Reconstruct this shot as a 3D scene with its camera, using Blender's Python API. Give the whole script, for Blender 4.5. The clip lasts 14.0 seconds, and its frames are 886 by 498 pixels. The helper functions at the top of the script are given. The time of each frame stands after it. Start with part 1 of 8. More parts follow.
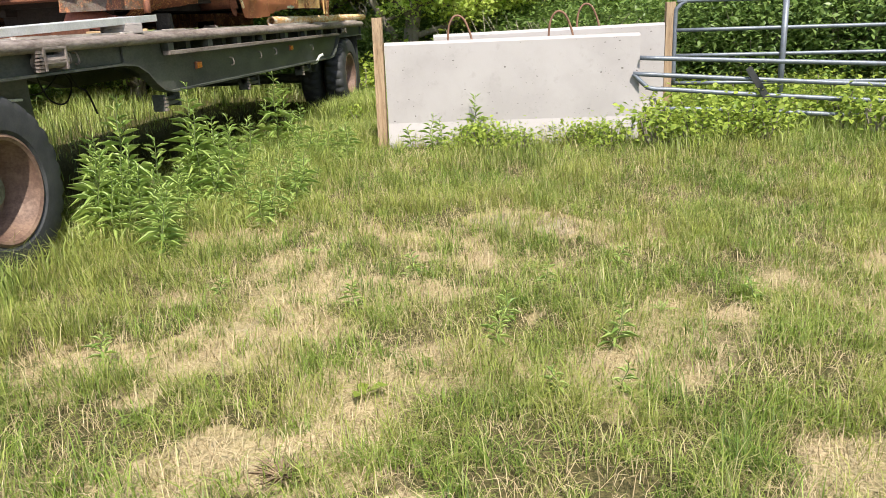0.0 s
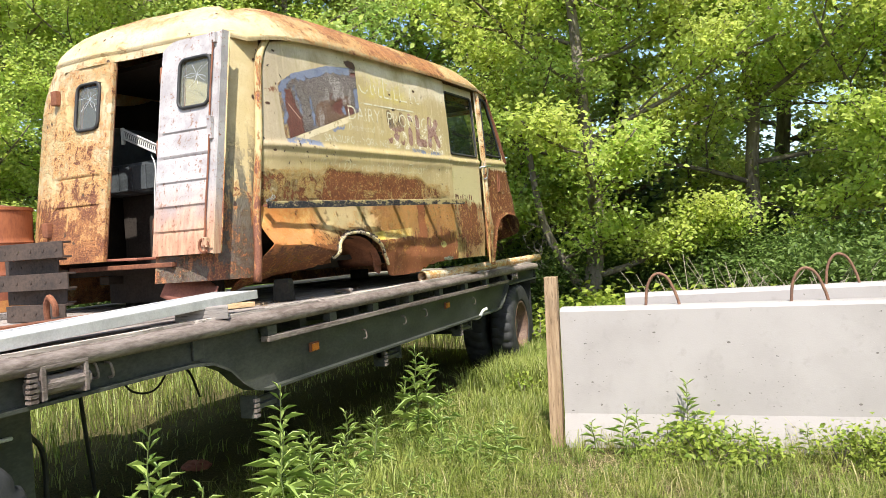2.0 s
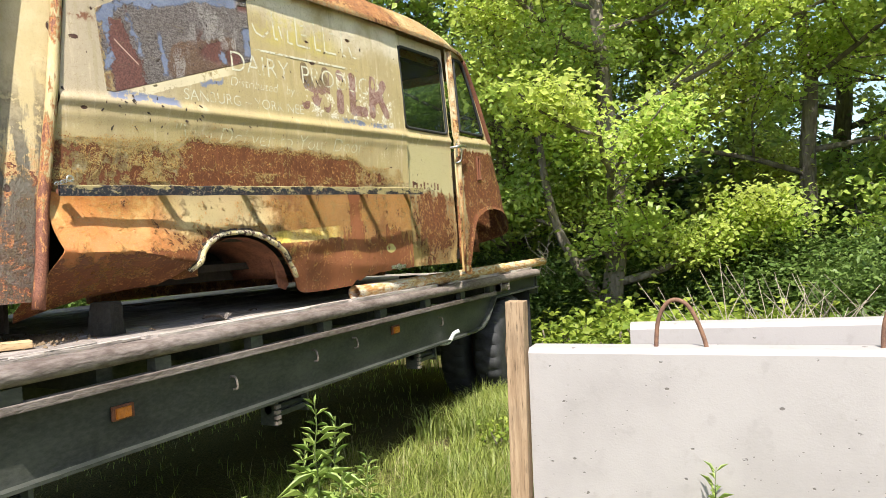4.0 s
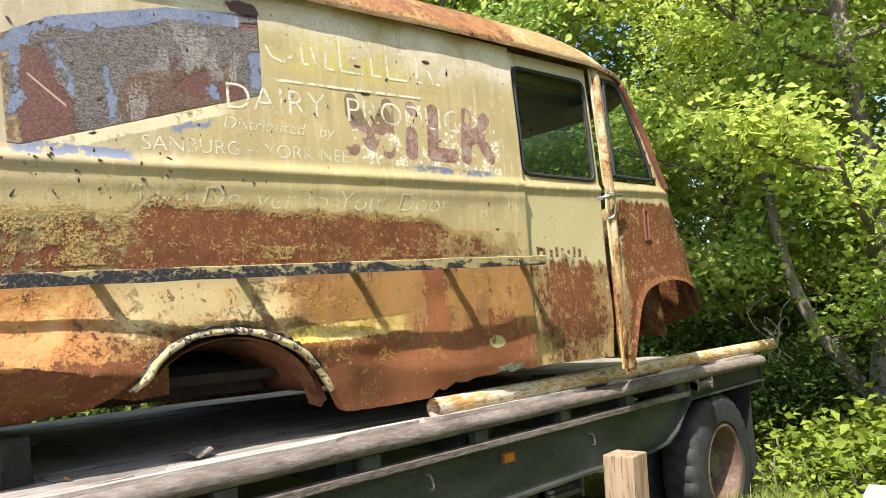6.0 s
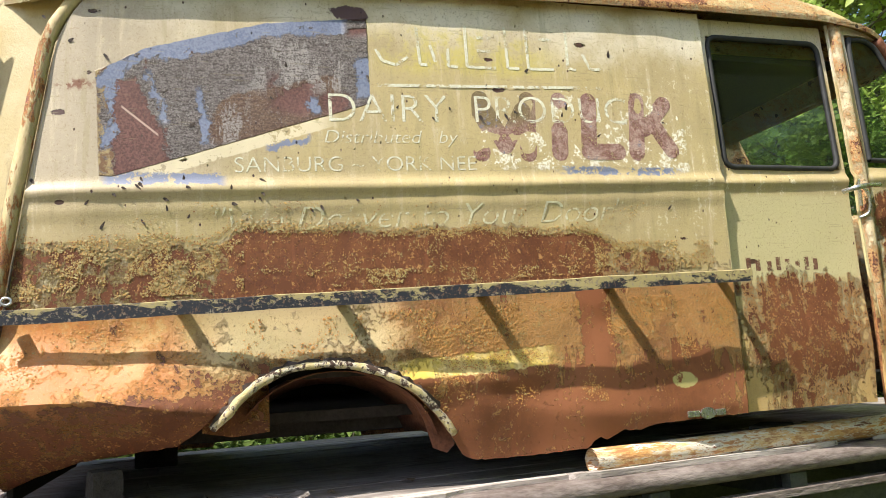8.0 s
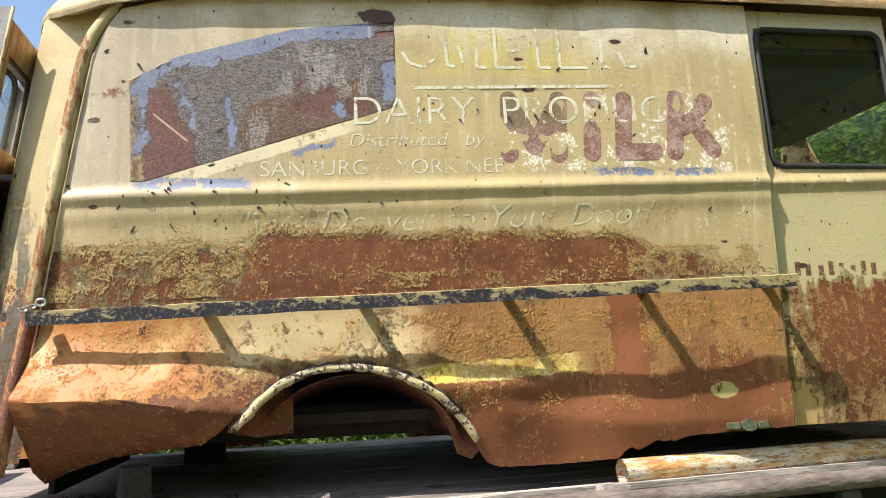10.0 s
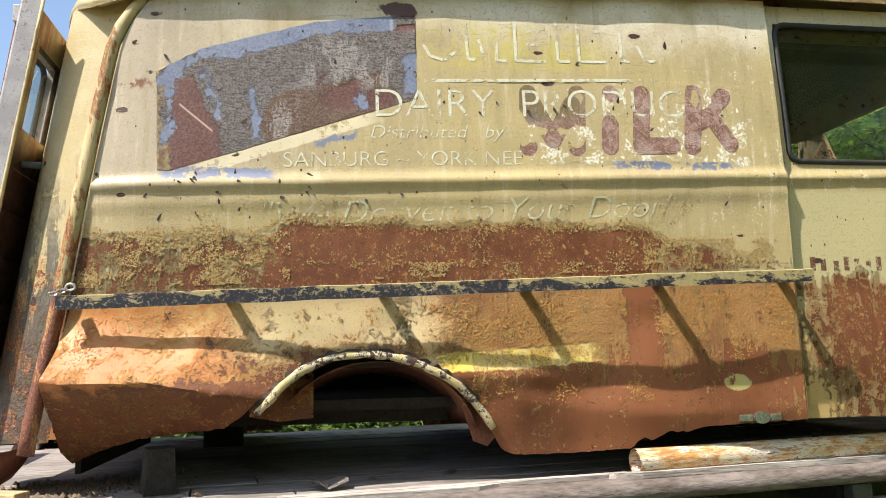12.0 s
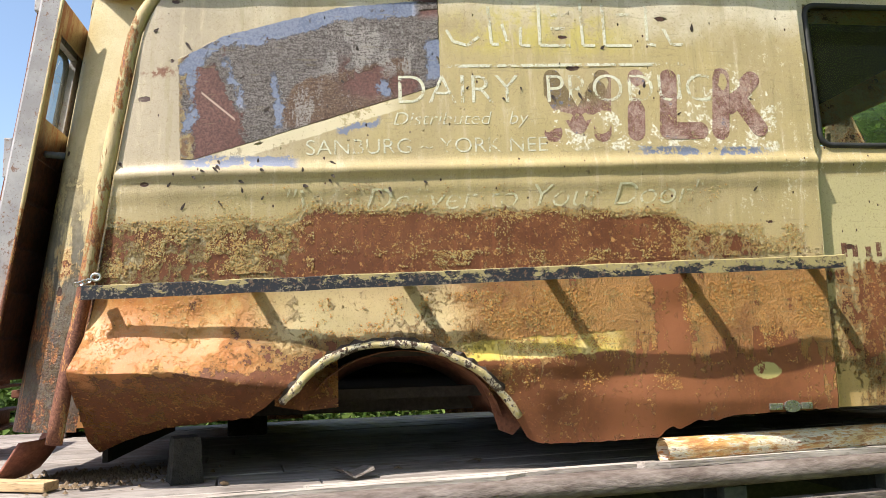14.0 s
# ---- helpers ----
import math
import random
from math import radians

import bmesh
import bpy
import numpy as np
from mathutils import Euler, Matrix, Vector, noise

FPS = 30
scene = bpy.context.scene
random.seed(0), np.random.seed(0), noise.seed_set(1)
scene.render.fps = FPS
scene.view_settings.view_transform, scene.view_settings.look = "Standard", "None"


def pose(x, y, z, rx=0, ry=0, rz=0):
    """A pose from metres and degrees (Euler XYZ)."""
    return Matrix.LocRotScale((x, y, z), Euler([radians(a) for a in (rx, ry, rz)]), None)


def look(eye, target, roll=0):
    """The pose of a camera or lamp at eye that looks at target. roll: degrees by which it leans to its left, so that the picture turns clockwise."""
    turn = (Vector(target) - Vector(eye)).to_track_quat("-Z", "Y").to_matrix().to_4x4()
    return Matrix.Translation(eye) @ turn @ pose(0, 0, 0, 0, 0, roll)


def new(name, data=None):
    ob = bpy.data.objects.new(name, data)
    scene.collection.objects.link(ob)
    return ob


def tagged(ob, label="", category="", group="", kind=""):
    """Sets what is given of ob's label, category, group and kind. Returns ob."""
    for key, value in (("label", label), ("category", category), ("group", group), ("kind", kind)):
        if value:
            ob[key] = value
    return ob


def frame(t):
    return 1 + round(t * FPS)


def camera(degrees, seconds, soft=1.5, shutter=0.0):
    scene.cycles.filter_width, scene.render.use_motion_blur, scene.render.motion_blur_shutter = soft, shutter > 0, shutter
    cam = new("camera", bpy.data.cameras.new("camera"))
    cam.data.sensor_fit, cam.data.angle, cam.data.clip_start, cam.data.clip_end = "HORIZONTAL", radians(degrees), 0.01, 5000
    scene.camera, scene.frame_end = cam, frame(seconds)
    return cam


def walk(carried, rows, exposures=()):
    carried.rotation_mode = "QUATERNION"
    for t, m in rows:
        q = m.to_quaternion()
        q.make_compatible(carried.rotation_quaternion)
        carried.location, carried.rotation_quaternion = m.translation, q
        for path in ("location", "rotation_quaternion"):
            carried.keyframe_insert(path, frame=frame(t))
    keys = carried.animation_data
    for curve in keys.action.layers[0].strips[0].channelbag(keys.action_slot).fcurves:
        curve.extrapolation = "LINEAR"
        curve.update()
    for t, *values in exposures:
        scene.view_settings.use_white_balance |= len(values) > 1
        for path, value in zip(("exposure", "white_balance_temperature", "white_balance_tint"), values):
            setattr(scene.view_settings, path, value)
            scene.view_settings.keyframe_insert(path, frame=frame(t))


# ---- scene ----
cam = camera(60.4, 14.0, 0.8)
METRES, EYE, TILT, LEAN, TURN = 6.8, 1.32, -17.0, 3.0, 7.5
ROWS = [
    (0.0, 0.0, 0.0, 0.0, 0.0, 0.0, -0.0),
    (0.5, -0.003, 0.0703, 0.0303, 1.8, 2.87, 0.26),
    (1.0, -0.0086, 0.1414, 0.0691, 7.09, 7.23, -0.21),
    (1.5, -0.0162, 0.2044, 0.0996, 11.16, 12.51, -1.74),
    (2.0, -0.0156, 0.2617, 0.1259, 13.01, 15.6, -3.11),
    (2.5, -0.0032, 0.3274, 0.1503, 14.29, 15.6, -4.2),
    (3.0, -0.0011, 0.3924, 0.1707, 14.78, 15.17, -4.42),
    (5.5, 0.0348, 0.7101, 0.28, 25.8, 16.22, -6.46),
    (6.0, 0.034, 0.7573, 0.3, 34.36, 17.63, -8.54),
    (6.5, 0.0429, 0.7925, 0.3141, 43.71, 17.85, -10.57),
    (7.0, 0.058, 0.8302, 0.3234, 51.05, 16.48, -11.84),
    (7.5, 0.0543, 0.8585, 0.3297, 55.09, 15.52, -12.36),
    (8.0, 0.0537, 0.8795, 0.3377, 58.21, 14.84, -12.99),
    (10.5, 0.0667, 0.9063, 0.3476, 64.77, 13.36, -14.78),
    (11.0, 0.0685, 0.904, 0.3466, 65.01, 13.33, -14.97),
    (11.5, 0.0689, 0.9017, 0.3455, 65.18, 12.98, -15.22),
    (12.0, 0.0687, 0.901, 0.3452, 65.1, 12.49, -15.45),
    (12.5, 0.0673, 0.9009, 0.3457, 64.88, 11.92, -15.6),
    (13.0, 0.0662, 0.9012, 0.3462, 65.03, 11.51, -15.61),
    (13.5, 0.0659, 0.9007, 0.3463, 65.71, 11.25, -15.53),
    (14.0, 0.0637, 0.8988, 0.345, 66.45, 11.21, -15.39),
]
walk(cam, [(t, pose(0, 0, EYE, TILT, LEAN, TURN) @ pose(METRES * x, METRES * y, METRES * z, 90 + pitch, roll, yaw)) for t, x, y, z, yaw, pitch, roll in ROWS],
     exposures=((0.0, 0.80), (3.0, 0.80), (5.5, 0.92), (6.5, 0.84), (8.0, 0.74), (11.0, 0.68), (14.0, 0.70)))

# ---- world and sun ----
SUN = Vector((0.199, -0.523, 0.830)).normalized()
world = bpy.data.worlds.new("world")
scene.world = world
world.use_nodes = True
wn = world.node_tree
sky = wn.nodes.new("ShaderNodeTexSky")
sky.sky_type = "NISHITA"
sky.sun_disc = False
sky.sun_elevation = math.asin(SUN.z)
sky.sun_rotation = math.atan2(SUN.x, SUN.y)
sky.air_density, sky.dust_density, sky.ozone_density = 1.0, 1.6, 1.0
wn.nodes["Background"].inputs["Strength"].default_value = 0.15
wn.links.new(sky.outputs["Color"], wn.nodes["Background"].inputs["Color"])
sun = new("sun", bpy.data.lights.new("sun", "SUN"))
sun.data.energy, sun.data.angle, sun.data.color = 4.9, radians(0.6), (1.0, 0.95, 0.87)
sun.matrix_world = look(SUN * 60, (0, 0, 0))


# ---- material tools ----
class Sock:
    """A value in a material's node graph, with arithmetic."""

    def __init__(self, g, out):
        self.g, self.out = g, out

    def _m(self, op, other=None, third=None):
        n = self.g.t.nodes.new("ShaderNodeMath")
        n.operation = op
        self.g.put(n.inputs[0], self)
        if other is not None:
            self.g.put(n.inputs[1], other)
        if third is not None:
            self.g.put(n.inputs[2], third)
        return Sock(self.g, n.outputs[0])

    def __add__(self, o): return self._m("ADD", o)
    def __radd__(self, o): return self + o
    def __sub__(self, o): return self._m("SUBTRACT", o)
    def __rsub__(self, o): return self._m("MULTIPLY_ADD", -1.0, o)
    def __mul__(self, o): return self._m("MULTIPLY", o)
    def __rmul__(self, o): return self * o
    def __truediv__(self, o): return self._m("DIVIDE", o)
    def abs(self): return self._m("ABSOLUTE")
    def min(self, o): return self._m("MINIMUM", o)
    def max(self, o): return self._m("MAXIMUM", o)

    def smooth(self, a, b):
        """0 below a, 1 above b (falls where a > b)."""
        n = self.g.t.nodes.new("ShaderNodeMapRange")
        n.interpolation_type = "SMOOTHSTEP"
        self.g.put(n.inputs["Value"], self)
        flip = a > b
        lo, hi = min(a, b), max(a, b)
        n.inputs["From Min"].default_value, n.inputs["From Max"].default_value = lo, hi
        n.inputs["To Min"].default_value, n.inputs["To Max"].default_value = (1, 0) if flip else (0, 1)
        return Sock(self.g, n.outputs["Result"])


class Graph:
    def __init__(self, name):
        self.m = bpy.data.materials.new(name)
        self.m.use_nodes = True
        self.t = self.m.node_tree
        self.b = self.t.nodes["Principled BSDF"]
        self._pos = None

    def put(self, socket, value):
        if isinstance(value, Sock):
            self.t.links.new(value.out, socket)
        elif isinstance(value, (tuple, list)):
            socket.default_value = (*value, 1.0) if len(value) == 3 and len(socket.default_value) == 4 else tuple(value)
        else:
            socket.default_value = value

    def pos(self):
        if self._pos is None:
            n = self.t.nodes.new("ShaderNodeTexCoord")
            self._pos = Sock(self, n.outputs["Object"])
        return self._pos

    def xyz(self):
        n = self.t.nodes.new("ShaderNodeSeparateXYZ")
        self.put(n.inputs[0], self.pos())
        return [Sock(self, o) for o in n.outputs]

    def scaled(self, sx, sy, sz):
        n = self.t.nodes.new("ShaderNodeVectorMath")
        n.operation = "MULTIPLY"
        self.put(n.inputs[0], self.pos())
        n.inputs[1].default_value = (sx, sy, sz)
        return Sock(self, n.outputs[0])

    def noise(self, scale, detail=4.0, rough=0.55, vec=None, dist=0.0):
        n = self.t.nodes.new("ShaderNodeTexNoise")
        self.put(n.inputs["Vector"], vec or self.pos())
        n.inputs["Scale"].default_value, n.inputs["Detail"].default_value = scale, detail
        n.inputs["Roughness"].default_value, n.inputs["Distortion"].default_value = rough, dist
        return Sock(self, n.outputs["Fac"])

    def cells(self, scale, vec=None, feature="F1"):
        n = self.t.nodes.new("ShaderNodeTexVoronoi")
        n.feature = feature
        self.put(n.inputs["Vector"], vec or self.pos())
        n.inputs["Scale"].default_value = scale
        return Sock(self, n.outputs["Distance"])

    def random(self):
        n = self.t.nodes.new("ShaderNodeObjectInfo")
        return Sock(self, n.outputs["Random"])

    def island(self):
        n = self.t.nodes.new("ShaderNodeNewGeometry")
        return Sock(self, n.outputs["Random Per Island"])

    def attr(self, name):
        n = self.t.nodes.new("ShaderNodeAttribute")
        n.attribute_name = name
        return Sock(self, n.outputs["Fac"])

    def mix(self, f, a, b):
        n = self.t.nodes.new("ShaderNodeMix")
        n.data_type = "RGBA"
        self.put(n.inputs[0], f)
        self.put(n.inputs[6], a)
        self.put(n.inputs[7], b)
        return Sock(self, n.outputs[2])

    def bump(self, height, strength=0.5, distance=0.01):
        n = self.t.nodes.new("ShaderNodeBump")
        self.put(n.inputs["Height"], height)
        n.inputs["Strength"].default_value, n.inputs["Distance"].default_value = strength, distance
        self.t.links.new(n.outputs[0], self.b.inputs["Normal"])

    def done(self, base, rough=0.6, metal=0.0, spec=0.4):
        self.put(self.b.inputs["Base Color"], base)
        self.put(self.b.inputs["Roughness"], rough)
        self.put(self.b.inputs["Metallic"], metal)
        self.put(self.b.inputs["Specular IOR Level"], spec)
        return self.m


def see_through(g, keep):
    """Worn-away paint: where keep is 0 the sheet beneath shows."""
    t = g.t.nodes.new("ShaderNodeBsdfTransparent")
    x = g.t.nodes.new("ShaderNodeMixShader")
    g.put(x.inputs[0], keep)
    g.t.links.new(t.outputs[0], x.inputs[1])
    g.t.links.new(g.b.outputs[0], x.inputs[2])
    g.t.links.new(x.outputs[0], g.t.nodes["Material Output"].inputs[0])


def plain(name, base, dark, rough=0.7, metal=0.0, scale=8.0, bump=0.3, fine=90.0, dist=0.004, stretch=(1, 1, 1)):
    """A surface with broad stains and fine grain between two colours."""
    g = Graph(name)
    v = g.scaled(*stretch)
    a, b = g.noise(scale, 5, 0.6, v), g.noise(fine, 3, 0.6, v)
    f = (a * 0.7 + b * 0.45).smooth(0.38, 0.78)
    g.bump(a * 0.5 + b, bump, dist)
    return g.done(g.mix(f, base, dark), (b * 0.25 + (rough - 0.12)), metal)


def leafy(name, light, dark, dry=None, rough=0.5, trans=0.35, patch=None, size=1.3):
    """Leaves and blades: each its own tint, in drifts, light passing through."""
    g = Graph(name)
    r = g.island()
    c = g.mix(r, light, dark)
    if patch:
        c = g.mix(g.noise(size, 3, 0.6).smooth(0.38, 0.62) * 0.85, c, g.mix(r, patch, tuple(k * 0.6 for k in patch)))
    if dry:
        c = g.mix((r * 7.31)._m("FRACT").smooth(0.8, 0.97), c, dry)
    g.done(c, rough, 0, 0.35)
    tr = g.t.nodes.new("ShaderNodeBsdfTranslucent")
    g.put(tr.inputs[0], c)
    x = g.t.nodes.new("ShaderNodeMixShader")
    x.inputs[0].default_value = trans
    g.t.links.new(g.b.outputs[0], x.inputs[1])
    g.t.links.new(tr.outputs[0], x.inputs[2])
    g.t.links.new(x.outputs[0], g.t.nodes["Material Output"].inputs[0])
    return g.m


# ---- materials ----


def belt_line(u):
    return u * 0.027 + 2.352


def van_side_material():
    """Olive milk-van paint: ragged rust band, peeled patch, orange lower panels."""
    g = Graph("van_side_paint")
    x, u, z = g.xyz()
    n1, n2, n3 = g.noise(2.3, 5), g.noise(9, 10, 0.75), g.noise(38, 4, 0.7)
    n4, n5 = g.noise(115, 2, 0.6), g.noise(300, 2, 0.7)
    drip = g.noise(11, 5, 0.65, g.scaled(1, 2.2, 0.22))
    jag = (n2 - 0.5) * 0.05 + (n3 - 0.5) * 0.035
    rail = u * 0.027 + 1.955
    low = (rail - z).smooth(-0.002, 0.004)
    door = u.smooth(2.700, 2.704) * u.smooth(3.385, 3.38)
    cowl = u.smooth(3.41, 3.415)
    # how well the paint holds, place by place
    top = 2.185 + u.smooth(0.66, 0.82) * 0.042 - u.smooth(2.06, 2.28) * 0.075 - u.smooth(2.3, 2.6) * 0.04
    above = (z - top + (n1 - 0.5) * 0.06 + (n2 - 0.5) * 0.05).smooth(-0.035, 0.045)
    hold = above * 0.42 - 0.125 + u.smooth(0.80, 0.66) * 0.135 + u.smooth(2.02, 2.22) * 0.13 + u.smooth(2.35, 2.6) * 0.16
    hold = hold + (z - rail).smooth(0.075, 0.0) * u.smooth(0.9, 1.15) * 0.085
    drop = z - 1.705 + (drip - 0.5) * 0.30 + (n2 - 0.5) * 0.12
    lowright = drop.smooth(-0.03, 0.04) * 0.30 - 0.18 - (u - 2.085 + (n2 - 0.5) * 0.14 + (drip - 0.5) * 0.10).abs().smooth(0.085, 0.04) * 0.32
    lowright = lowright - (u - 2.46).abs().smooth(0.09, 0.03) * z.smooth(1.84, 1.72) * 0.22 + (u - 1.50).abs().smooth(0.16, 0.05) * (z - 1.64).abs().smooth(0.09, 0.03) * 0.09 + u.smooth(2.56, 2.66) * 0.13
    lowmid = (u - 0.95).abs().smooth(0.5, 0.1) * (z - 1.72).smooth(0.0, 0.14) * 0.16 + u.smooth(0.8, 0.2) * 0.115 - u.smooth(0.85, 0.7) * z.smooth(1.70, 1.66) * 0.15
    lowmid = lowmid + (z - 1.58).smooth(0.0, 0.3) * 0.05
    lowhold = g.mix(u.smooth(1.22, 1.45), lowmid, lowright)
    doorhold = (z + (drip - 0.5) * 0.12 + (n2 - 0.5) * 0.1).smooth(1.98, 2.12) * 0.5 + (u - 3.06).abs().smooth(0.10, 0.30) * 0.16 - 0.07 + z.smooth(1.70, 1.55) * 0.12
    cowlhold = (z + (drip - 0.5) * 0.1).smooth(2.36, 2.42) * 0.5 + u.smooth(3.50, 3.42) * 0.2 - 0.06
    right = u.smooth(1.3, 1.7) * low
    field = (n2 - 0.5) * 0.85 + (n3 - 0.5) * 0.46 + (n4 - 0.5) * 0.16 + (drip - 0.5) * (right * 0.45 + 0.06) + 0.515
    hold = g.mix(low, hold, lowhold)
    hold = g.mix(door, hold, doorhold)
    hold = g.mix(cowl, hold, cowlhold)
    sum_ = field + hold
    paint = sum_.smooth(0.516, 0.522)
    sound = sum_.smooth(0.535, 0.66)
    # blistered crust: pebbles of lifted paint
    peb = (g.cells(150) + (n4 - 0.5) * 0.7 + (n5 - 0.5) * 0.4).smooth(0.52, 0.25)
    n7 = g.noise(75, 6, 0.8)
    grit = (peb * 0.25 + n4 * 0.45 + n7 * 0.75 + (n5 - 0.5) * 0.5)
    smooth_left = low * u.smooth(0.95, 0.6) * z.smooth(1.60, 1.66)
    crust = (1.0 - sound) * (1.0 - smooth_left * 0.93)
    crust = crust.max(low * (1.0 - door) * (1.0 - cowl) * u.smooth(1.2, 1.5) * (n1 * 0.5 + n2 * 0.5).smooth(0.42, 0.50) * 0.6)
    # paint colours
    c = g.mix(n1.smooth(0.35, 0.65), (0.44, 0.345, 0.18), (0.49, 0.385, 0.185))
    c = g.mix(u.smooth(1.1, 0.25) * z.smooth(2.25, 2.45) * 0.85, c, (0.43, 0.355, 0.265))
    c = g.mix((z + (n2 - 0.5) * 0.35).smooth(2.86, 3.06) * (n1 + u * 0.06).smooth(0.45, 0.66) * 0.9, c, (0.74, 0.66, 0.52))
    c = g.mix((u - 1.65).abs().smooth(0.45, 0.2) * (z - 2.93).abs().smooth(0.13, 0.05) * n2.smooth(0.42, 0.55) * 0.8, c, (0.56, 0.46, 0.12))
    c = g.mix(drip.smooth(0.54, 0.70) * 0.45, c, (0.64, 0.53, 0.37))
    c = g.mix(drip.smooth(0.44, 0.34) * 0.35, c, (0.34, 0.28, 0.14))
    pale = (n2 * 0.4 + n3 * 0.3 + n4 * 0.3 + (drip - 0.5) * 0.3).smooth(0.56, 0.575) * (u.smooth(2.1, 2.5) * 0.6 + 0.25)
    c = g.mix(pale * (1.0 - low), c, (0.70, 0.63, 0.42))
    lowc = g.mix((n1 * 0.6 + n2 * 0.4).smooth(0.44, 0.56), (0.49, 0.195, 0.052), (0.53, 0.295, 0.092))
    lowc = g.mix((n2 * 0.7 + n1 * 0.3).smooth(0.51, 0.58) * 0.8, lowc, (0.56, 0.36, 0.145))
    lowc = g.mix((u - 0.98).abs().smooth(0.48, 0.2) * z.smooth(1.70, 1.84) * 0.85, lowc, (0.54, 0.44, 0.24))
    lowc = g.mix(u.smooth(0.75, 0.3) * z.smooth(1.88, 1.72) * n2.smooth(0.44, 0.54) * 0.8, lowc, (0.50, 0.16, 0.055))
    lowc = g.mix(u.smooth(1.5, 1.9) * n1.smooth(0.40, 0.55) * 0.7, lowc, (0.66, 0.33, 0.10))
    c = g.mix(low * (1.0 - door) * (1.0 - cowl), c, lowc)
    c = g.mix(door * z.smooth(2.05, 1.7) * 0.6, c, (0.56, 0.33, 0.10))
    c = g.mix(door * (z - 2.20).abs().smooth(0.19, 0.16), c, (0.52, 0.45, 0.24))
    # crusted margins of the paint
    margin = g.mix((n2 + low * 0.06).smooth(0.44, 0.56), (0.50, 0.37, 0.13), (0.66, 0.31, 0.085))
    margin = g.mix(grit.smooth(0.57, 0.50) * 0.8, margin, (0.25, 0.10, 0.04))
    margin = g.mix(grit.smooth(0.80, 0.92) * 0.7, margin, (0.74, 0.52, 0.22))
    margin = g.mix((1.0 - low) * u.smooth(0.9, 0.6), margin, g.mix(grit.smooth(0.56, 0.72), (0.27, 0.145, 0.045), (0.50, 0.36, 0.115)))
    c = g.mix(crust * 0.9, c, margin)
    # lighter ochre rim: the flake edge's highlight, put into the colour
    c = g.mix(sum_.smooth(0.545, 0.518) * 0.5, c, (0.70, 0.50, 0.18))
    specks = (n3 * 0.35 + n4 * 0.4 + n5 * 0.25).smooth(0.575, 0.59)
    c = g.mix(specks * (0.28 - crust * 0.1), c, (0.20, 0.105, 0.05))
    c = g.mix((n4 * 0.5 + n5 * 0.5).smooth(0.52, 0.62) * 0.30, c, (0.24, 0.17, 0.085))
    c = g.mix((n7 * 0.6 + n5 * 0.4).smooth(0.43, 0.36) * sound * 0.30, c, (0.70, 0.60, 0.38))
    # bare rusted sheet, smooth, with stray flakes left on it
    r = g.mix(n2.smooth(0.42, 0.58), (0.14, 0.045, 0.015), (0.20, 0.070, 0.023))
    r = g.mix(n3.smooth(0.53, 0.60) * 0.4, r, (0.27, 0.088, 0.034))
    r = g.mix(n4.smooth(0.43, 0.38) * 0.5, r, (0.10, 0.032, 0.019))
    # rust below the rail lightened in colour, as that sheet faces the sun more
    r = g.mix(low * (1.0 - door) * (1.0 - cowl) * (n1.smooth(0.40, 0.60) * 0.5 + 0.35) * u.smooth(0.8, 1.3), r, (0.30, 0.108, 0.044))
    r = g.mix(drip.smooth(0.55, 0.68) * 0.4, r, (0.30, 0.10, 0.04))
    flake = (g.cells(46) + (n4 - 0.5) * 0.5).smooth(0.25, 0.22) * (n3 * 0.5 + n2 * 0.5).smooth(0.49, 0.51) * sum_.smooth(0.36, 0.44)
    flake = flake.max((n3 * 0.3 + n4 * 0.7).smooth(0.60, 0.61) * sum_.smooth(0.40, 0.47))
    flake = flake.max((n3 * 0.4 + n7 * 0.6).smooth(0.555, 0.565) * sum_.smooth(0.33, 0.42))
    flake = flake * (1.0 - paint)
    r = g.mix(flake, r, g.mix(grit.smooth(0.45, 0.7), (0.32, 0.12, 0.04), (0.52, 0.26, 0.085)))
    c = g.mix(paint, r, c)
    # painted shadow line under the lifted paint edge
    lip = sum_.smooth(0.502, 0.512) * sum_.smooth(0.522, 0.515)
    c = g.mix(lip * 0.75, c, (0.055, 0.026, 0.014))
    # a band of fresher yellow over the arch
    fresh = (u - 1.58).abs().smooth(0.35, 0.27) * ((z - 1.742) - (u - 1.58) * 0.055 + jag * 0.7).abs().smooth(0.040, 0.032) * field.smooth(0.27, 0.29)
    c = g.mix(fresh, c, g.mix(n2.smooth(0.4, 0.6), (0.84, 0.60, 0.12), (0.80, 0.60, 0.25)))
    eu, ez = (u - 2.44) * 0.6, z - 1.635
    blot = (eu * eu + ez * ez + (n2 - 0.5) * 0.003).smooth(0.0011, 0.0008) * field.smooth(0.42, 0.43)
    c = g.mix(blot, c, (0.50, 0.42, 0.16))
    # peeled sign patch: a long flag of bare fabric, maroon and slate-blue underpaint
    lid = ((2.78 + (u - 0.322) * 0.6).min(2.876 + (u - 0.482) * 0.305).min(3.005 + (u - 0.925) * 0.12)) - z
    floor_ = z - (2.421 + (u - 0.421) * 0.335).max(2.412)
    lside = u - 0.327 - (2.78 - z) * 0.05
    inside = (lside + jag * 0.35).smooth(0, 0.004) * (1.262 - u + jag * 0.22).smooth(0, 0.004) * (lid + jag * 0.35).smooth(0, 0.004) * (floor_ + jag * 0.22).smooth(0, 0.004)
    tape = (floor_ + jag * 0.35).smooth(-0.048, -0.042) * floor_.smooth(0.006, 0.0) * (u + jag * 3).smooth(0.46, 0.50) * u.smooth(1.16, 1.05)
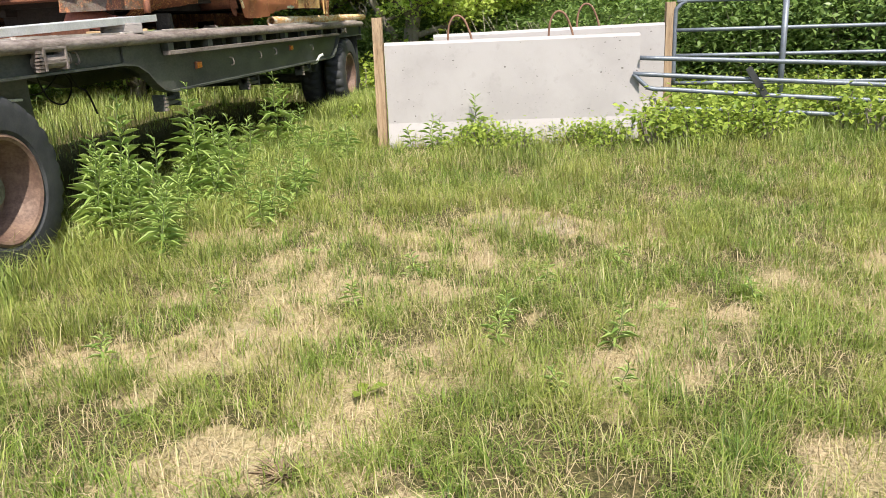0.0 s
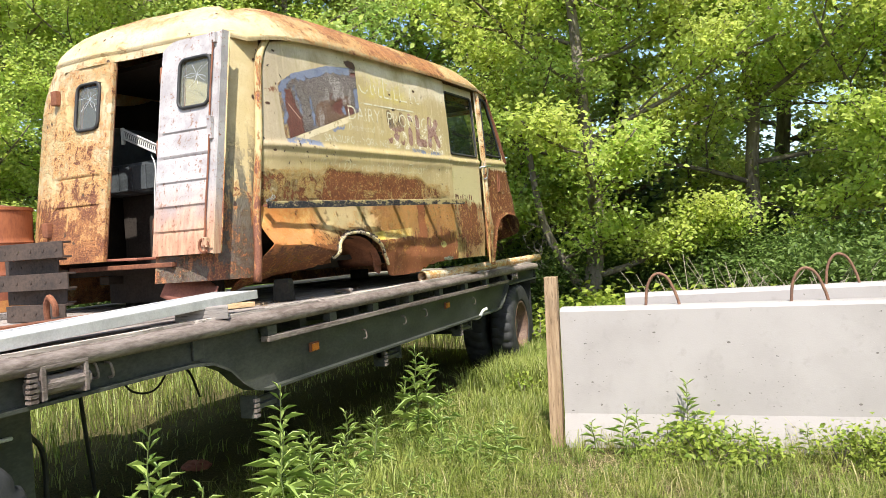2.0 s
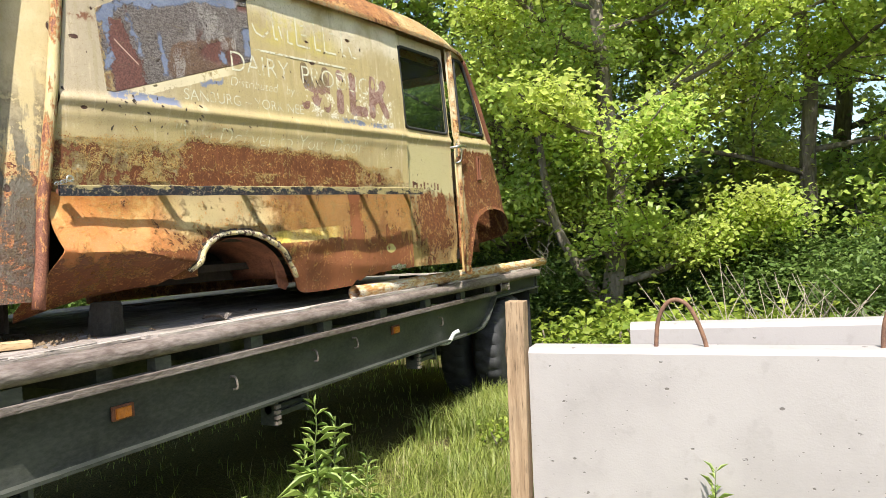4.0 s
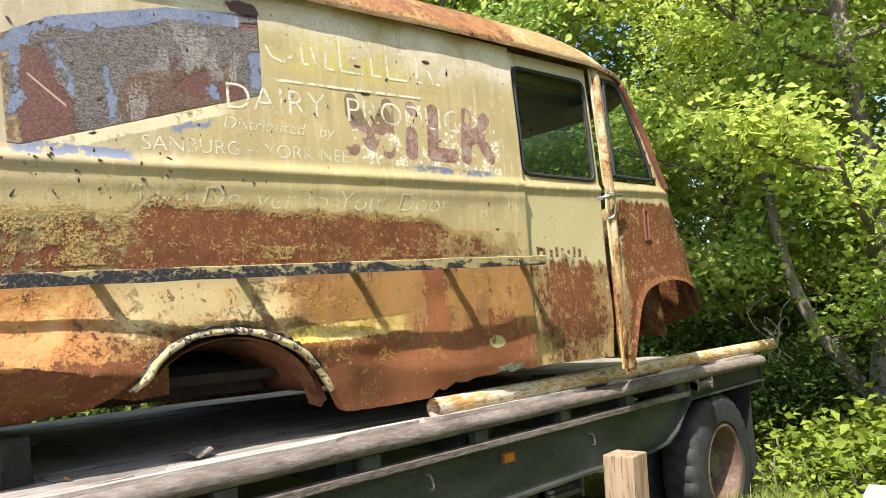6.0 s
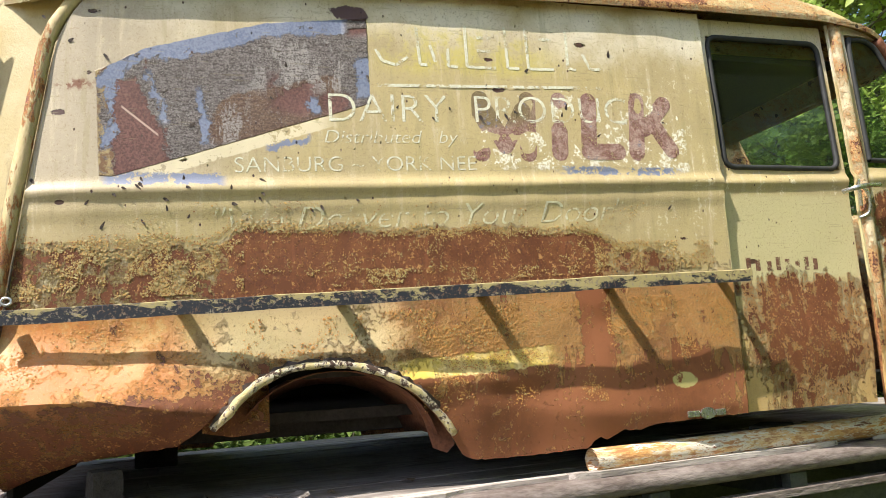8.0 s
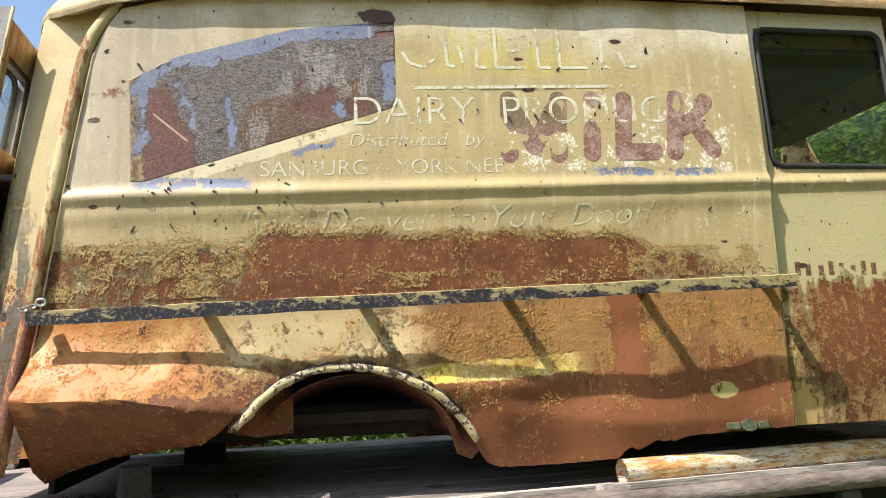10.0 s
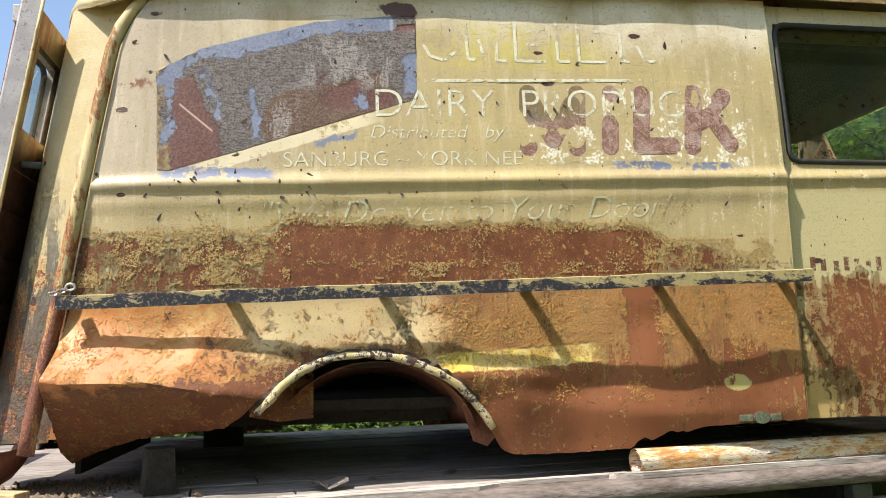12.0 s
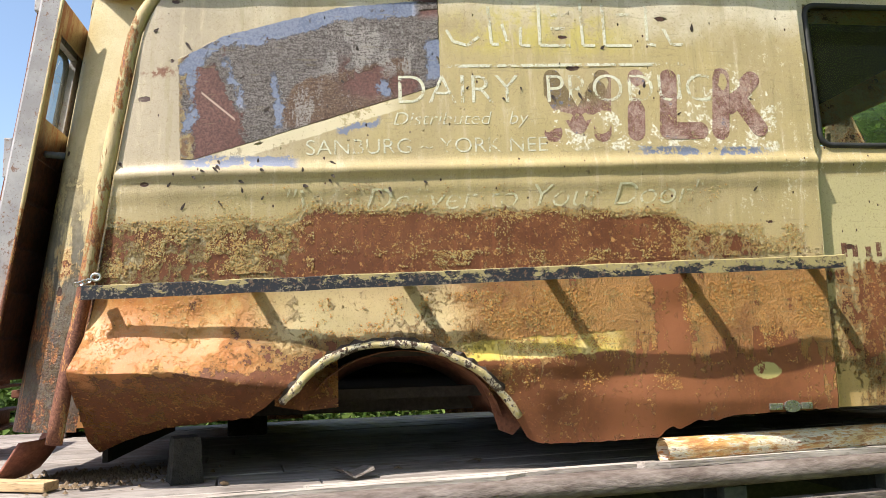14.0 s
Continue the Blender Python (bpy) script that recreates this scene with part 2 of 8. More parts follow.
    c = g.mix(tape * field.smooth(0.44, 0.46) * 0.75, c, (0.76, 0.66, 0.45))
    weave = (g.noise(150, 5, 0.85) * 0.7 + g.noise(85, 3, 0.75, g.scaled(1, 0.4, 1.7)) * 0.3)
    n6 = g.noise(5.5, 7, 0.7)
    rag = (g.noise(15, 8, 0.8) - 0.5) * 0.13 + jag * 0.4
    p = g.mix(weave.smooth(0.43, 0.57), (0.085, 0.062, 0.056), (0.40, 0.345, 0.325))
    p = g.mix(n7.smooth(0.56, 0.62) * 0.5, p, (0.085, 0.05, 0.042))
    earth = ((u - 0.93).abs().smooth(0.30, 0.12) * (z - 2.64 - (u - 0.9) * 0.3).abs().smooth(0.16, 0.05) * 0.55 + (n6 - 0.5) * 1.2).smooth(0.18, 0.30)
    p = g.mix(earth, p, g.mix(weave.smooth(0.43, 0.58), (0.115, 0.055, 0.034), (0.33, 0.20, 0.125)))
    ghost = g.noise(16, 5, 0.7, g.scaled(1, 1.1, 0.3))
    light = ghost.smooth(0.50, 0.55) * weave.smooth(0.43, 0.52) * (u - 1.02).abs().smooth(0.22, 0.12) * (z - 2.83).abs().smooth(0.13, 0.07)
    light = light.max(ghost.smooth(0.50, 0.55) * weave.smooth(0.45, 0.53) * (u - 0.74).abs().smooth(0.11, 0.05) * (z - 2.61).abs().smooth(0.12, 0.06))
    p = g.mix(light * 0.85, p, (0.62, 0.56, 0.53))
    p = g.mix((n5 * 0.5 + n4 * 0.5).smooth(0.575, 0.61) * n6.smooth(0.42, 0.55) * 0.75, p, (0.62, 0.57, 0.54))
    mar = (0.465 + (2.70 - z).max(0.0) * 0.55 - u + (n6 - 0.5) * 0.22 + rag).smooth(0.0, 0.012) * (lside - 0.046 + rag).smooth(0, 0.006) * (2.765 - z + rag + (u - 0.44).smooth(0.02, 0.06) * 0.08).smooth(0, 0.01)
    mar = mar.max((u - 0.98).abs().smooth(0.12, 0.05) * (z - 2.75 + (n6 - 0.5) * 0.3).abs().smooth(0.10, 0.03) * n6.smooth(0.49, 0.53))
    mar = mar.max((u - 1.19 + rag).smooth(-0.03, 0.01) * lid.smooth(0.09, 0.05) * lid.smooth(0.035, 0.045))
    mar = mar.max((u - 1.13 + rag).abs().smooth(0.07, 0.03) * (z - 2.70).abs().smooth(0.06, 0.02) * n6.smooth(0.46, 0.50))
    p = g.mix(mar, p, g.mix((n4 * 0.5 + n7 * 0.5).smooth(0.40, 0.62), (0.088, 0.028, 0.022), (0.21, 0.085, 0.065)))
    ochre = (lside + rag).smooth(0.052, 0.040) * n2.smooth(0.42, 0.50)
    p = g.mix(ochre, p, g.mix(n3.smooth(0.42, 0.58), (0.30, 0.16, 0.07), (0.58, 0.43, 0.20)))
    blue = (lid + rag + (n6 - 0.5) * 0.10).smooth(0.064, 0.058) * (u + rag).smooth(0.41, 0.44) * u.smooth(1.20, 1.16) * (n2 * 0.6 + n3 * 0.4).smooth(0.40, 0.43)
    blue = blue.max((u - 0.39 - (z - 2.80) * 0.6 + rag).abs().smooth(0.038, 0.032) * (z - 2.78 + rag).abs().smooth(0.06, 0.05))
    blue = blue.max((u - 0.674 - (2.63 - z) * 0.11 + rag).abs().smooth(0.017, 0.013) * (z - 2.635 + rag).abs().smooth(0.11, 0.09) * field.smooth(0.40, 0.42))
    blue = blue.max((u - 0.376 + rag).abs().smooth(0.018, 0.014) * (z - 2.63 + rag).abs().smooth(0.12, 0.10) * field.smooth(0.44, 0.46))
    blue = blue.max((u - 1.242 + rag).abs().smooth(0.028, 0.024) * (z - 2.81 + rag).abs().smooth(0.085, 0.07) * field.smooth(0.42, 0.44))
    blue = blue.max((u - 1.055 + rag).abs().smooth(0.022, 0.016) * (z - 2.685 + rag).abs().smooth(0.045, 0.03))
    blue = blue.max((u - 0.50 - (2.76 - z) * 0.35 + rag).abs().smooth(0.022, 0.014) * (z - 2.70).abs().smooth(0.11, 0.08) * field.smooth(0.49, 0.51))
    p = g.mix(blue, p, g.mix((n2 * 0.5 + n4 * 0.5).smooth(0.42, 0.58), (0.14, 0.165, 0.25), (0.215, 0.235, 0.315)))
    scratch = ((z - 2.61) + (u - 0.47) * 0.85).abs().smooth(0.006, 0.003) * (u - 0.47).abs().smooth(0.062, 0.055)
    p = g.mix(scratch, p, (0.55, 0.38, 0.30))
    c = g.mix(inside, c, p)
    bu, bz = (u - 1.195) * 0.40, z - 3.060
    blotch = (bu * bu + bz * bz + (n2 - 0.5) * 0.004 + (n3 - 0.5) * 0.001).smooth(0.0009, 0.0007)
    c = g.mix(blotch, c, (0.10, 0.05, 0.042))
    slick = (u - 0.96).abs().smooth(0.085, 0.065) * ((z - 2.54) - (u - 0.96) * 0.17 + rag).abs().smooth(0.013, 0.009)
    slick = slick.max((u - 0.55).abs().smooth(0.21, 0.17) * ((z - 2.407) + rag * 0.6).abs().smooth(0.021, 0.016) * field.smooth(0.45, 0.46) * (1.0 - inside))
    c = g.mix(slick, c, (0.20, 0.22, 0.30))
    # chipped pale ground round the big painted word
    milk = (u - 2.12 + jag).abs().smooth(0.45, 0.43) * (z - 2.63 + jag).abs().smooth(0.175, 0.155)
    c = g.mix(milk * (field + (2.66 - z) * 0.35 + (u - 1.9) * 0.06).smooth(0.598, 0.606), c, g.mix(n4.smooth(0.42, 0.56), (0.55, 0.46, 0.30), (0.78, 0.74, 0.60)))
    c = g.mix((u - 2.25).abs().smooth(0.30, 0.2) * ((z - 2.462) + jag * 0.8).abs().smooth(0.02, 0.014) * field.smooth(0.50, 0.51), c, (0.16, 0.18, 0.25))
    # chips, bolt stains and scratches
    chips = (g.cells(5.6, g.scaled(1, 0.55, 1.25)) + (n4 - 0.5) * 0.06 + (n3 - 0.5) * 0.07).smooth(0.082, 0.074) * n1.smooth(0.44, 0.47)
    chips = chips.max((g.cells(23, g.scaled(1, 1.0, 0.6)) + (n5 - 0.5) * 0.06).smooth(0.085, 0.07) * n1.smooth(0.45, 0.5))
    chips = chips.max((g.cells(11, g.scaled(1, 0.7, 1.3)).smooth(0.13, 0.12)) * (z - belt_line(u)).abs().smooth(0.10, 0.05) * u.smooth(0.9, 0.5))
    chips = chips * paint * (1.0 - low)
    c = g.mix(chips, c, (0.075, 0.035, 0.025))
    smear = (u - 0.26 + rag).abs().smooth(0.08, 0.03) * (z - 2.735 + rag * 0.7).abs().smooth(0.022, 0.006)
    c = g.mix(smear * field.smooth(0.49, 0.51), c, (0.22, 0.10, 0.055))
    lines = g.noise(60, 3, 0.6, g.scaled(1, 0.12, 1.6))
    c = g.mix(paint * lines.smooth(0.64, 0.67) * 0.35, c, (0.30, 0.24, 0.13))
    clean = (1.0 - inside) * (1.0 - fresh * 0.8)
    height = paint * 0.5 + flake * 0.5 + (peb * 0.40 + n7 * 1.2 + n4 * 0.6) * (crust * paint * clean * 1.8 + 0.03) + n3 * crust * paint * 0.7 + n2 * 0.06
    height = height + inside * (1.0 - blue) * (1.0 - mar * 0.75) * weave * 2.0 + milk * n4 * 0.12 - chips + sum_.smooth(0.55, 0.522) * paint * 0.35
    g.bump(height, 1.0, 0.016)
    return g.done(c, (crust * 0.25 + n3 * 0.2 + 0.38), 0.0, 0.4)


def van_shell_material():
    """Cream and orange weathered body paint for the roof, the corners and the rear."""
    g = Graph("van_shell_paint")
    x, u, z = g.xyz()
    n1, n2, n3 = g.noise(2.0, 5), g.noise(8, 10, 0.74), g.noise(38, 4, 0.7)
    n4, n5 = g.noise(120, 2, 0.6), g.noise(340, 2, 0.7)
    drip = g.noise(10, 5, 0.65, g.scaled(2.2, 2.2, 0.22))
    field = (n2 - 0.5) * 0.8 + (n3 - 0.5) * 0.42 + (n4 - 0.5) * 0.16 + (drip - 0.5) * 0.3 + 0.50
    hold = (z + (drip - 0.5) * 0.5).smooth(1.70, 2.30) * 0.17 - 0.045
    roof = (z + (n2 - 0.5) * 0.2).smooth(3.14, 3.26)
    hold = hold - roof * (n1 * 1.0 + u * 0.03).smooth(0.42, 0.62) * 0.19 + roof * u.smooth(2.6, 3.3) * 0.12
    quarter = x.smooth(-0.62, -0.52) * u.smooth(0.24, 0.16) * (z + (n2 - 0.5) * 0.1).smooth(3.2, 3.1)
    hold = hold + quarter * ((z + (n1 - 0.5) * 0.5).smooth(1.9, 2.35) * 0.20 + 0.02) + u.smooth(0.7, 0.3) * z.smooth(2.95, 3.1) * 0.13
    hold = hold + (x + 1.35).abs().smooth(0.35, 0.1) * z.smooth(2.5, 2.3) * -0.05
    sum_ = field + hold
    paint, sound = sum_.smooth(0.515, 0.525), sum_.smooth(0.52, 0.70)
    c = g.mix(n1.smooth(0.35, 0.65), (0.54, 0.42, 0.21), (0.60, 0.50, 0.32))
    c = g.mix(drip.smooth(0.54, 0.66) * 0.4, c, (0.62, 0.38, 0.15))
    c = g.mix(quarter * 0.85, c, g.mix(n2.smooth(0.4, 0.6), (0.46, 0.37, 0.19), (0.52, 0.43, 0.24)))
    c = g.mix((1.0 - sound) * (0.85 - quarter * 0.35), c, g.mix(n4.smooth(0.42, 0.58), (0.60, 0.245, 0.07), (0.64, 0.36, 0.12)))
    c = g.mix(n5.smooth(0.60, 0.66) * 0.5, c, (0.24, 0.13, 0.07))
    rear = u.smooth(0.30, 0.20)
    # open door's shade on the low right corner, put into the colour with flaking
    dull = (z + (n2 - 0.5) * 0.9).smooth(2.6, 2.1) * x.smooth(-0.62, -0.5) * rear * (drip * 0.5 + n2 * 0.5).smooth(0.44, 0.50)
    r = g.mix((n2 * 0.6 + n1 * 0.5).smooth(0.48, 0.62), (0.17, 0.058, 0.03), (0.44, 0.19, 0.075))
    r = g.mix(n4.smooth(0.54, 0.60) * 0.7, r, (0.50, 0.22, 0.07))
    r = g.mix(n4.smooth(0.44, 0.39) * 0.7, r, (0.09, 0.036, 0.024))
    c = g.mix(paint, r, c)
    c = g.mix(dull * (n2 * 0.6 + n3 * 0.4).smooth(0.42, 0.46) * 0.85, c, g.mix(n2.smooth(0.44, 0.56), (0.055, 0.045, 0.028), (0.065, 0.065, 0.065)))
    chips = g.cells(6).smooth(0.085, 0.075) * n3.smooth(0.46, 0.48)
    chips = chips.max((g.cells(9, g.scaled(1, 1, 0.6)).smooth(0.12, 0.10)) * rear * (n2 * 0.5 + n3 * 0.5).smooth(0.49, 0.51))
    c = g.mix(chips, c, (0.07, 0.04, 0.03))
    specks = (n3 * 0.35 + n4 * 0.4 + n5 * 0.25).smooth(0.57, 0.585)
    c = g.mix(specks * (0.6 - quarter * 0.45), c, (0.20, 0.10, 0.05))
    crust = (1.0 - sound) * (1.0 - quarter * 0.5)
    g.bump(paint * 0.7 + n3 * crust * 1.1 + n4 * (crust + 0.12) + n2 * 0.25 - chips, 1.0, 0.009)
    return g.done(c, n3 * 0.2 + 0.42, 0, 0.38)


def door_leaf_material():
    """Greyed white door paint going orange-brown towards its foot."""
    g = Graph("grey_white_door_paint")
    x, u, z = g.xyz()
    n2, n3, n4 = g.noise(7, 6, 0.65), g.noise(45, 5, 0.65), g.noise(160, 3)
    drip = g.noise(14, 4, 0.6, g.scaled(2.2, 2.2, 0.2))
    c = g.mix(n2.smooth(0.35, 0.65), (0.47, 0.445, 0.445), (0.33, 0.305, 0.31))
    c = g.mix((z + (n2 - 0.5) * 0.5).smooth(2.15, 1.75) * 0.8, c, g.mix(drip.smooth(0.4, 0.6), (0.50, 0.30, 0.16), (0.42, 0.17, 0.075)))
    c = g.mix((n3 * 0.6 + drip * 0.4).smooth(0.56, 0.61) * 0.85, c, (0.24, 0.12, 0.07))
    c = g.mix(n4.smooth(0.60, 0.68) * 0.6, c, (0.16, 0.10, 0.08))
    g.bump(n3 * 0.5 + n4 * 0.3, 0.4, 0.003)
    return g.done(c, n3 * 0.2 + 0.4, 0, 0.4)


def door_skin_material():
    """Cream door skin, rust-streaked; below its window shade is painted in brown-black with rust."""
    g = Graph("rust_streaked_door_skin")
    x, u, z = g.xyz()
    n2, n3, n4 = g.noise(7, 7, 0.7), g.noise(40, 5, 0.7), g.noise(150, 3)
    drip = g.noise(13, 5, 0.65, g.scaled(2.2, 2.2, 0.2))
    c = g.mix(n2.smooth(0.35, 0.65), (0.46, 0.35, 0.18), (0.36, 0.22, 0.10))
    c = g.mix((drip * 0.6 + n2 * 0.4).smooth(0.48, 0.56), c, (0.30, 0.12, 0.045))
    # lower half darkened: its shade goes into the colour, over the rust
    c = g.mix((z + (drip - 0.5) * 0.35).smooth(2.62, 2.42), c, g.mix(n3.smooth(0.42, 0.58), (0.045, 0.022, 0.017), (0.11, 0.045, 0.028)))
    c = g.mix(n4.smooth(0.60, 0.66) * 0.5, c, (0.14, 0.07, 0.04))
    g.bump(n3 * 0.6 + n4 * 0.3 + drip * 0.4, 0.6, 0.005)
    return g.done(c, n3 * 0.2 + 0.45, 0, 0.35)


def plank_material(name, base, dark, along=(8, 0.7, 8), objectwise=True, grime=0.5):
    """Weathered wood with long grain, split ends and grime."""
    g = Graph(name)
    v = g.scaled(*along)
    n1, n2, n3 = g.noise(3.0, 6, 0.7, v), g.noise(14, 4, 0.6, v), g.noise(3.2, 4)
    c = g.mix(n1.smooth(0.35, 0.65), base, dark)
    c = g.mix(n2.smooth(0.55, 0.68) * 0.8, c, tuple(k * 0.35 for k in dark))
    c = g.mix(n3.smooth(0.5, 0.68) * grime, c, (0.07, 0.055, 0.045))
    if objectwise:
        r = g.random()
        c = g.mix(r * 0.35, c, tuple(k * 0.55 for k in base))
    g.bump(n1 + n2 * 0.7, 0.7, 0.006)
    return g.done(c, 0.85, 0, 0.2)


def ground_material():
    g = Graph("lawn_soil")
    n1, n2, n3 = g.noise(1.1, 5, 0.6), g.noise(9, 6, 0.7), g.noise(70, 4, 0.7)
    dry = g.attr("dry")
    thatch = g.mix(n3.smooth(0.3, 0.7), (0.22, 0.15, 0.08), (0.58, 0.47, 0.29))
    thatch = g.mix(n1.smooth(0.4, 0.65) * 0.5, thatch, (0.30, 0.27, 0.12))
    soil = g.mix(n2.smooth(0.4, 0.62), (0.20, 0.15, 0.10), (0.40, 0.34, 0.25))
    green = g.mix(n3.smooth(0.3, 0.7), (0.03, 0.032, 0.012), (0.15, 0.125, 0.055))
    c = g.mix((dry + (n2 - 0.5) * 0.5).smooth(0.3, 0.6), green, thatch)
    c = g.mix((dry + (n2 - 0.5) * 0.6).smooth(0.95, 1.15), c, soil)
    g.bump(n2 + n3 * 0.6, 0.8, 0.03)
    return g.done(c, 0.95, 0, 0.1)


MAT_SIDE, MAT_SHELL, MAT_LEAF_DOOR = van_side_material(), van_shell_material(), door_leaf_material()
MAT_GROUND, MAT_DOOR_SKIN = ground_material(), door_skin_material()
MAT_DECK = plank_material("weathered_deck_wood", (0.40, 0.355, 0.325), (0.24, 0.20, 0.175))
MAT_SPLINTER = plank_material("bleached_split_wood", (0.64, 0.57, 0.51), (0.36, 0.30, 0.26))
MAT_POST = plank_material("treated_post_wood", (0.42, 0.30, 0.19), (0.27, 0.18, 0.11), (9, 9, 0.7), grime=0.3)
MAT_TIMBER = plank_material("old_timber", (0.36, 0.33, 0.31), (0.24, 0.215, 0.20), (0.8, 8, 8), grime=0.35)
MAT_NEWWOOD = plank_material("raw_wood_strip", (0.62, 0.45, 0.26), (0.48, 0.32, 0.17), (8, 0.8, 8), grime=0.2)
MAT_TRAILER = plain("trailer_green_black", (0.022, 0.026, 0.023), (0.085, 0.088, 0.074), 0.5, 0, 3.2, 0.4, 45, 0.004, (1, 0.6, 1.4))
MAT_RUB = plain("rubrail_worn_steel", (0.27, 0.225, 0.20), (0.10, 0.072, 0.06), 0.7, 0.0, 9, 0.8, 60, 0.008, (1, 0.3, 1))
MAT_TYRE = plain("tyre_rubber", (0.020, 0.021, 0.023), (0.045, 0.045, 0.045), 0.75, 0, 10, 0.3, 90)
MAT_RIM = plain("rusty_brown_rim", (0.20, 0.125, 0.085), (0.09, 0.05, 0.035), 0.65, 0, 6, 0.4, 60)
MAT_HUB = plain("greenish_hub", (0.16, 0.17, 0.12), (0.07, 0.06, 0.045), 0.6, 0.2, 14, 0.4, 60)
MAT_RUST = plain("brown_rust", (0.26, 0.10, 0.05), (0.11, 0.042, 0.026), 0.85, 0, 9, 0.6, 80)
MAT_REDRUST = plain("red_rust", (0.36, 0.14, 0.09), (0.20, 0.075, 0.055), 0.8, 0, 7, 0.5, 80)
MAT_DRUM = plain("rusted_drum_steel", (0.36, 0.12, 0.05), (0.18, 0.055, 0.03), 0.7, 0.1, 5, 0.4, 60, 0.003, (1, 1, 0.4))
MAT_DRUMOCHRE = plain("rusted_drum_foot", (0.44, 0.22, 0.06), (0.30, 0.11, 0.04), 0.7, 0.1, 8, 0.4, 60)
# near-black colour that stands for the shade inside and beneath the van
MAT_INNER = plain("van_inside_shade", (0.045, 0.035, 0.028), (0.022, 0.017, 0.014), 0.85, 0, 6, 0.4, 60)
MAT_VINYL = plain("grey_blue_seat_vinyl", (0.10, 0.112, 0.122), (0.05, 0.057, 0.062), 0.45, 0, 7, 0.25, 80)
MAT_ALU = plain("weathered_aluminium", (0.62, 0.62, 0.62), (0.46, 0.46, 0.46), 0.5, 0.35, 10, 0.25, 120)
MAT_CHROME = plain("dull_chrome", (0.66, 0.66, 0.64), (0.42, 0.40, 0.38), 0.28, 0.9, 18, 0.15, 120)
MAT_GATE = plain("blue_grey_gate_steel", (0.165, 0.185, 0.215), (0.10, 0.11, 0.125), 0.45, 0.25, 10, 0.25, 80)
MAT_REBAR = plain("rebar_rust", (0.24, 0.13, 0.08), (0.12, 0.065, 0.045), 0.85, 0, 25, 0.5, 140)
MAT_RUBBERSEAL = plain("window_rubber", (0.022, 0.022, 0.022), (0.04, 0.04, 0.04), 0.6, 0, 20, 0.2, 90)
MAT_BLACK = plain("black_hose", (0.018, 0.018, 0.018), (0.035, 0.035, 0.035), 0.55, 0, 20, 0.2, 90)
MAT_AMBER = plain("amber_lens", (0.62, 0.20, 0.02), (0.42, 0.12, 0.015), 0.3, 0, 30, 0.1, 90)
MAT_LITTER = plain("leaf_litter", (0.24, 0.17, 0.10), (0.12, 0.08, 0.05), 0.9, 0, 30, 0.5, 120)
MAT_BARK = plain("grey_bark", (0.24, 0.205, 0.165), (0.11, 0.09, 0.07), 0.95, 0, 5, 1.0, 26, 0.03, (1, 1, 0.3))
MAT_TWIG = plain("dead_twig", (0.36, 0.31, 0.25), (0.22, 0.18, 0.14), 0.9, 0, 20, 0.4, 90)
MAT_CHANNEL = plain("brown_scrap_steel", (0.085, 0.058, 0.045), (0.04, 0.03, 0.026), 0.75, 0, 9, 0.5, 70)
MAT_STONE = plain("mossy_block", (0.042, 0.037, 0.03), (0.02, 0.019, 0.016), 0.95, 0, 12, 0.9, 60, 0.012)


def concrete_material():
    g = Graph("pale_cast_concrete")
    n1, n2, n3 = g.noise(1.6, 5, 0.6), g.noise(12, 5, 0.6), g.noise(90, 3, 0.6)
    c = g.mix(n1.smooth(0.35, 0.7), (0.365, 0.338, 0.325), (0.315, 0.29, 0.277))
    c = g.mix(n2.smooth(0.55, 0.7) * 0.4, c, (0.28, 0.26, 0.245))
    pores = g.cells(8.5, g.scaled(1, 1, 1.7)).smooth(0.12, 0.10) * n2.smooth(0.49, 0.52)
    pores = pores.max(g.cells(26, g.scaled(0.8, 1, 1.6)).smooth(0.11, 0.09) * n1.smooth(0.46, 0.52) * n2.smooth(0.45, 0.48))
    c = g.mix(pores, c, (0.16, 0.14, 0.13))
    g.bump(n2 * 0.3 + n3 * 0.35 - pores * 1.5, 0.5, 0.005)
    return g.done(c, 0.85, 0, 0.3)


def pipe_material():
    g = Graph("peeling_yellow_pipe")
    n1, n2, n3 = g.noise(9, 6, 0.7, g.scaled(1, 0.6, 1)), g.noise(34, 6, 0.75, g.scaled(1, 0.18, 1)), g.noise(120, 3)
    n4 = g.noise(60, 6, 0.75, g.scaled(1, 0.22, 1))
    c = g.mix(n1.smooth(0.42, 0.58), (0.70, 0.52, 0.28), (0.62, 0.32, 0.11))
    c = g.mix((n2 * 0.6 + n4 * 0.4).smooth(0.50, 0.52), c, (0.70, 0.62, 0.50))
    c = g.mix((n2 * 0.45 + n4 * 0.55).smooth(0.57, 0.59), c, (0.20, 0.09, 0.05))
    c = g.mix(n4.smooth(0.47, 0.43) * 0.8, c, (0.40, 0.17, 0.07))
    g.bump(n2 + n4 * 0.8 + n3 * 0.4, 0.8, 0.005)
    return g.done(c, 0.7, 0, 0.3)


def lip_material():
    g = Graph("chipped_arch_edge")
    n2, n3 = g.noise(16, 6, 0.75), g.noise(70, 5, 0.75)
    f = n2 * 0.55 + n3 * 0.45
    c = g.mix(n2.smooth(0.44, 0.56), (0.62, 0.50, 0.24), (0.62, 0.55, 0.42))
    c = g.mix(f.smooth(0.515, 0.535), c, (0.085, 0.05, 0.035))
    g.bump(n3 + f, 0.9, 0.008)
    return g.done(c, 0.7, 0, 0.3)


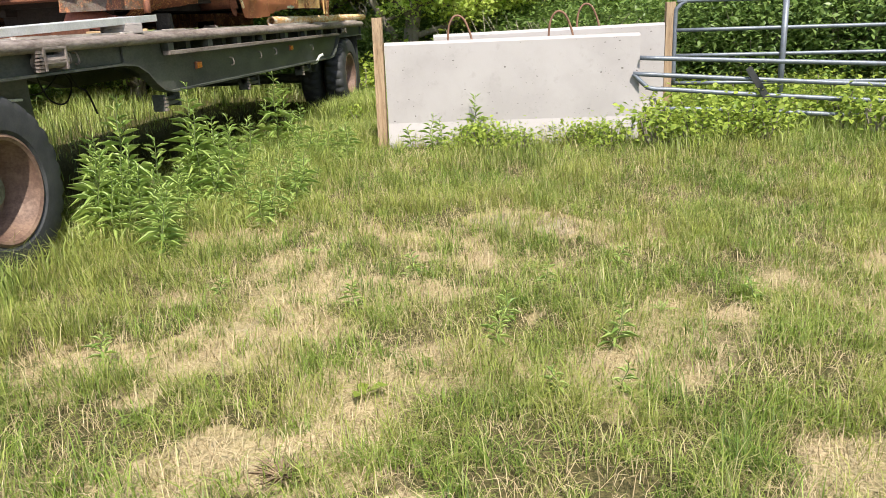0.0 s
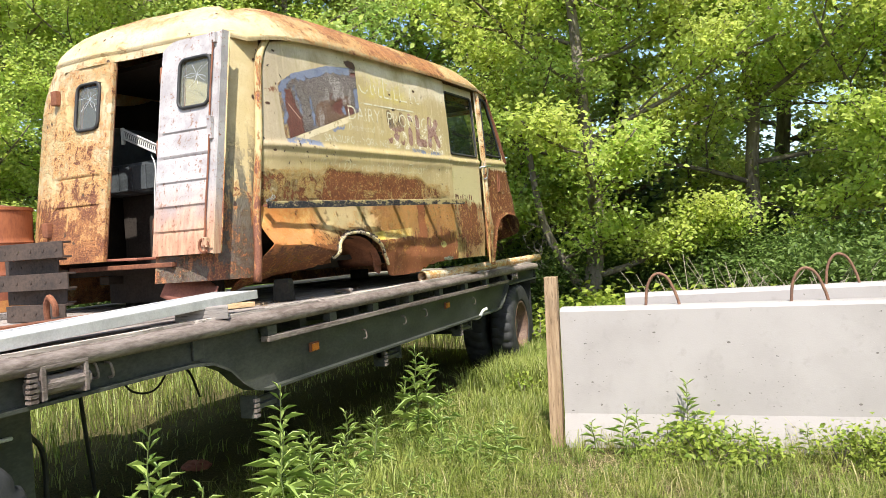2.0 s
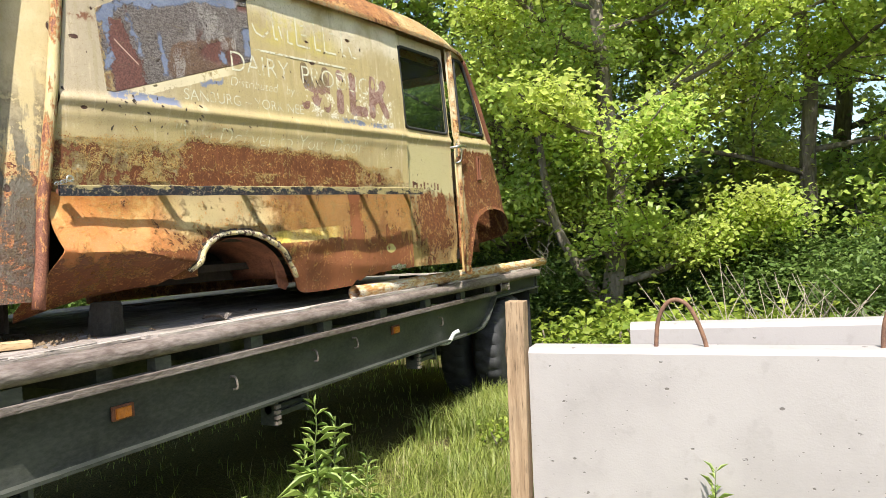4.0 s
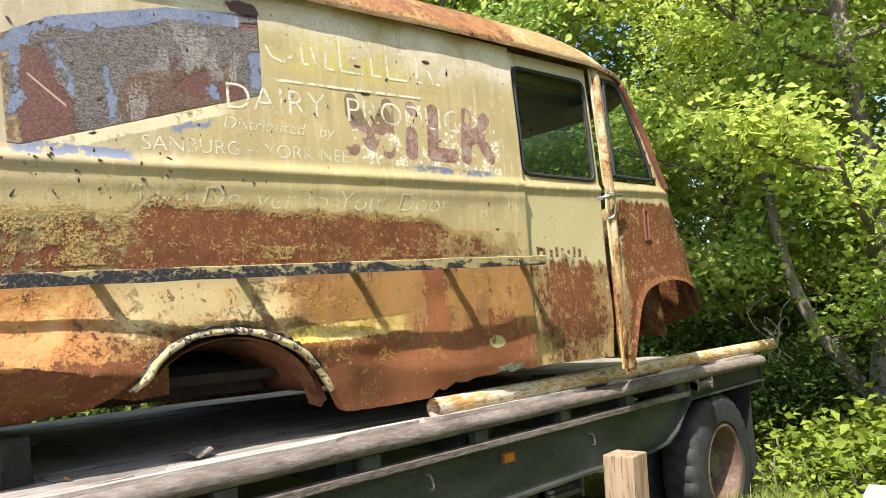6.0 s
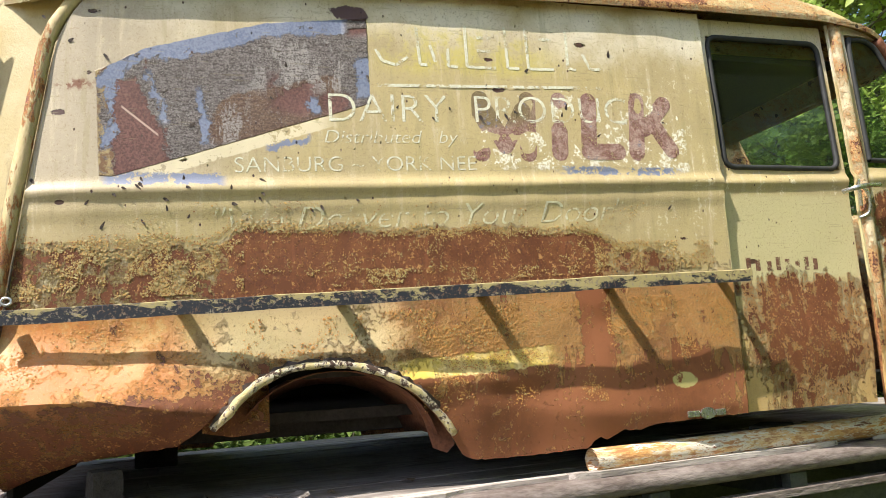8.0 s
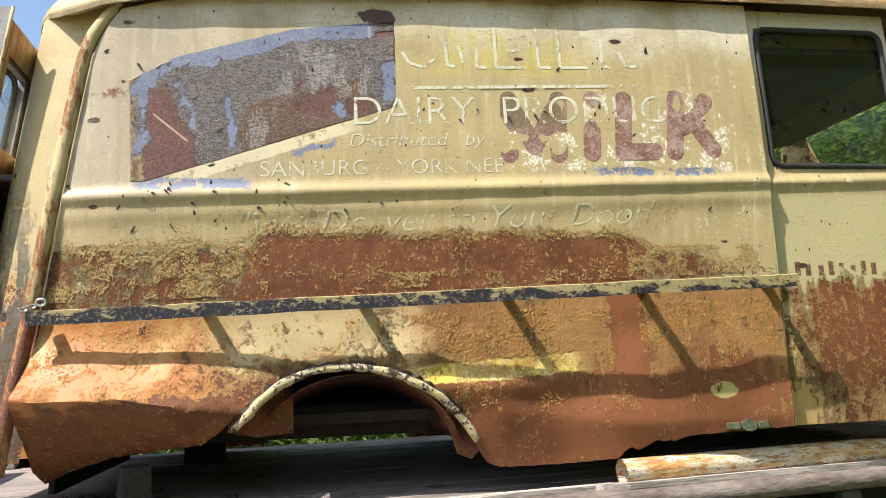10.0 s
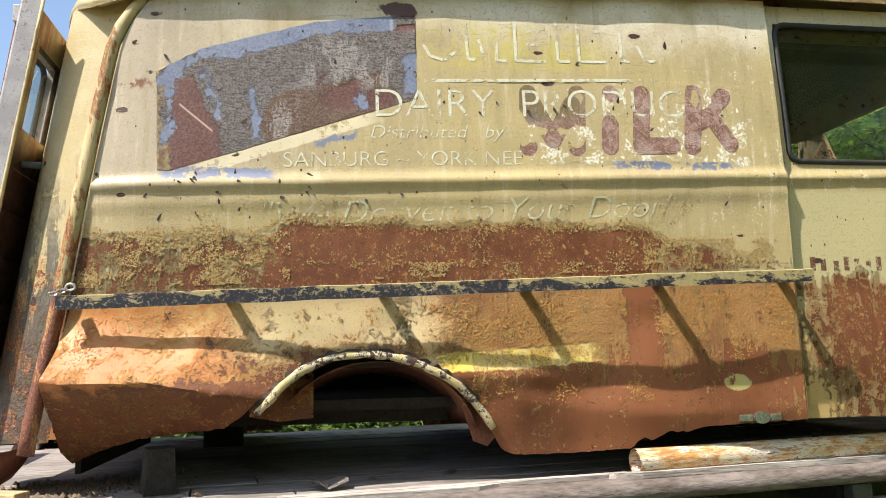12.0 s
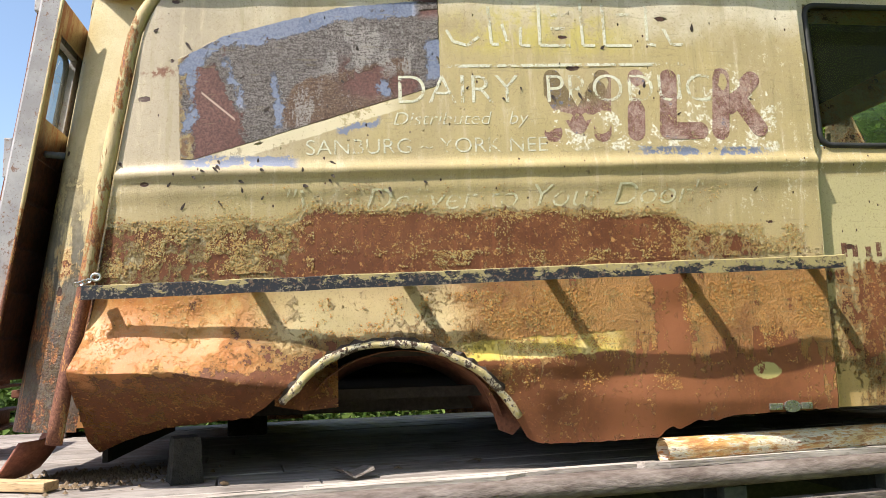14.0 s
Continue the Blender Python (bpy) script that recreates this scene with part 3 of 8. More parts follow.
def moulding_material():
    """Cream corner moulding, cracked and peeled to brown rust lower down."""
    g = Graph("peeling_moulding_paint")
    x, u, z = g.xyz()
    n1, n2, n3 = g.noise(7, 8, 0.75, g.scaled(1, 1, 0.3)), g.noise(30, 6, 0.75, g.scaled(1, 1, 0.35)), g.noise(140, 3, 0.7)
    f = n1 * 0.5 + n2 * 0.4 + n3 * 0.1 - z.smooth(1.8, 2.6) * 0.085
    c = g.mix(n2.smooth(0.42, 0.58), (0.50, 0.40, 0.20), (0.60, 0.46, 0.26))
    c = g.mix(f.smooth(0.44, 0.455), c, (0.50, 0.23, 0.085))
    c = g.mix(f.smooth(0.475, 0.485), c, g.mix(n3.smooth(0.4, 0.6), (0.13, 0.05, 0.032), (0.24, 0.10, 0.06)))
    g.bump(f.smooth(0.47, 0.43) + n3 * 0.3, 0.9, 0.006)
    return g.done(c, 0.65, 0, 0.3)


def rail_material():
    g = Graph("flaking_black_rail")
    n1, n2 = g.noise(9, 8, 0.8, g.scaled(1, 1.0, 2.2)), g.noise(70, 5, 0.75)
    x, u, z = g.xyz()
    c = g.mix((n1 + (u - 1.2) * 0.05 + (z - u * 0.027 - 1.955) * 3.2).smooth(0.51, 0.53), (0.020, 0.022, 0.030), (0.42, 0.335, 0.15))
    c = g.mix(n2.smooth(0.54, 0.58) * 0.85, c, g.mix(n1.smooth(0.4, 0.6), (0.15, 0.08, 0.05), (0.30, 0.25, 0.19)))
    g.bump(n1 + n2 * 0.5, 0.7, 0.004)
    return g.done(c, 0.6, 0, 0.4)


def glass_material(name, tint, keep=0.12, rough=0.03):
    """A grimy pane: gloss over a dim see-through sheet."""
    g = Graph(name)
    n1, n2 = g.noise(3, 4), g.noise(30, 4)
    g.done(g.mix(n1, tint, tuple(k * 0.7 for k in tint)), n2 * 0.05 + rough, 0, 0.8)
    g.b.inputs["Coat Weight"].default_value = 1.0
    g.b.inputs["Coat Roughness"].default_value = 0.02
    t = g.t.nodes.new("ShaderNodeBsdfTransparent")
    t.inputs[0].default_value = (0.72, 0.80, 0.76, 1)
    x = g.t.nodes.new("ShaderNodeMixShader")
    x.inputs[0].default_value = 1.0 - keep
    g.t.links.new(t.outputs[0], x.inputs[1])
    g.t.links.new(g.b.outputs[0], x.inputs[2])
    g.t.links.new(x.outputs[0], g.t.nodes["Material Output"].inputs[0])
    return g.m


def worn_paint(name, colour, second, wear):
    """Sign paint with holes worn through it."""
    g = Graph(name)
    n2, n3, n4 = g.noise(9, 8, 0.72), g.noise(45, 6, 0.7), g.noise(170, 3, 0.7)
    g.bump(n4 + n3 * 0.5, 0.5, 0.002)
    g.done(g.mix((n2 * 0.35 + n4 * 0.65).smooth(0.46, 0.56), colour, second), 0.75, 0, 0.3)
    see_through(g, (n2 * 0.45 + n3 * 0.25 + n4 * 0.3).smooth(wear, wear + 0.02))
    return g.m


def stippled_paint():
    """Brushed-over maroon word: pebbled, pinkish where worn, drab at its top."""
    g = Graph("stippled_maroon_lettering")
    x, u, z = g.xyz()
    n2, n3, n4 = g.noise(9, 8, 0.75), g.noise(48, 6, 0.75), g.noise(210, 3, 0.7)
    peb = g.cells(240)
    c = g.mix((n2 * 0.6 + n3 * 0.4).smooth(0.44, 0.56), (0.27, 0.12, 0.10), (0.52, 0.36, 0.29))
    c = g.mix((z + (n2 - 0.5) * 0.2).smooth(2.61, 2.67) * u.smooth(1.95, 1.85), c, (0.25, 0.185, 0.085))
    c = g.mix((n2 * 0.5 + n3 * 0.5).smooth(0.58, 0.60), c, (0.20, 0.215, 0.28))
    c = g.mix(peb.smooth(0.35, 0.5) * 0.35, c, (0.10, 0.05, 0.04))
    c = g.mix(n4.smooth(0.60, 0.66) * 0.7, c, (0.60, 0.50, 0.36))
    g.bump(n4 - peb + n3 * 0.4, 0.9, 0.003)
    g.done(c, 0.7, 0, 0.3)
    see_through(g, (n2 * 0.4 + n3 * 0.3 + n4 * 0.3).smooth(0.435, 0.455))
    return g.m


MAT_CONCRETE, MAT_PIPE, MAT_RAIL, MAT_LIP, MAT_MOULDING = concrete_material(), pipe_material(), rail_material(), lip_material(), moulding_material()
MAT_GLASS = glass_material("dark_van_glass", (0.045, 0.055, 0.045), 0.84)
MAT_HAZEGLASS = glass_material("hazy_cracked_glass", (0.34, 0.35, 0.31), 0.62, 0.12)
MAT_LETTER = worn_paint("faded_white_lettering", (0.74, 0.73, 0.62), (0.60, 0.56, 0.38), 0.468)
MAT_FAINT = worn_paint("faint_pale_lettering", (0.68, 0.64, 0.46), (0.56, 0.52, 0.32), 0.475)
MAT_MILK = stippled_paint()
MAT_STENCIL = worn_paint("brown_stencil_paint", (0.12, 0.05, 0.035), (0.20, 0.10, 0.06), 0.475)
MAT_WHITE = plain("white_plastic", (0.70, 0.70, 0.68), (0.5, 0.5, 0.48), 0.5, 0, 20, 0.1, 90)
MAT_GRASS = leafy("green_grass_blades", (0.30, 0.355, 0.07), (0.075, 0.11, 0.018), (0.52, 0.45, 0.23), 0.5, 0.35, (0.36, 0.38, 0.085))
MAT_TUFT = leafy("lush_grass_blades", (0.24, 0.34, 0.05), (0.05, 0.10, 0.012), (0.44, 0.42, 0.17), 0.5, 0.4, (0.30, 0.38, 0.07))
MAT_STRAW = leafy("dry_straw_blades", (0.58, 0.47, 0.28), (0.32, 0.24, 0.13), None, 0.6, 0.25)
MAT_TALL = leafy("tall_meadow_grass", (0.36, 0.43, 0.11), (0.15, 0.22, 0.045), (0.46, 0.46, 0.20), 0.45, 0.45, (0.42, 0.47, 0.12))
MAT_WEED = leafy("goldenrod_leaves", (0.42, 0.52, 0.15), (0.18, 0.28, 0.06), None, 0.4, 0.4)
MAT_SEEDLING = leafy("yellow_green_leaves", (0.38, 0.45, 0.075), (0.15, 0.23, 0.035), None, 0.45, 0.45)
MAT_MAPLE = leafy("maple_leaves", (0.64, 0.74, 0.18), (0.38, 0.54, 0.12), None, 0.35, 0.62, (0.66, 0.72, 0.18), 0.5)
MAT_FOREST = leafy("forest_leaves", (0.54, 0.66, 0.20), (0.28, 0.43, 0.11), None, 0.35, 0.62, (0.56, 0.64, 0.17), 0.5)
MAT_SHRUB = leafy("undergrowth_leaves", (0.20, 0.28, 0.075), (0.075, 0.135, 0.03), None, 0.4, 0.4)
MAT_STALK = plain("green_stalk", (0.13, 0.17, 0.05), (0.09, 0.11, 0.04), 0.7, 0, 20, 0.2, 90)


# ---- geometry tools ----
def thing(name, m, label, category, group="", kind=""):
    ob = new(name)
    ob.matrix_world = m
    return tagged(ob, label, category, group, kind)


def finish(name, mesh, material, parent=None, label="", smooth=False, angle=None):
    ob = new(name, mesh)
    if material:
        mesh.materials.append(material)
    if smooth:
        mesh.shade_smooth()
        if angle:
            mesh.set_sharp_from_angle(angle=radians(angle))
    if parent:
        ob.parent = parent
    return tagged(ob, label)


def part(name, bm, material, parent=None, label="", smooth=False, angle=None):
    bmesh.ops.recalc_face_normals(bm, faces=bm.faces)
    mesh = bpy.data.meshes.new(name)
    bm.to_mesh(mesh)
    bm.free()
    return finish(name, mesh, material, parent, label, smooth, angle)


def box(bm, x0, x1, y0, y1, z0, z1, bevel=0.0, m=None):
    made = bmesh.ops.create_cube(bm, size=1.0)["verts"]
    bmesh.ops.scale(bm, vec=(x1 - x0, y1 - y0, z1 - z0), verts=made)
    bmesh.ops.translate(bm, vec=((x0 + x1) / 2, (y0 + y1) / 2, (z0 + z1) / 2), verts=made)
    if bevel:
        edges = list({e for v in made for e in v.link_edges})
        made = list({v for f in bmesh.ops.bevel(bm, geom=edges, offset=bevel, segments=2, affect="EDGES", profile=0.6)["faces"] for v in f.verts} | {v for v in made if v.is_valid})
    if m is not None:
        bmesh.ops.transform(bm, matrix=m, verts=[v for v in made if v.is_valid])
    return made


def boxed(*args, **kw):
    bm = bmesh.new()
    box(bm, *args, **kw)
    return bm


def tube(bm, pts, r, seg=10, cap=True):
    """A round bar along a line of points; r may be a list."""
    pts = [Vector(p) for p in pts]
    radii = r if isinstance(r, (list, tuple)) else [r] * len(pts)
    rings, side = [], None
    for i, p in enumerate(pts):
        d = (pts[min(i + 1, len(pts) - 1)] - pts[max(i - 1, 0)]).normalized()
        if side is None:
            side = d.orthogonal().normalized()
        side = (side - d * side.dot(d)).normalized()
        up = d.cross(side)
        rings.append([bm.verts.new(p + (side * math.cos(a) + up * math.sin(a)) * radii[i]) for a in (2 * math.pi * k / seg for k in range(seg))])
    for a, b in zip(rings, rings[1:]):
        for k in range(seg):
            bm.faces.new((a[k], a[(k + 1) % seg], b[(k + 1) % seg], b[k]))
    if cap:
        bm.faces.new(rings[0][::-1])
        bm.faces.new(rings[-1])


def tubed(pts, r, seg=10, cap=True):
    bm = bmesh.new()
    tube(bm, pts, r, seg, cap)
    return bm


def arc(pts, n=6):
    """A smooth line through points (Catmull-Rom)."""
    p = [Vector(pts[0])] + [Vector(q) for q in pts] + [Vector(pts[-1])]
    out = []
    for i in range(1, len(p) - 2):
        for k in range(n):
            t = k / n
            a, b, c, d = p[i - 1], p[i], p[i + 1], p[i + 2]
            out.append(0.5 * (2 * b + (c - a) * t + (2 * a - 5 * b + 4 * c - d) * t * t + (3 * b - a - 3 * c + d) * t ** 3))
    return out + [Vector(pts[-1])]


def lathe(bm, profile, m, seg=40, closed=False):
    """Turns (radius, height) rows about the z axis of m."""
    rings = [[bm.verts.new(m @ Vector((r * math.cos(a), r * math.sin(a), h))) for a in (2 * math.pi * k / seg for k in range(seg))] for r, h in profile]
    pairs = list(zip(rings, rings[1:])) + ([(rings[-1], rings[0])] if closed else [])
    for a, b in pairs:
        for k in range(seg):
            bm.faces.new((a[k], a[(k + 1) % seg], b[(k + 1) % seg], b[k]))
    return rings


def sheet(rows, thick, side):
    """A skin of quads through rows of points, with its back at thick along side. None: a hole."""
    bm = bmesh.new()
    front = [[bm.verts.new(p) if p is not None else None for p in row] for row in rows]
    back = [[bm.verts.new(Vector(p) - Vector(side) * thick) if p is not None else None for p in row] for row in rows]
    used = {}
    for i in range(len(rows) - 1):
        for j in range(len(rows[0]) - 1):
            q = [(i, j), (i, j + 1), (i + 1, j + 1), (i + 1, j)]
            if all(front[a][b] is not None for a, b in q):
                bm.faces.new([front[a][b] for a, b in q])
                bm.faces.new([back[a][b] for a, b in reversed(q)])
                for e in zip(q, q[1:] + q[:1]):
                    k = tuple(sorted(e))
                    used[k] = None if k in used else e
    for e in used.values():
        if e:
            (a, b), (c, d) = e
            bm.faces.new((front[c][d], front[a][b], back[a][b], back[c][d]))
    loose = [v for v in bm.verts if not v.link_faces]
    bmesh.ops.delete(bm, geom=loose, context="VERTS")
    return bm


def prism(outline, x0, x1, axis="x"):
    """An outline of (a, b) pairs drawn out between x0 and x1."""
    bm = bmesh.new()
    put = {"x": lambda a, b, c: (c, a, b), "y": lambda a, b, c: (a, c, b), "z": lambda a, b, c: (a, b, c)}[axis]
    p, q = [bm.verts.new(put(a, b, x0)) for a, b in outline], [bm.verts.new(put(a, b, x1)) for a, b in outline]
    n = len(outline)
    bm.faces.new(p)
    bm.faces.new(q[::-1])
    for i in range(n):
        bm.faces.new((p[i], q[i], q[(i + 1) % n], p[(i + 1) % n]))
    return bm


def triangles(name, verts, tris, extra=None):
    """A mesh straight from arrays."""
    mesh = bpy.data.meshes.new(name)
    mesh.vertices.add(len(verts))
    mesh.vertices.foreach_set("co", np.asarray(verts, np.float32).ravel())
    n = len(tris)
    mesh.loops.add(n * 3)
    mesh.loops.foreach_set("vertex_index", np.asarray(tris, np.int32).ravel())
    mesh.polygons.add(n)
    mesh.polygons.foreach_set("loop_start", np.arange(0, n * 3, 3, dtype=np.int32))
    mesh.update(calc_edges=True)
    return mesh


RNG = np.random.default_rng(7)
LATTICE = RNG.random((64, 64))


def wave(x, y, size, shift=0.0):
    """Smooth value noise, 0 to 1, with features of that size."""
    x, y = np.asarray(x, float) / size + shift, np.asarray(y, float) / size + shift * 1.7
    i, j = np.floor(x).astype(int), np.floor(y).astype(int)
    f, g = x - i, y - j
    f, g = f * f * (3 - 2 * f), g * g * (3 - 2 * g)
    a, b = LATTICE[i % 64, j % 64], LATTICE[(i + 1) % 64, j % 64]
    c, d = LATTICE[i % 64, (j + 1) % 64], LATTICE[(i + 1) % 64, (j + 1) % 64]
    return (a * (1 - f) + b * f) * (1 - g) + (c * (1 - f) + d * f) * g


def ramp(x, a, b):
    t = np.clip((np.asarray(x, float) - a) / (b - a), 0, 1)
    return t * t * (3 - 2 * t)


def ground_z(x, y):
    near = 1 - ramp(np.hypot(np.asarray(x) + 1, np.asarray(y) - 5), 16, 40)
    z = 0.10 * ramp(-np.asarray(x, float), -0.2, 1.7) + 0.07 * ramp(y, 5.2, 7.2) * (1 - ramp(-np.asarray(x, float), -0.2, 1.7))
    return z * near + 0.1 * (1 - near) + (wave(x, y, 0.7) - 0.5) * 0.05 + (wave(x, y, 0.23, 3.1) - 0.5) * 0.02


def dryness(x, y):
    """How parched the lawn is: bare straw patches where it was mown."""
    x, y = np.asarray(x, float), np.asarray(y, float)
    d = wave(x, y, 0.55, 5.3) * 0.6 + wave(x, y, 0.21, 9.1) * 0.4
    d = 0.55 * ramp(d, 0.40, 0.72)
    for cx, cy, r in ((-1.9, 4.2, 0.42), (-0.5, 4.15, 0.38), (-0.8, 3.45, 0.40), (-0.85, 1.85, 0.45), (-1.7, 2.5, 0.35), (-1.2, 2.8, 0.45), (0.45, 3.2, 0.40), (0.1, 2.6, 0.3), (1.7, 3.8, 0.45), (-1.2, 4.4, 0.4)):
        rag = (wave(x, y, 0.16, 7.7) - 0.5) * 0.55 + (wave(x, y, 0.06, 3.3) - 0.5) * 0.4
        d = np.maximum(d, 1.0 - ramp(np.hypot(x - cx, (y - cy) * 1.3) + rag, r * 0.2, r * 1.2))
    rag = (wave(x, y, 0.17, 1.7) - 0.5) * 0.5 + (wave(x, y, 0.06, 4.3) - 0.5) * 0.3
    d = np.maximum(d, 1.4 * (1 - ramp(np.hypot((x + 0.05) * 0.8, (y - 4.75) * 1.6) + rag, 0.10, 0.5)))
    mown = (1 - ramp(y + (wave(x, y, 0.8, 2.2) - 0.5) * 1.2, 4.7, 6.2)) * ramp(x + (wave(x, y, 0.5) - 0.5) * 0.8, -2.6, -2.0)
    soil = 1.3 * (1 - ramp(np.abs(x + 2.55 + 0.15 * np.sin(y * 2)), 0.05, 0.22)) * ramp(y, 4.6, 5.0) * (1 - ramp(y, 6.0, 6.6))
    return np.maximum(d * mown, soil)


# ---- ground ----
def build_ground():
    def lines(lo, hi, fine, far):
        mid = list(np.arange(lo, hi + 1e-6, fine))
        step, out, a = fine, [], 0.0
        while a < far:
            step *= 1.35
            a += step
            out.append(a)
        return np.array([lo - v for v in reversed(out)] + mid + [hi + v for v in out])

    xs, ys = lines(-8.0, 5.0, 0.07, 900), lines(0.4, 14.0, 0.07, 900)
    gx, gy = np.meshgrid(xs, ys)
    gz = ground_z(gx, gy)
    nx, ny = len(xs), len(ys)
    verts = np.stack([gx, gy, gz], -1).reshape(-1, 3)
    i, j = np.meshgrid(np.arange(nx - 1), np.arange(ny - 1))
    a = (j * nx + i).ravel()
    tris = np.concatenate([np.stack([a, a + 1, a + nx + 1], -1), np.stack([a, a + nx + 1, a + nx], -1)])
    mesh = triangles("ground", verts, tris)
    at = mesh.attributes.new("dry", "FLOAT", "POINT")
    at.data.foreach_set("value", dryness(gx, gy).ravel().astype(np.float32))
    ob = finish("ground", mesh, MAT_GROUND, smooth=True)
    tagged(ob, "sunlit rough lawn with parched straw patches", "ground", kind="structure")


build_ground()
DECK = 1.32          # top of the trailer's deck
SIDE = -2.80         # its near edge


# ---- trailer ----
def wheel(parent_name, at, radius, rim, width, label, group):
    w = thing(parent_name, pose(*at, 0, 90, 0), label, "wheel", group)
    bm = bmesh.new()
    r, h = radius, width / 2
    prof = [(rim, -0.8, 0), (rim + 0.03, -1, 0), (r - 0.07, -1.02, 0), (r - 0.022, -0.86, 1), (r, -0.62, 1), (r, -0.1, 1), (r, 0.1, 2), (r, 0.62, 2), (r - 0.022, 0.86, 2), (r - 0.07, 1.02, 0), (rim + 0.03, 1, 0), (rim, 0.8, 0)]
    seg = 108
    rings = []
    for rr, hh, side in prof:
        ring = []
        for k in range(seg):
            a = 2 * math.pi * k / seg
            cut = 0.020 if side and (k + (2 if side == 2 else 0)) % 4 == 0 else 0.0
            ring.append(bm.verts.new(((rr - cut) * math.cos(a), (rr - cut) * math.sin(a), hh * h)))
        rings.append(ring)
    for p, q in zip(rings, rings[1:] + rings[:1]):
        for k in range(seg):
            bm.faces.new((p[k], p[(k + 1) % seg], q[(k + 1) % seg], q[k]))
    part("tyre", bm, MAT_TYRE, w, "black truck tyre with blocky tread", True, 40)
    bm = bmesh.new()
    lathe(bm, [(rim + 0.012, h * 0.92), (rim - 0.004, h * 0.98), (rim - 0.02, h * 0.9), (rim - 0.03, h * 0.45), (rim - 0.075, h * 0.1), (rim - 0.085, -h * 0.35), (0.13, -h * 0.5), (0.12, -h * 0.52)], Matrix(), 40)
    part("rim", bm, MAT_RIM, w, "rusty cream steel wheel rim", True, 35)
    bm = bmesh.new()
    lathe(bm, [(0.13, -h * 0.5), (0.12, -h * 0.1), (0.095, h * 0.1), (0.085, h * 0.35), (0.0005, h * 0.38)], Matrix(), 28)
    for k in range(8):
        a = 2 * math.pi * k / 8
        tube(bm, [(0.155 * math.cos(a), 0.155 * math.sin(a), -h * 0.55), (0.155 * math.cos(a), 0.155 * math.sin(a), -h * 0.3)], 0.014, 6)
    part("hub", bm, MAT_HUB, w, "grimy greenish hub with wheel nuts", True, 40)
    return w


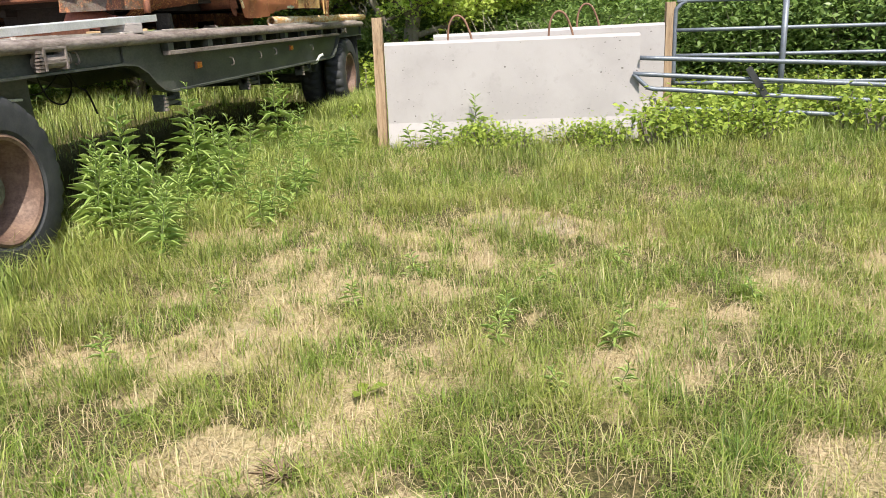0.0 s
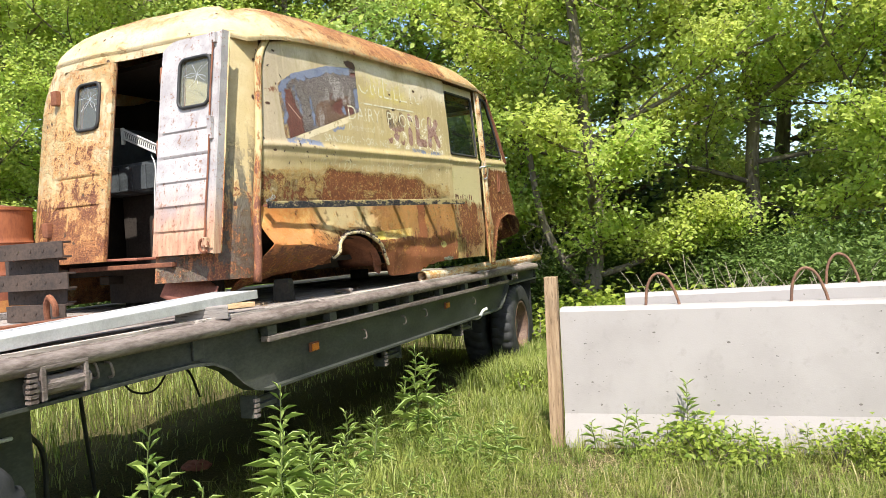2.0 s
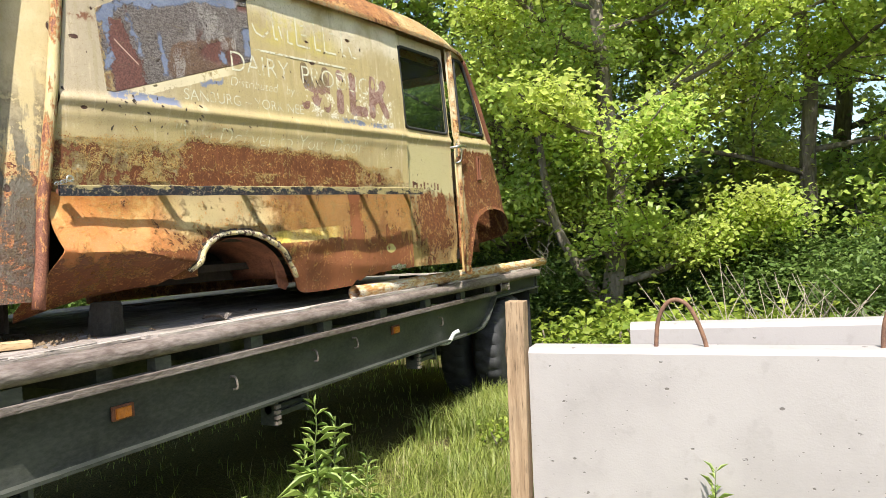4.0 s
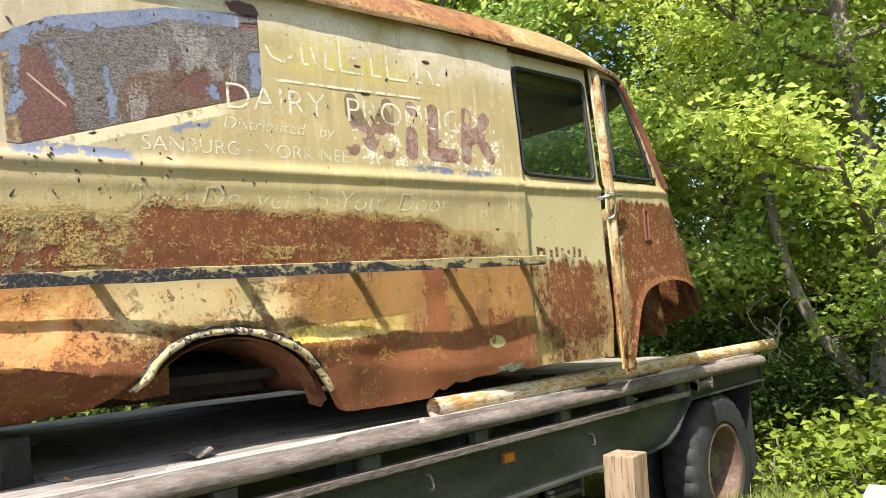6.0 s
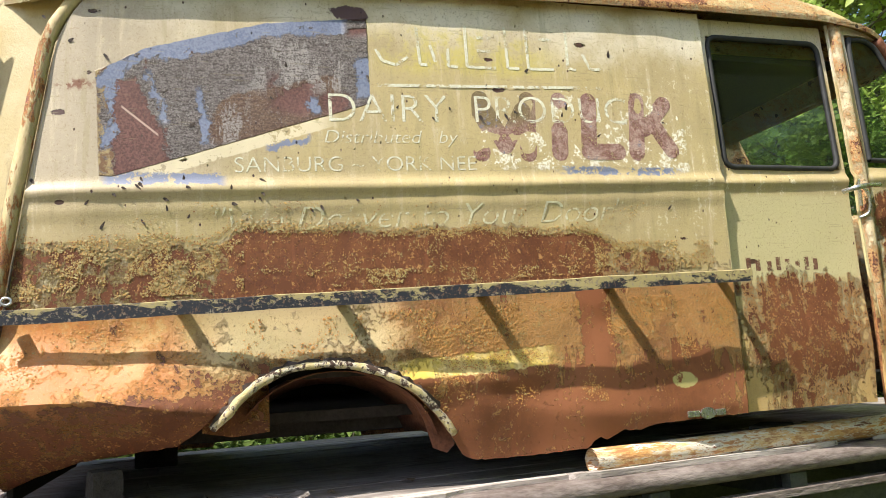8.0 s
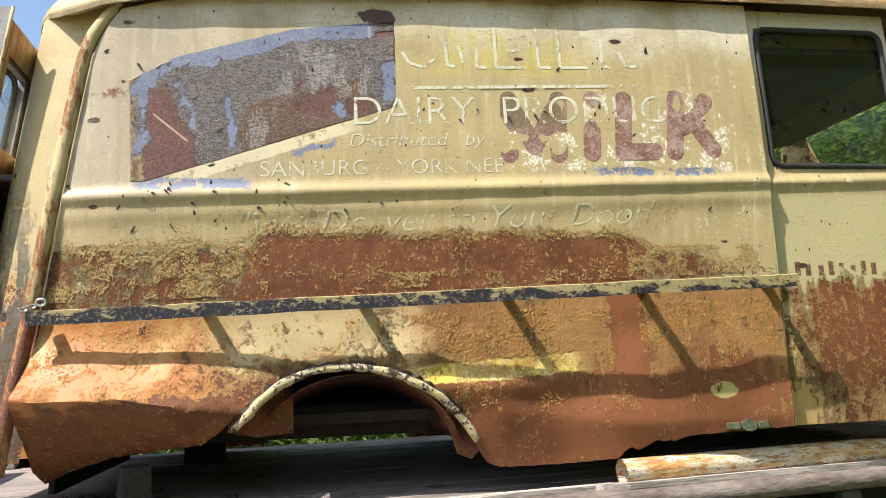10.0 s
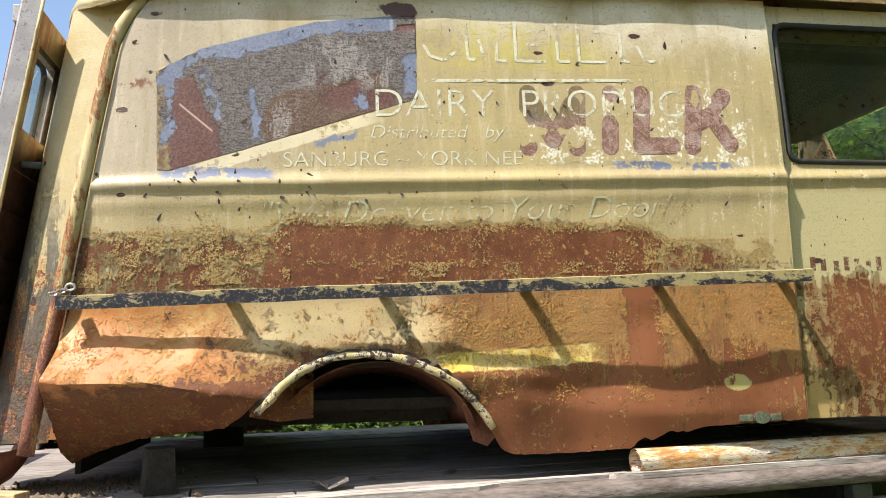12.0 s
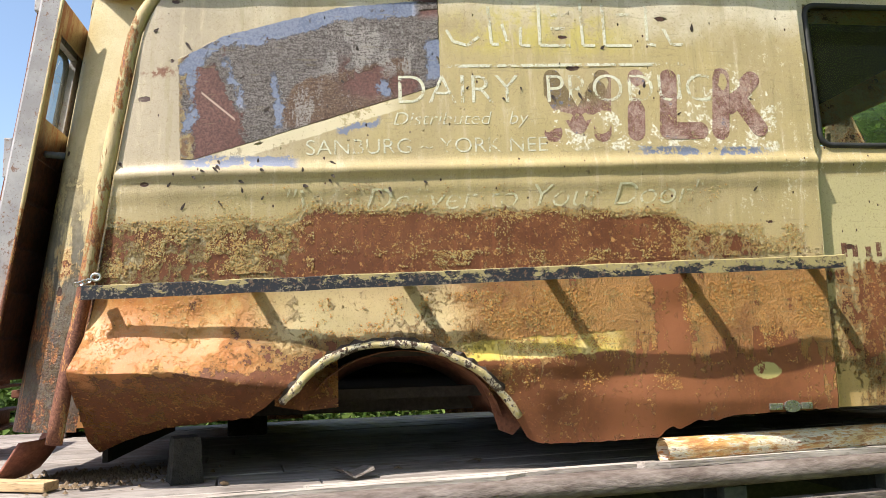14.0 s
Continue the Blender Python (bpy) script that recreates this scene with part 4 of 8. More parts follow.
def build_trailer():
    t = thing("flatbed_trailer", pose(0, 0, 0), "old dark green steel flatbed trailer with a grey plank deck", "trailer")
    far, y0, y1 = -5.30, 0.6, 11.75
    # side beams: shallow at the near end, then deep, cut up round the rear wheels
    low = [(y0, 1.13), (4.9, 1.13), (5.05, 1.115), (5.18, 1.06), (5.28, 0.98), (5.38, 0.925), (5.52, 0.895), (9.85, 0.885), (10.05, 0.90), (10.2, 0.96), (10.32, 1.06), (10.42, 1.13), (y1, 1.13)]
    out = low + [(y1, 1.245), (10.40, 1.245), (10.39, 1.168), (5.51, 1.168), (5.50, 1.245), (y0, 1.245)]
    part("side_beam", prism(out, SIDE - 0.045, SIDE - 0.07), MAT_TRAILER, t, "dark green side beam with a swept lower edge")
    part("side_beam", prism(out, far + 0.045, far + 0.07), MAT_TRAILER, t)
    for x0, x1 in ((SIDE + 0.004, SIDE - 0.075), (far - 0.004, far + 0.075)):
        bm = bmesh.new()
        a = [[Vector((x0, y, z)) for y, z in low], [Vector((x1, y, z)) for y, z in low]]
        b = [[p - Vector((0, 0, 0.014)) for p in row] for row in a]
        va, vb = [[bm.verts.new(p) for p in row] for row in a], [[bm.verts.new(p) for p in row] for row in b]
        for k in range(len(low) - 1):
            bm.faces.new((va[0][k], va[0][k + 1], va[1][k + 1], va[1][k]))
            bm.faces.new((vb[0][k + 1], vb[0][k], vb[1][k], vb[1][k + 1]))
            bm.faces.new((va[0][k + 1], va[0][k], vb[0][k], vb[0][k + 1]))
            bm.faces.new((va[1][k], va[1][k + 1], vb[1][k + 1], vb[1][k]))
        part("lower_flange", bm, MAT_TRAILER, t)
    # round-edged rub rail with slots between spacers
    prof = [(SIDE - 0.09, 1.312), (SIDE - 0.03, 1.318), (SIDE + 0.005, 1.312), (SIDE + 0.024, 1.297), (SIDE + 0.030, 1.275), (SIDE + 0.024, 1.254), (SIDE + 0.005, 1.242), (SIDE - 0.04, 1.240), (SIDE - 0.09, 1.240)]
    part("rub_rail", prism(prof, y0, y1, "y"), MAT_RUB, t, "worn brown-grey rounded steel rub rail", True, 50)
    part("rub_rail", prism([(2 * (far + SIDE) / 2 - x, z) for x, z in prof], y0, y1, "y"), MAT_RUB, t)
    part("stake_rail", boxed(SIDE - 0.04, SIDE + 0.016, 5.52, 10.38, 1.150, 1.182, bevel=0.004), MAT_RUB, t)
    for y in (5.57, 6.27, 6.90, 7.55, 8.23, 8.92, 9.60, 10.28):
        part("spacer", boxed(SIDE - 0.04, SIDE + 0.006, y - 0.045, y + 0.045, 1.183, 1.239), MAT_TRAILER, t)
    for y in (4.98,):
        part("strap", boxed(SIDE - 0.043, SIDE - 0.028, y - 0.04, y + 0.04, 1.14, 1.238, bevel=0.003), MAT_TRAILER, t)
    # hanging lashing brackets
    for y, w in ((5.53, 0.25), (7.21, 0.3), (8.92, 0.32)):
        bm = bmesh.new()
        box(bm, SIDE - 0.12, SIDE - 0.02, y - w / 2, y - w / 2 + 0.02, 0.75, 0.872)
        box(bm, SIDE - 0.12, SIDE - 0.02, y + w / 2 - 0.02, y + w / 2, 0.77, 0.872)
        box(bm, SIDE - 0.12, SIDE - 0.03, y - w / 2 + 0.02, y + w / 2 - 0.02, 0.79, 0.815)
        tube(bm, [(SIDE - 0.07, y - w / 2, 0.83), (SIDE - 0.07, y + w / 2, 0.83)], 0.022, 10)
        br = part("lashing_bracket", bm, MAT_TRAILER, t)
        bm = bmesh.new()
        for k in range(4):
            box(bm, SIDE - 0.03, SIDE - 0.012, y - w / 2 - 0.006, y - w / 2 + 0.03, 0.755 + k * 0.028, 0.772 + k * 0.028)
        part("ratchet", bm, MAT_RUB, br)
    # winch box and small fittings on the near beam
    bm = bmesh.new()
    box(bm, SIDE - 0.05, SIDE + 0.03, 4.02, 4.045, 1.14, 1.265, 0.004)
    box(bm, SIDE - 0.05, SIDE + 0.03, 4.225, 4.245, 1.14, 1.265, 0.004)
    box(bm, SIDE - 0.05, SIDE + 0.03, 4.02, 4.245, 1.255, 1.272, 0.004)
    tube(bm, [(SIDE - 0.01, 4.0, 1.19), (SIDE - 0.01, 4.26, 1.19)], 0.038, 12)
    wb = part("strap_winch", bm, MAT_RUB, t, "rusty strap winch welded under the rail")
    bm = bmesh.new()
    for k in range(6):
        box(bm, SIDE + 0.005, SIDE + 0.035, 3.965, 4.0, 1.14 + k * 0.02, 1.152 + k * 0.02)
    part("ratchet", bm, MAT_RUB, wb)
    bm = bmesh.new()
    box(bm, SIDE - 0.045, SIDE + 0.02, 10.50, 10.52, 1.17, 1.25)
    box(bm, SIDE - 0.045, SIDE + 0.02, 10.72, 10.75, 1.17, 1.25)
    tube(bm, [(SIDE - 0.01, 10.5, 1.2), (SIDE - 0.01, 10.75, 1.2)], 0.03, 10)
    part("strap_winch", bm, MAT_RUB, t)
    for y, z in ((6.08, 1.045), (8.46, 1.075)):
        bm = boxed(SIDE - 0.044, SIDE - 0.028, y - 0.055, y + 0.055, z - 0.03, z + 0.03, bevel=0.006)
        lamp = part("marker_housing", bm, MAT_RUST, t, "rusty marker lamp housing")
        part("lens", boxed(SIDE - 0.028, SIDE - 0.016, y - 0.046, y + 0.03, z - 0.022, z + 0.022, bevel=0.005), MAT_AMBER, lamp, "amber plastic side marker lens")
    for y, z in ((4.32, 1.20), (4.40, 1.19), (6.75, 1.03), (7.45, 1.05), (7.9, 1.06), (9.2, 1.04)):
        part("tie_hook", tubed(arc([(SIDE - 0.044, y, z + 0.035), (SIDE - 0.015, y, z + 0.03), (SIDE - 0.012, y + 0.01, z - 0.02), (SIDE - 0.04, y + 0.012, z - 0.03)], 4), 0.006, 6), MAT_RUB, t)
    # frame under the deck
    for y in np.arange(1.0, 11.7, 0.72):
        part("crossmember", boxed(far + 0.08, SIDE - 0.08, y - 0.04, y + 0.04, 1.145, 1.262), MAT_TRAILER, t)
    for x in (-4.55, -3.55):
        part("main_beam", prism([(y0, 1.10), (5.9, 1.10), (6.8, 0.86), (10.0, 0.86), (10.3, 1.06), (y1, 1.06), (y1, 1.144), (y0, 1.144)], x - 0.06, x + 0.06), MAT_TRAILER, t)
    part("end_plate", boxed(far, SIDE - 0.02, y1 + 0.002, y1 + 0.03, 1.05, 1.30), MAT_TRAILER, t)
    part("landing_frame", boxed(far + 0.4, SIDE - 0.20, 3.2, 4.16, 0.64, 1.115, bevel=0.01), MAT_TRAILER, t, "black painted steel sub-frame box")
    part("guard_bracket", tubed(arc([(SIDE - 0.18, 4.05, 0.99), (SIDE - 0.15, 3.9, 1.0), (SIDE - 0.1, 3.75, 1.0)], 4), 0.008, 6), MAT_WHITE, t)
    part("axle", tubed([(far + 0.2, 10.85, 0.58), (SIDE - 0.2, 10.85, 0.58)], 0.07, 12), MAT_TRAILER, t)
    part("mud_flap", boxed(SIDE - 0.55, SIDE - 0.03, 11.50, 11.512, 0.42, 1.12), MAT_BLACK, t, "black rubber mud flap")
    part("axle", tubed([(far + 0.2, 3.54, 0.57), (SIDE - 0.2, 3.54, 0.57)], 0.07, 12), MAT_TRAILER, t)
    part("air_pipe", tubed(arc([(SIDE - 0.14, 9.3, 0.86), (SIDE - 0.03, 9.32, 0.86), (SIDE + 0.02, 9.34, 0.93), (SIDE + 0.06, 9.36, 0.95)], 5), 0.016, 8), MAT_WHITE, t, "short white painted outlet pipe")
    # hoses and wires
    for pts, r in (([(-3.2, 4.25, 1.14), (-3.2, 4.3, 0.95), (-3.25, 4.42, 0.8), (-3.3, 4.45, 0.4), (-3.3, 4.42, 0.1)], 0.012),
                   ([(-3.6, 4.95, 1.15), (-3.62, 5.0, 0.8), (-3.68, 5.1, 0.4), (-3.7, 5.15, 0.1)], 0.011),
                   ([(-3.9, 5.5, 1.1), (-3.9, 5.62, 0.86), (-3.95, 5.9, 0.80), (-4.0, 6.1, 0.95), (-4.0, 5.9, 1.1)], 0.007),
                   ([(-3.9, 5.9, 1.1), (-3.95, 6.1, 0.92), (-4.0, 6.3, 0.85), (-4.0, 6.4, 0.65)], 0.009),
                   ([(-4.0, 5.4, 1.1), (-4.0, 5.5, 0.93), (-4.05, 5.75, 0.9), (-4.05, 6.0, 1.02), (-4.05, 6.05, 1.12)], 0.006)):
        part("hose", tubed(arc(pts, 6), r, 8), MAT_BLACK, t, "black rubber hose hanging under the frame")
    # deck planks, laid along the trailer
    rng = random.Random(3)
    edges = np.linspace(far + 0.09, SIDE - 0.095, 13)
    for k in range(12):
        y = y0 + rng.uniform(0, 1.2) - 1.2
        while y < y1:
            n = y + rng.uniform(2.6, 3.6)
            a, b = max(y, y0), min(n, y1)
            if b - a > 0.2:
                x0, x1 = edges[k] + 0.004, edges[k + 1] - 0.004
                bm = bmesh.new()
                box(bm, x0, x1, a + 0.003, b - 0.003, 1.268, DECK - rng.uniform(0, 0.006), 0.005)
                part("plank", bm, MAT_DECK, t)
            y = n
    # splintered outer board, broken into long slivers
    for lane in range(3):
        y = y0 + rng.uniform(0, 0.3)
        while y < y1 - 0.3:
            n = min(y + rng.uniform(0.35, 1.5), y1)
            w = rng.uniform(0.02, 0.045)
            z = rng.uniform(0.004, 0.022)
            x = SIDE - 0.115 + 0.032 * lane + rng.uniform(-0.01, 0.01)
            bend = rng.uniform(-0.012, 0.012)
            outl = [(x, y + 0.01), (x + bend, n - 0.02), (x + w * 0.5 + bend, n - 0.05 - rng.uniform(0, 0.15)), (x + w, n - 0.25), (x + w * 0.8, (y + n) / 2), (x + w, y + 0.12), (x + w * 0.5, y + 0.03)]
            part("sliver", prism(outl, 1.316, 1.321 + z, "z"), MAT_SPLINTER, t)
            y = n + rng.uniform(0.0, 0.35)
    return t


build_trailer()
wheel("trailer_wheel", (-2.92, 3.54, 0.57), 0.50, 0.285, 0.27, "black truck tyre on a rusty cream rim, under the trailer", "trailer wheels")
wheel("trailer_wheel", (-3.26, 3.54, 0.57), 0.50, 0.285, 0.27, "inner black truck tyre of a pair under the trailer", "trailer wheels")
for wy in (10.88,):
    wheel("trailer_wheel", (-2.93, wy, 0.60), 0.51, 0.285, 0.27, "black rear tyre of the flatbed trailer in tall grass", "trailer wheels")
    wheel("trailer_wheel", (-3.27, wy, 0.60), 0.51, 0.285, 0.27, "inner black rear tyre of the flatbed trailer", "trailer wheels")


# ---- milk van ----
WIDE = 2.02
REAR_BOW = 0.24


def lerp_table(table, v):
    xs, ys = zip(*table)
    return float(np.interp(v, xs, ys))


def rear_u(z):
    return -0.12 + 0.14 * (z - 1.5)


def lean_in(z):
    return 0.06 * max(0.0, z - 2.4)


def front_u(z):
    return lerp_table(((1.4, 4.05), (1.75, 4.02), (2.1, 3.96), (2.45, 3.83), (2.8, 3.68), (3.13, 3.50), (3.4, 3.3)), z)


def gutter_z(u):
    return lerp_table(((-0.3, 3.03), (0.1, 3.04), (0.25, 3.075), (0.5, 3.115), (0.87, 3.145), (1.2, 3.158), (2.5, 3.188), (3.3, 3.19), (3.55, 3.16), (3.9, 3.08), (4.4, 3.02)), u)


def belt_z(u):
    return 2.352 + 0.027 * u


def rail_z(u):
    return 1.955 + 0.027 * u


NOSE = 0.45


def side_point(s, z, off=0.0):
    """A point of the right side at s metres from the rear, wrapped round the nose; off: outwards."""
    u1 = front_u(z)
    if s <= u1:
        return Vector((-lean_in(z) + off, s, z))
    a = min((s - u1) / NOSE, 1.62)
    r = NOSE + off
    return Vector((-lean_in(z) - NOSE + r * math.cos(a), u1 + r * math.sin(a), z))


def bump1(x, c, w):
    return math.exp(-((x - c) / w) ** 2)


def rear_point(x, z, off=0.0):
    """A point of the bowed rear; x runs from 0 at the right corner to -WIDE."""
    k = abs(x + WIDE / 2) / (WIDE / 2)
    left = float(ramp(-x, 0.8, 1.2))
    bow = REAR_BOW * (1 - k ** 3) * (1 - left) + 0.30 * (1 - k ** 6) * left
    return Vector((x, rear_u(z) - bow - off, z))


def tuck(z):
    """How far the left side rolls in towards the roof."""
    return 0.16 * max(0.0, (z - 2.72) / 0.36) ** 2


def rear_skin(x, z):
    """The rear with its corners rounded into the sides."""
    p = rear_point(x, z)
    right = x > -WIDE / 2
    edge, reach = (abs(x), 0.16) if right else (abs(x + WIDE), 0.24)
    if edge < reach:
        k = 1 - edge / reach
        p = Vector((x + (-lean_in(z) - 0.05 if right else lean_in(z)) * k, p.y + (0.13 if right else 0.22) * k ** 2.4, z))
    p.x += tuck(z) * float(ramp(-x, 1.2, WIDE))
    return p


HEM = ((0.03, 1.66), (0.06, 1.62), (0.10, 1.50), (0.146, 1.403), (0.25, 1.455), (0.366, 1.494), (0.5, 1.512), (0.64, 1.529), (0.70, 1.575), (0.742, 1.619), (0.79, 1.670), (0.846, 1.711), (0.95, 1.750), (1.079, 1.760), (1.18, 1.745), (1.275, 1.709), (1.36, 1.660), (1.431, 1.598), (1.508, 1.498), (1.555, 1.419), (1.60, 1.404), (1.80, 1.402), (2.017, 1.413), (2.06, 1.452), (2.10, 1.438), (2.16, 1.470), (2.22, 1.462), (2.30, 1.480), (2.70, 1.492))


STAND_OFF = ((0, 0.054), (0.8, 0.082), (1.2, 0.090), (1.6, 0.102), (2.0, 0.118), (2.4, 0.108), (2.7, 0.10))


def crease_z(u):
    """The fold of the kicked-in rear skirt."""
    return 1.70 - 0.11 * (u - 0.07) + 0.02 * bump1(u, 0.35, 0.15)


def panel_off(u, z):
    """Relief of the long side panel: belt, dents, the kicked-in rear skirt."""
    o = 0.018 * bump1(z, belt_z(u), 0.024) + 0.006 * bump1(z, belt_z(u) - 0.06, 0.03)
    o += 0.006 * (noise.noise((u * 2.1, z * 3.3, 0.4))) + 0.003 * noise.noise((u * 7, z * 8, 2.0))
    o -= 0.028 * max(0.0, (0.34 - u) / 0.24) ** 2 * float(ramp(z, 1.6, 1.95))
    top = rail_z(u) - 0.03
    if z < top:
        wl = 1 - float(ramp(u, 0.55, 0.98))
        crease = crease_z(u)
        left = 0.125 * ((top - z) / (top - crease)) ** 1.8 if z > crease else 0.125 - (crease - z) * 1.35
        wr = float(ramp(u, 1.25, 1.55))
        fold = 1.60 - 0.07 * float(ramp(u, 1.5, 2.2)) + 0.17 * (1 - float(ramp(u, 1.3, 1.62)))
        right = 0.014 * (top - z) / (top - fold) if z > fold else 0.014 - (fold - z) * 0.22
        mid = 0.022 * (top - z) / 0.2
        o += left * wl + right * wr + mid * (1 - wl) * (1 - wr)
        o += 0.020 * bump1(z, 1.69, 0.045) * float(ramp(u, 1.25, 1.42)) * (1 - float(ramp(u, 1.75, 2.0)))
        o += 0.012 * noise.noise((u * 4.2, z * 5.0, 7.0)) * float(ramp(top - z, 0.0, 0.12))
    return o


def build_van():
    v = thing("milk_van", pose(-3.155, 6.0, 0, 0, 0, -8.0), "derelict rusted olive and cream milk van on a flatbed trailer", "van")

    # long side panel
    n_u = 190
    cols = [k / n_u for k in range(n_u + 1)]
    high = [1.93 + 0.02 * k for k in range(14)] + [2.22 + 0.012 * k for k in range(26)] + [2.545 + 0.045 * k for k in range(15)]
    rows = []
    for j in range(34 + len(high)):
        row = []
        for c in cols:
            seam = rear_u(2.3) + 0.13
            u = seam + c * (2.705 - seam)
            hem = lerp_table(HEM, u) + 0.006 * noise.noise((u * 40, 0, 0))
            if j < 34:
                fold_ = crease_z(u) + ((hem + 1.93) / 2 - crease_z(u)) * float(ramp(u, 0.60, 0.74))
                z = hem + (fold_ - hem) * j / 16 if j < 16 else fold_ + (1.93 - fold_) * (j - 16) / 18
            else:
                z = high[j - 34]
            z = min(z, gutter_z(u) + 0.01)
            us = u + (rear_u(z) - rear_u(2.3)) * (1 - c) ** 3
            if z > 2.85:
                us += 0.10 * (1 - c) ** 8 * ((z - 2.85) / 0.25) ** 2
            row.append(side_point(us, z, panel_off(us, z)))
        rows.append(row)
    part("side_panel", sheet(rows, 0.006, (1, 0, 0)), MAT_SIDE, v, "olive side panel, ragged rust band, faded dairy lettering", True, 60)

    # roll-edged lip of the rear wheel arch
    lip = arc([side_point(u, z + 0.006, panel_off(u, z) + 0.006) for u, z in HEM if 0.69 <= u <= 1.52], 5)
    lip = [p + noise.noise_vector(p * 30) * 0.004 for p in lip]
    part("wheel_arch_lip", tubed(lip, [0.014 + 0.004 * noise.noise(p * 23) for p in lip], 9), MAT_LIP, v, "torn chipped cream-edged wheel arch lip", True)
    rng = random.Random(41)
    mid = Vector((0.03, 1.10, 1.42))
    torn = [[], []]
    for p in lip:
        d = Vector((0, p.y - mid.y, p.z - mid.z)).normalized()
        hi = 0.015 + 0.017 * rng.random() * (1 if p.z > 1.6 else 0.4)
        torn[0].append(p + Vector((0.003, 0, 0)))
        torn[1].append(p + d * hi + Vector((-0.012 + rng.random() * 0.022, 0, 0)))
    part("torn_edge", sheet(torn, 0.002, (1, 0, 0)), MAT_CHANNEL, v, "ragged torn sheet edge")
    bm = bmesh.new()
    prof = []
    for k in range(3, 16):
        a = math.pi * k / 16
        prof.append((1.10 - 0.36 * math.cos(a), 1.44 + 0.30 * math.sin(a)))
    wh = [[Vector((-0.03, y, z)) for y, z in prof], [Vector((-0.30, y, z)) for y, z in prof], [Vector((-0.42, 1.10 + (y - 1.10) * 0.9, 1.44 + (z - 1.44) * 0.85)) for y, z in prof]]
    part("wheel_house", sheet(wh, 0.004, (0, 0, -1)), MAT_RUST, v, "dark rusted inner wheel house", True)
    bm.free()
    part("wheel_house_flap", prism([(1.37, 1.66), (1.47, 1.60), (1.53, 1.46), (1.50, 1.43), (1.45, 1.45), (1.42, 1.55)], -0.09, -0.10), MAT_RUST, v)
    part("wheel_house_flap", prism([(0.66, 1.66), (0.88, 1.72), (0.88, 1.55), (0.76, 1.54), (0.66, 1.56)], -0.10, -0.115), MAT_SIDE, v)

    # sliding door with its window, set back behind the panel
    wu0, wu1, wz0, wz1 = 2.755, 3.335, 2.492, 3.092

    def door_grid(u0, u1, z_lo, depth, hole, step=0.03):
        us = sorted({round(x, 4) for x in [*np.arange(u0, u1, step), u1, hole[0], hole[1]]})
        zs = sorted({round(x, 4) for x in [*np.arange(z_lo, 3.17, step), 3.17, hole[2], hole[3], *np.arange(2.38, 2.50, 0.012)]})
        out = []
        for z in zs:
            row = []
            for u in us:
                o = -depth + 0.016 * bump1(z, belt_z(u), 0.022) + 0.003 * noise.noise((u * 5, z * 5, 4.0))
                o += 0.02 * bump1(z, 1.75, 0.2)
                p = side_point(u, z, o)
                row.append(None if hole[0] + 1e-4 < u < hole[1] - 1e-4 and hole[2] + 1e-4 < z < hole[3] - 1e-4 else p)
            out.append(row)
        return out

    d = part("side_door", sheet(door_grid(2.66, 3.365, 1.492, 0.036, (wu0, wu1, wz0, wz1)), 0.02, (1, 0, 0)), MAT_SIDE, v, "olive sliding door, rusted brown across its lower half", True, 60)

    def rounded(u0, u1, z0, z1, r, n=5, slant=0.0):
        out = []
        for cu, cz, a0 in ((u1 - r, z0 + r, -90), (u1 - r, z1 - r, 0), (u0 + r, z1 - r, 90), (u0 + r, z0 + r, 180)):
            for k in range(n + 1):
                a = radians(a0 + 90 * k / n)
                z = cz + r * math.sin(a)
                u = cu + r * math.cos(a)
                out.append((u + slant * (z - z0) / (z1 - z0) * (1 if cu > (u0 + u1) / 2 else 0.3), z))
        return out

    loop = rounded(wu0 + 0.004, wu1 - 0.004, wz0 + 0.004, wz1 - 0.004, 0.045)
    pts = [side_point(u, z, -0.036) for u, z in loop]
    part("window_seal", tubed(pts + pts[:2], 0.012, 8, False), MAT_RUBBERSEAL, d, "black rubber window seal", True)
    bm = bmesh.new()
    bm.faces.new([bm.verts.new(side_point(u, z, -0.048)) for u, z in loop])
    part("pane", bm, MAT_GLASS, d, "dark dusty side window")
    bm = bmesh.new()
    tube(bm, arc([side_point(3.30, 2.385, 0.0), side_point(3.32, 2.39, 0.05), side_point(3.37, 2.40, 0.055), side_point(3.45, 2.405, 0.05)], 5), 0.011, 8)
    tube(bm, arc([side_point(3.36, 2.40, 0.045), side_point(3.385, 2.36, 0.05), side_point(3.39, 2.29, 0.035), side_point(3.36, 2.27, 0.01)], 5), 0.007, 8)
    box(bm, -0.005, 0.016, 3.375, 3.425, 2.32, 2.44, 0.004)
    part("door_handle", bm, MAT_CHROME, d, "dull chrome door handle and latch", True, 45)

    # cowl with quarter window and front wheel arch
    arch = ((3.37, 1.42), (3.46, 1.42), (3.49, 1.50), (3.51, 1.62), (3.54, 1.745), (3.60, 1.83), (3.67, 1.872), (3.78, 1.905), (3.90, 1.915), (4.02, 1.90), (4.12, 1.862), (4.22, 1.80), (4.30, 1.74), (4.42, 1.70), (4.8, 1.62))
    ss = list(np.arange(3.37, 4.78, 0.03))
    rows = []
    zlist = [2.0 + 0.04 * k for k in range(9)] + [2.34 + 0.013 * k for k in range(13)] + [2.51 + 0.0413 * k for k in range(17)]
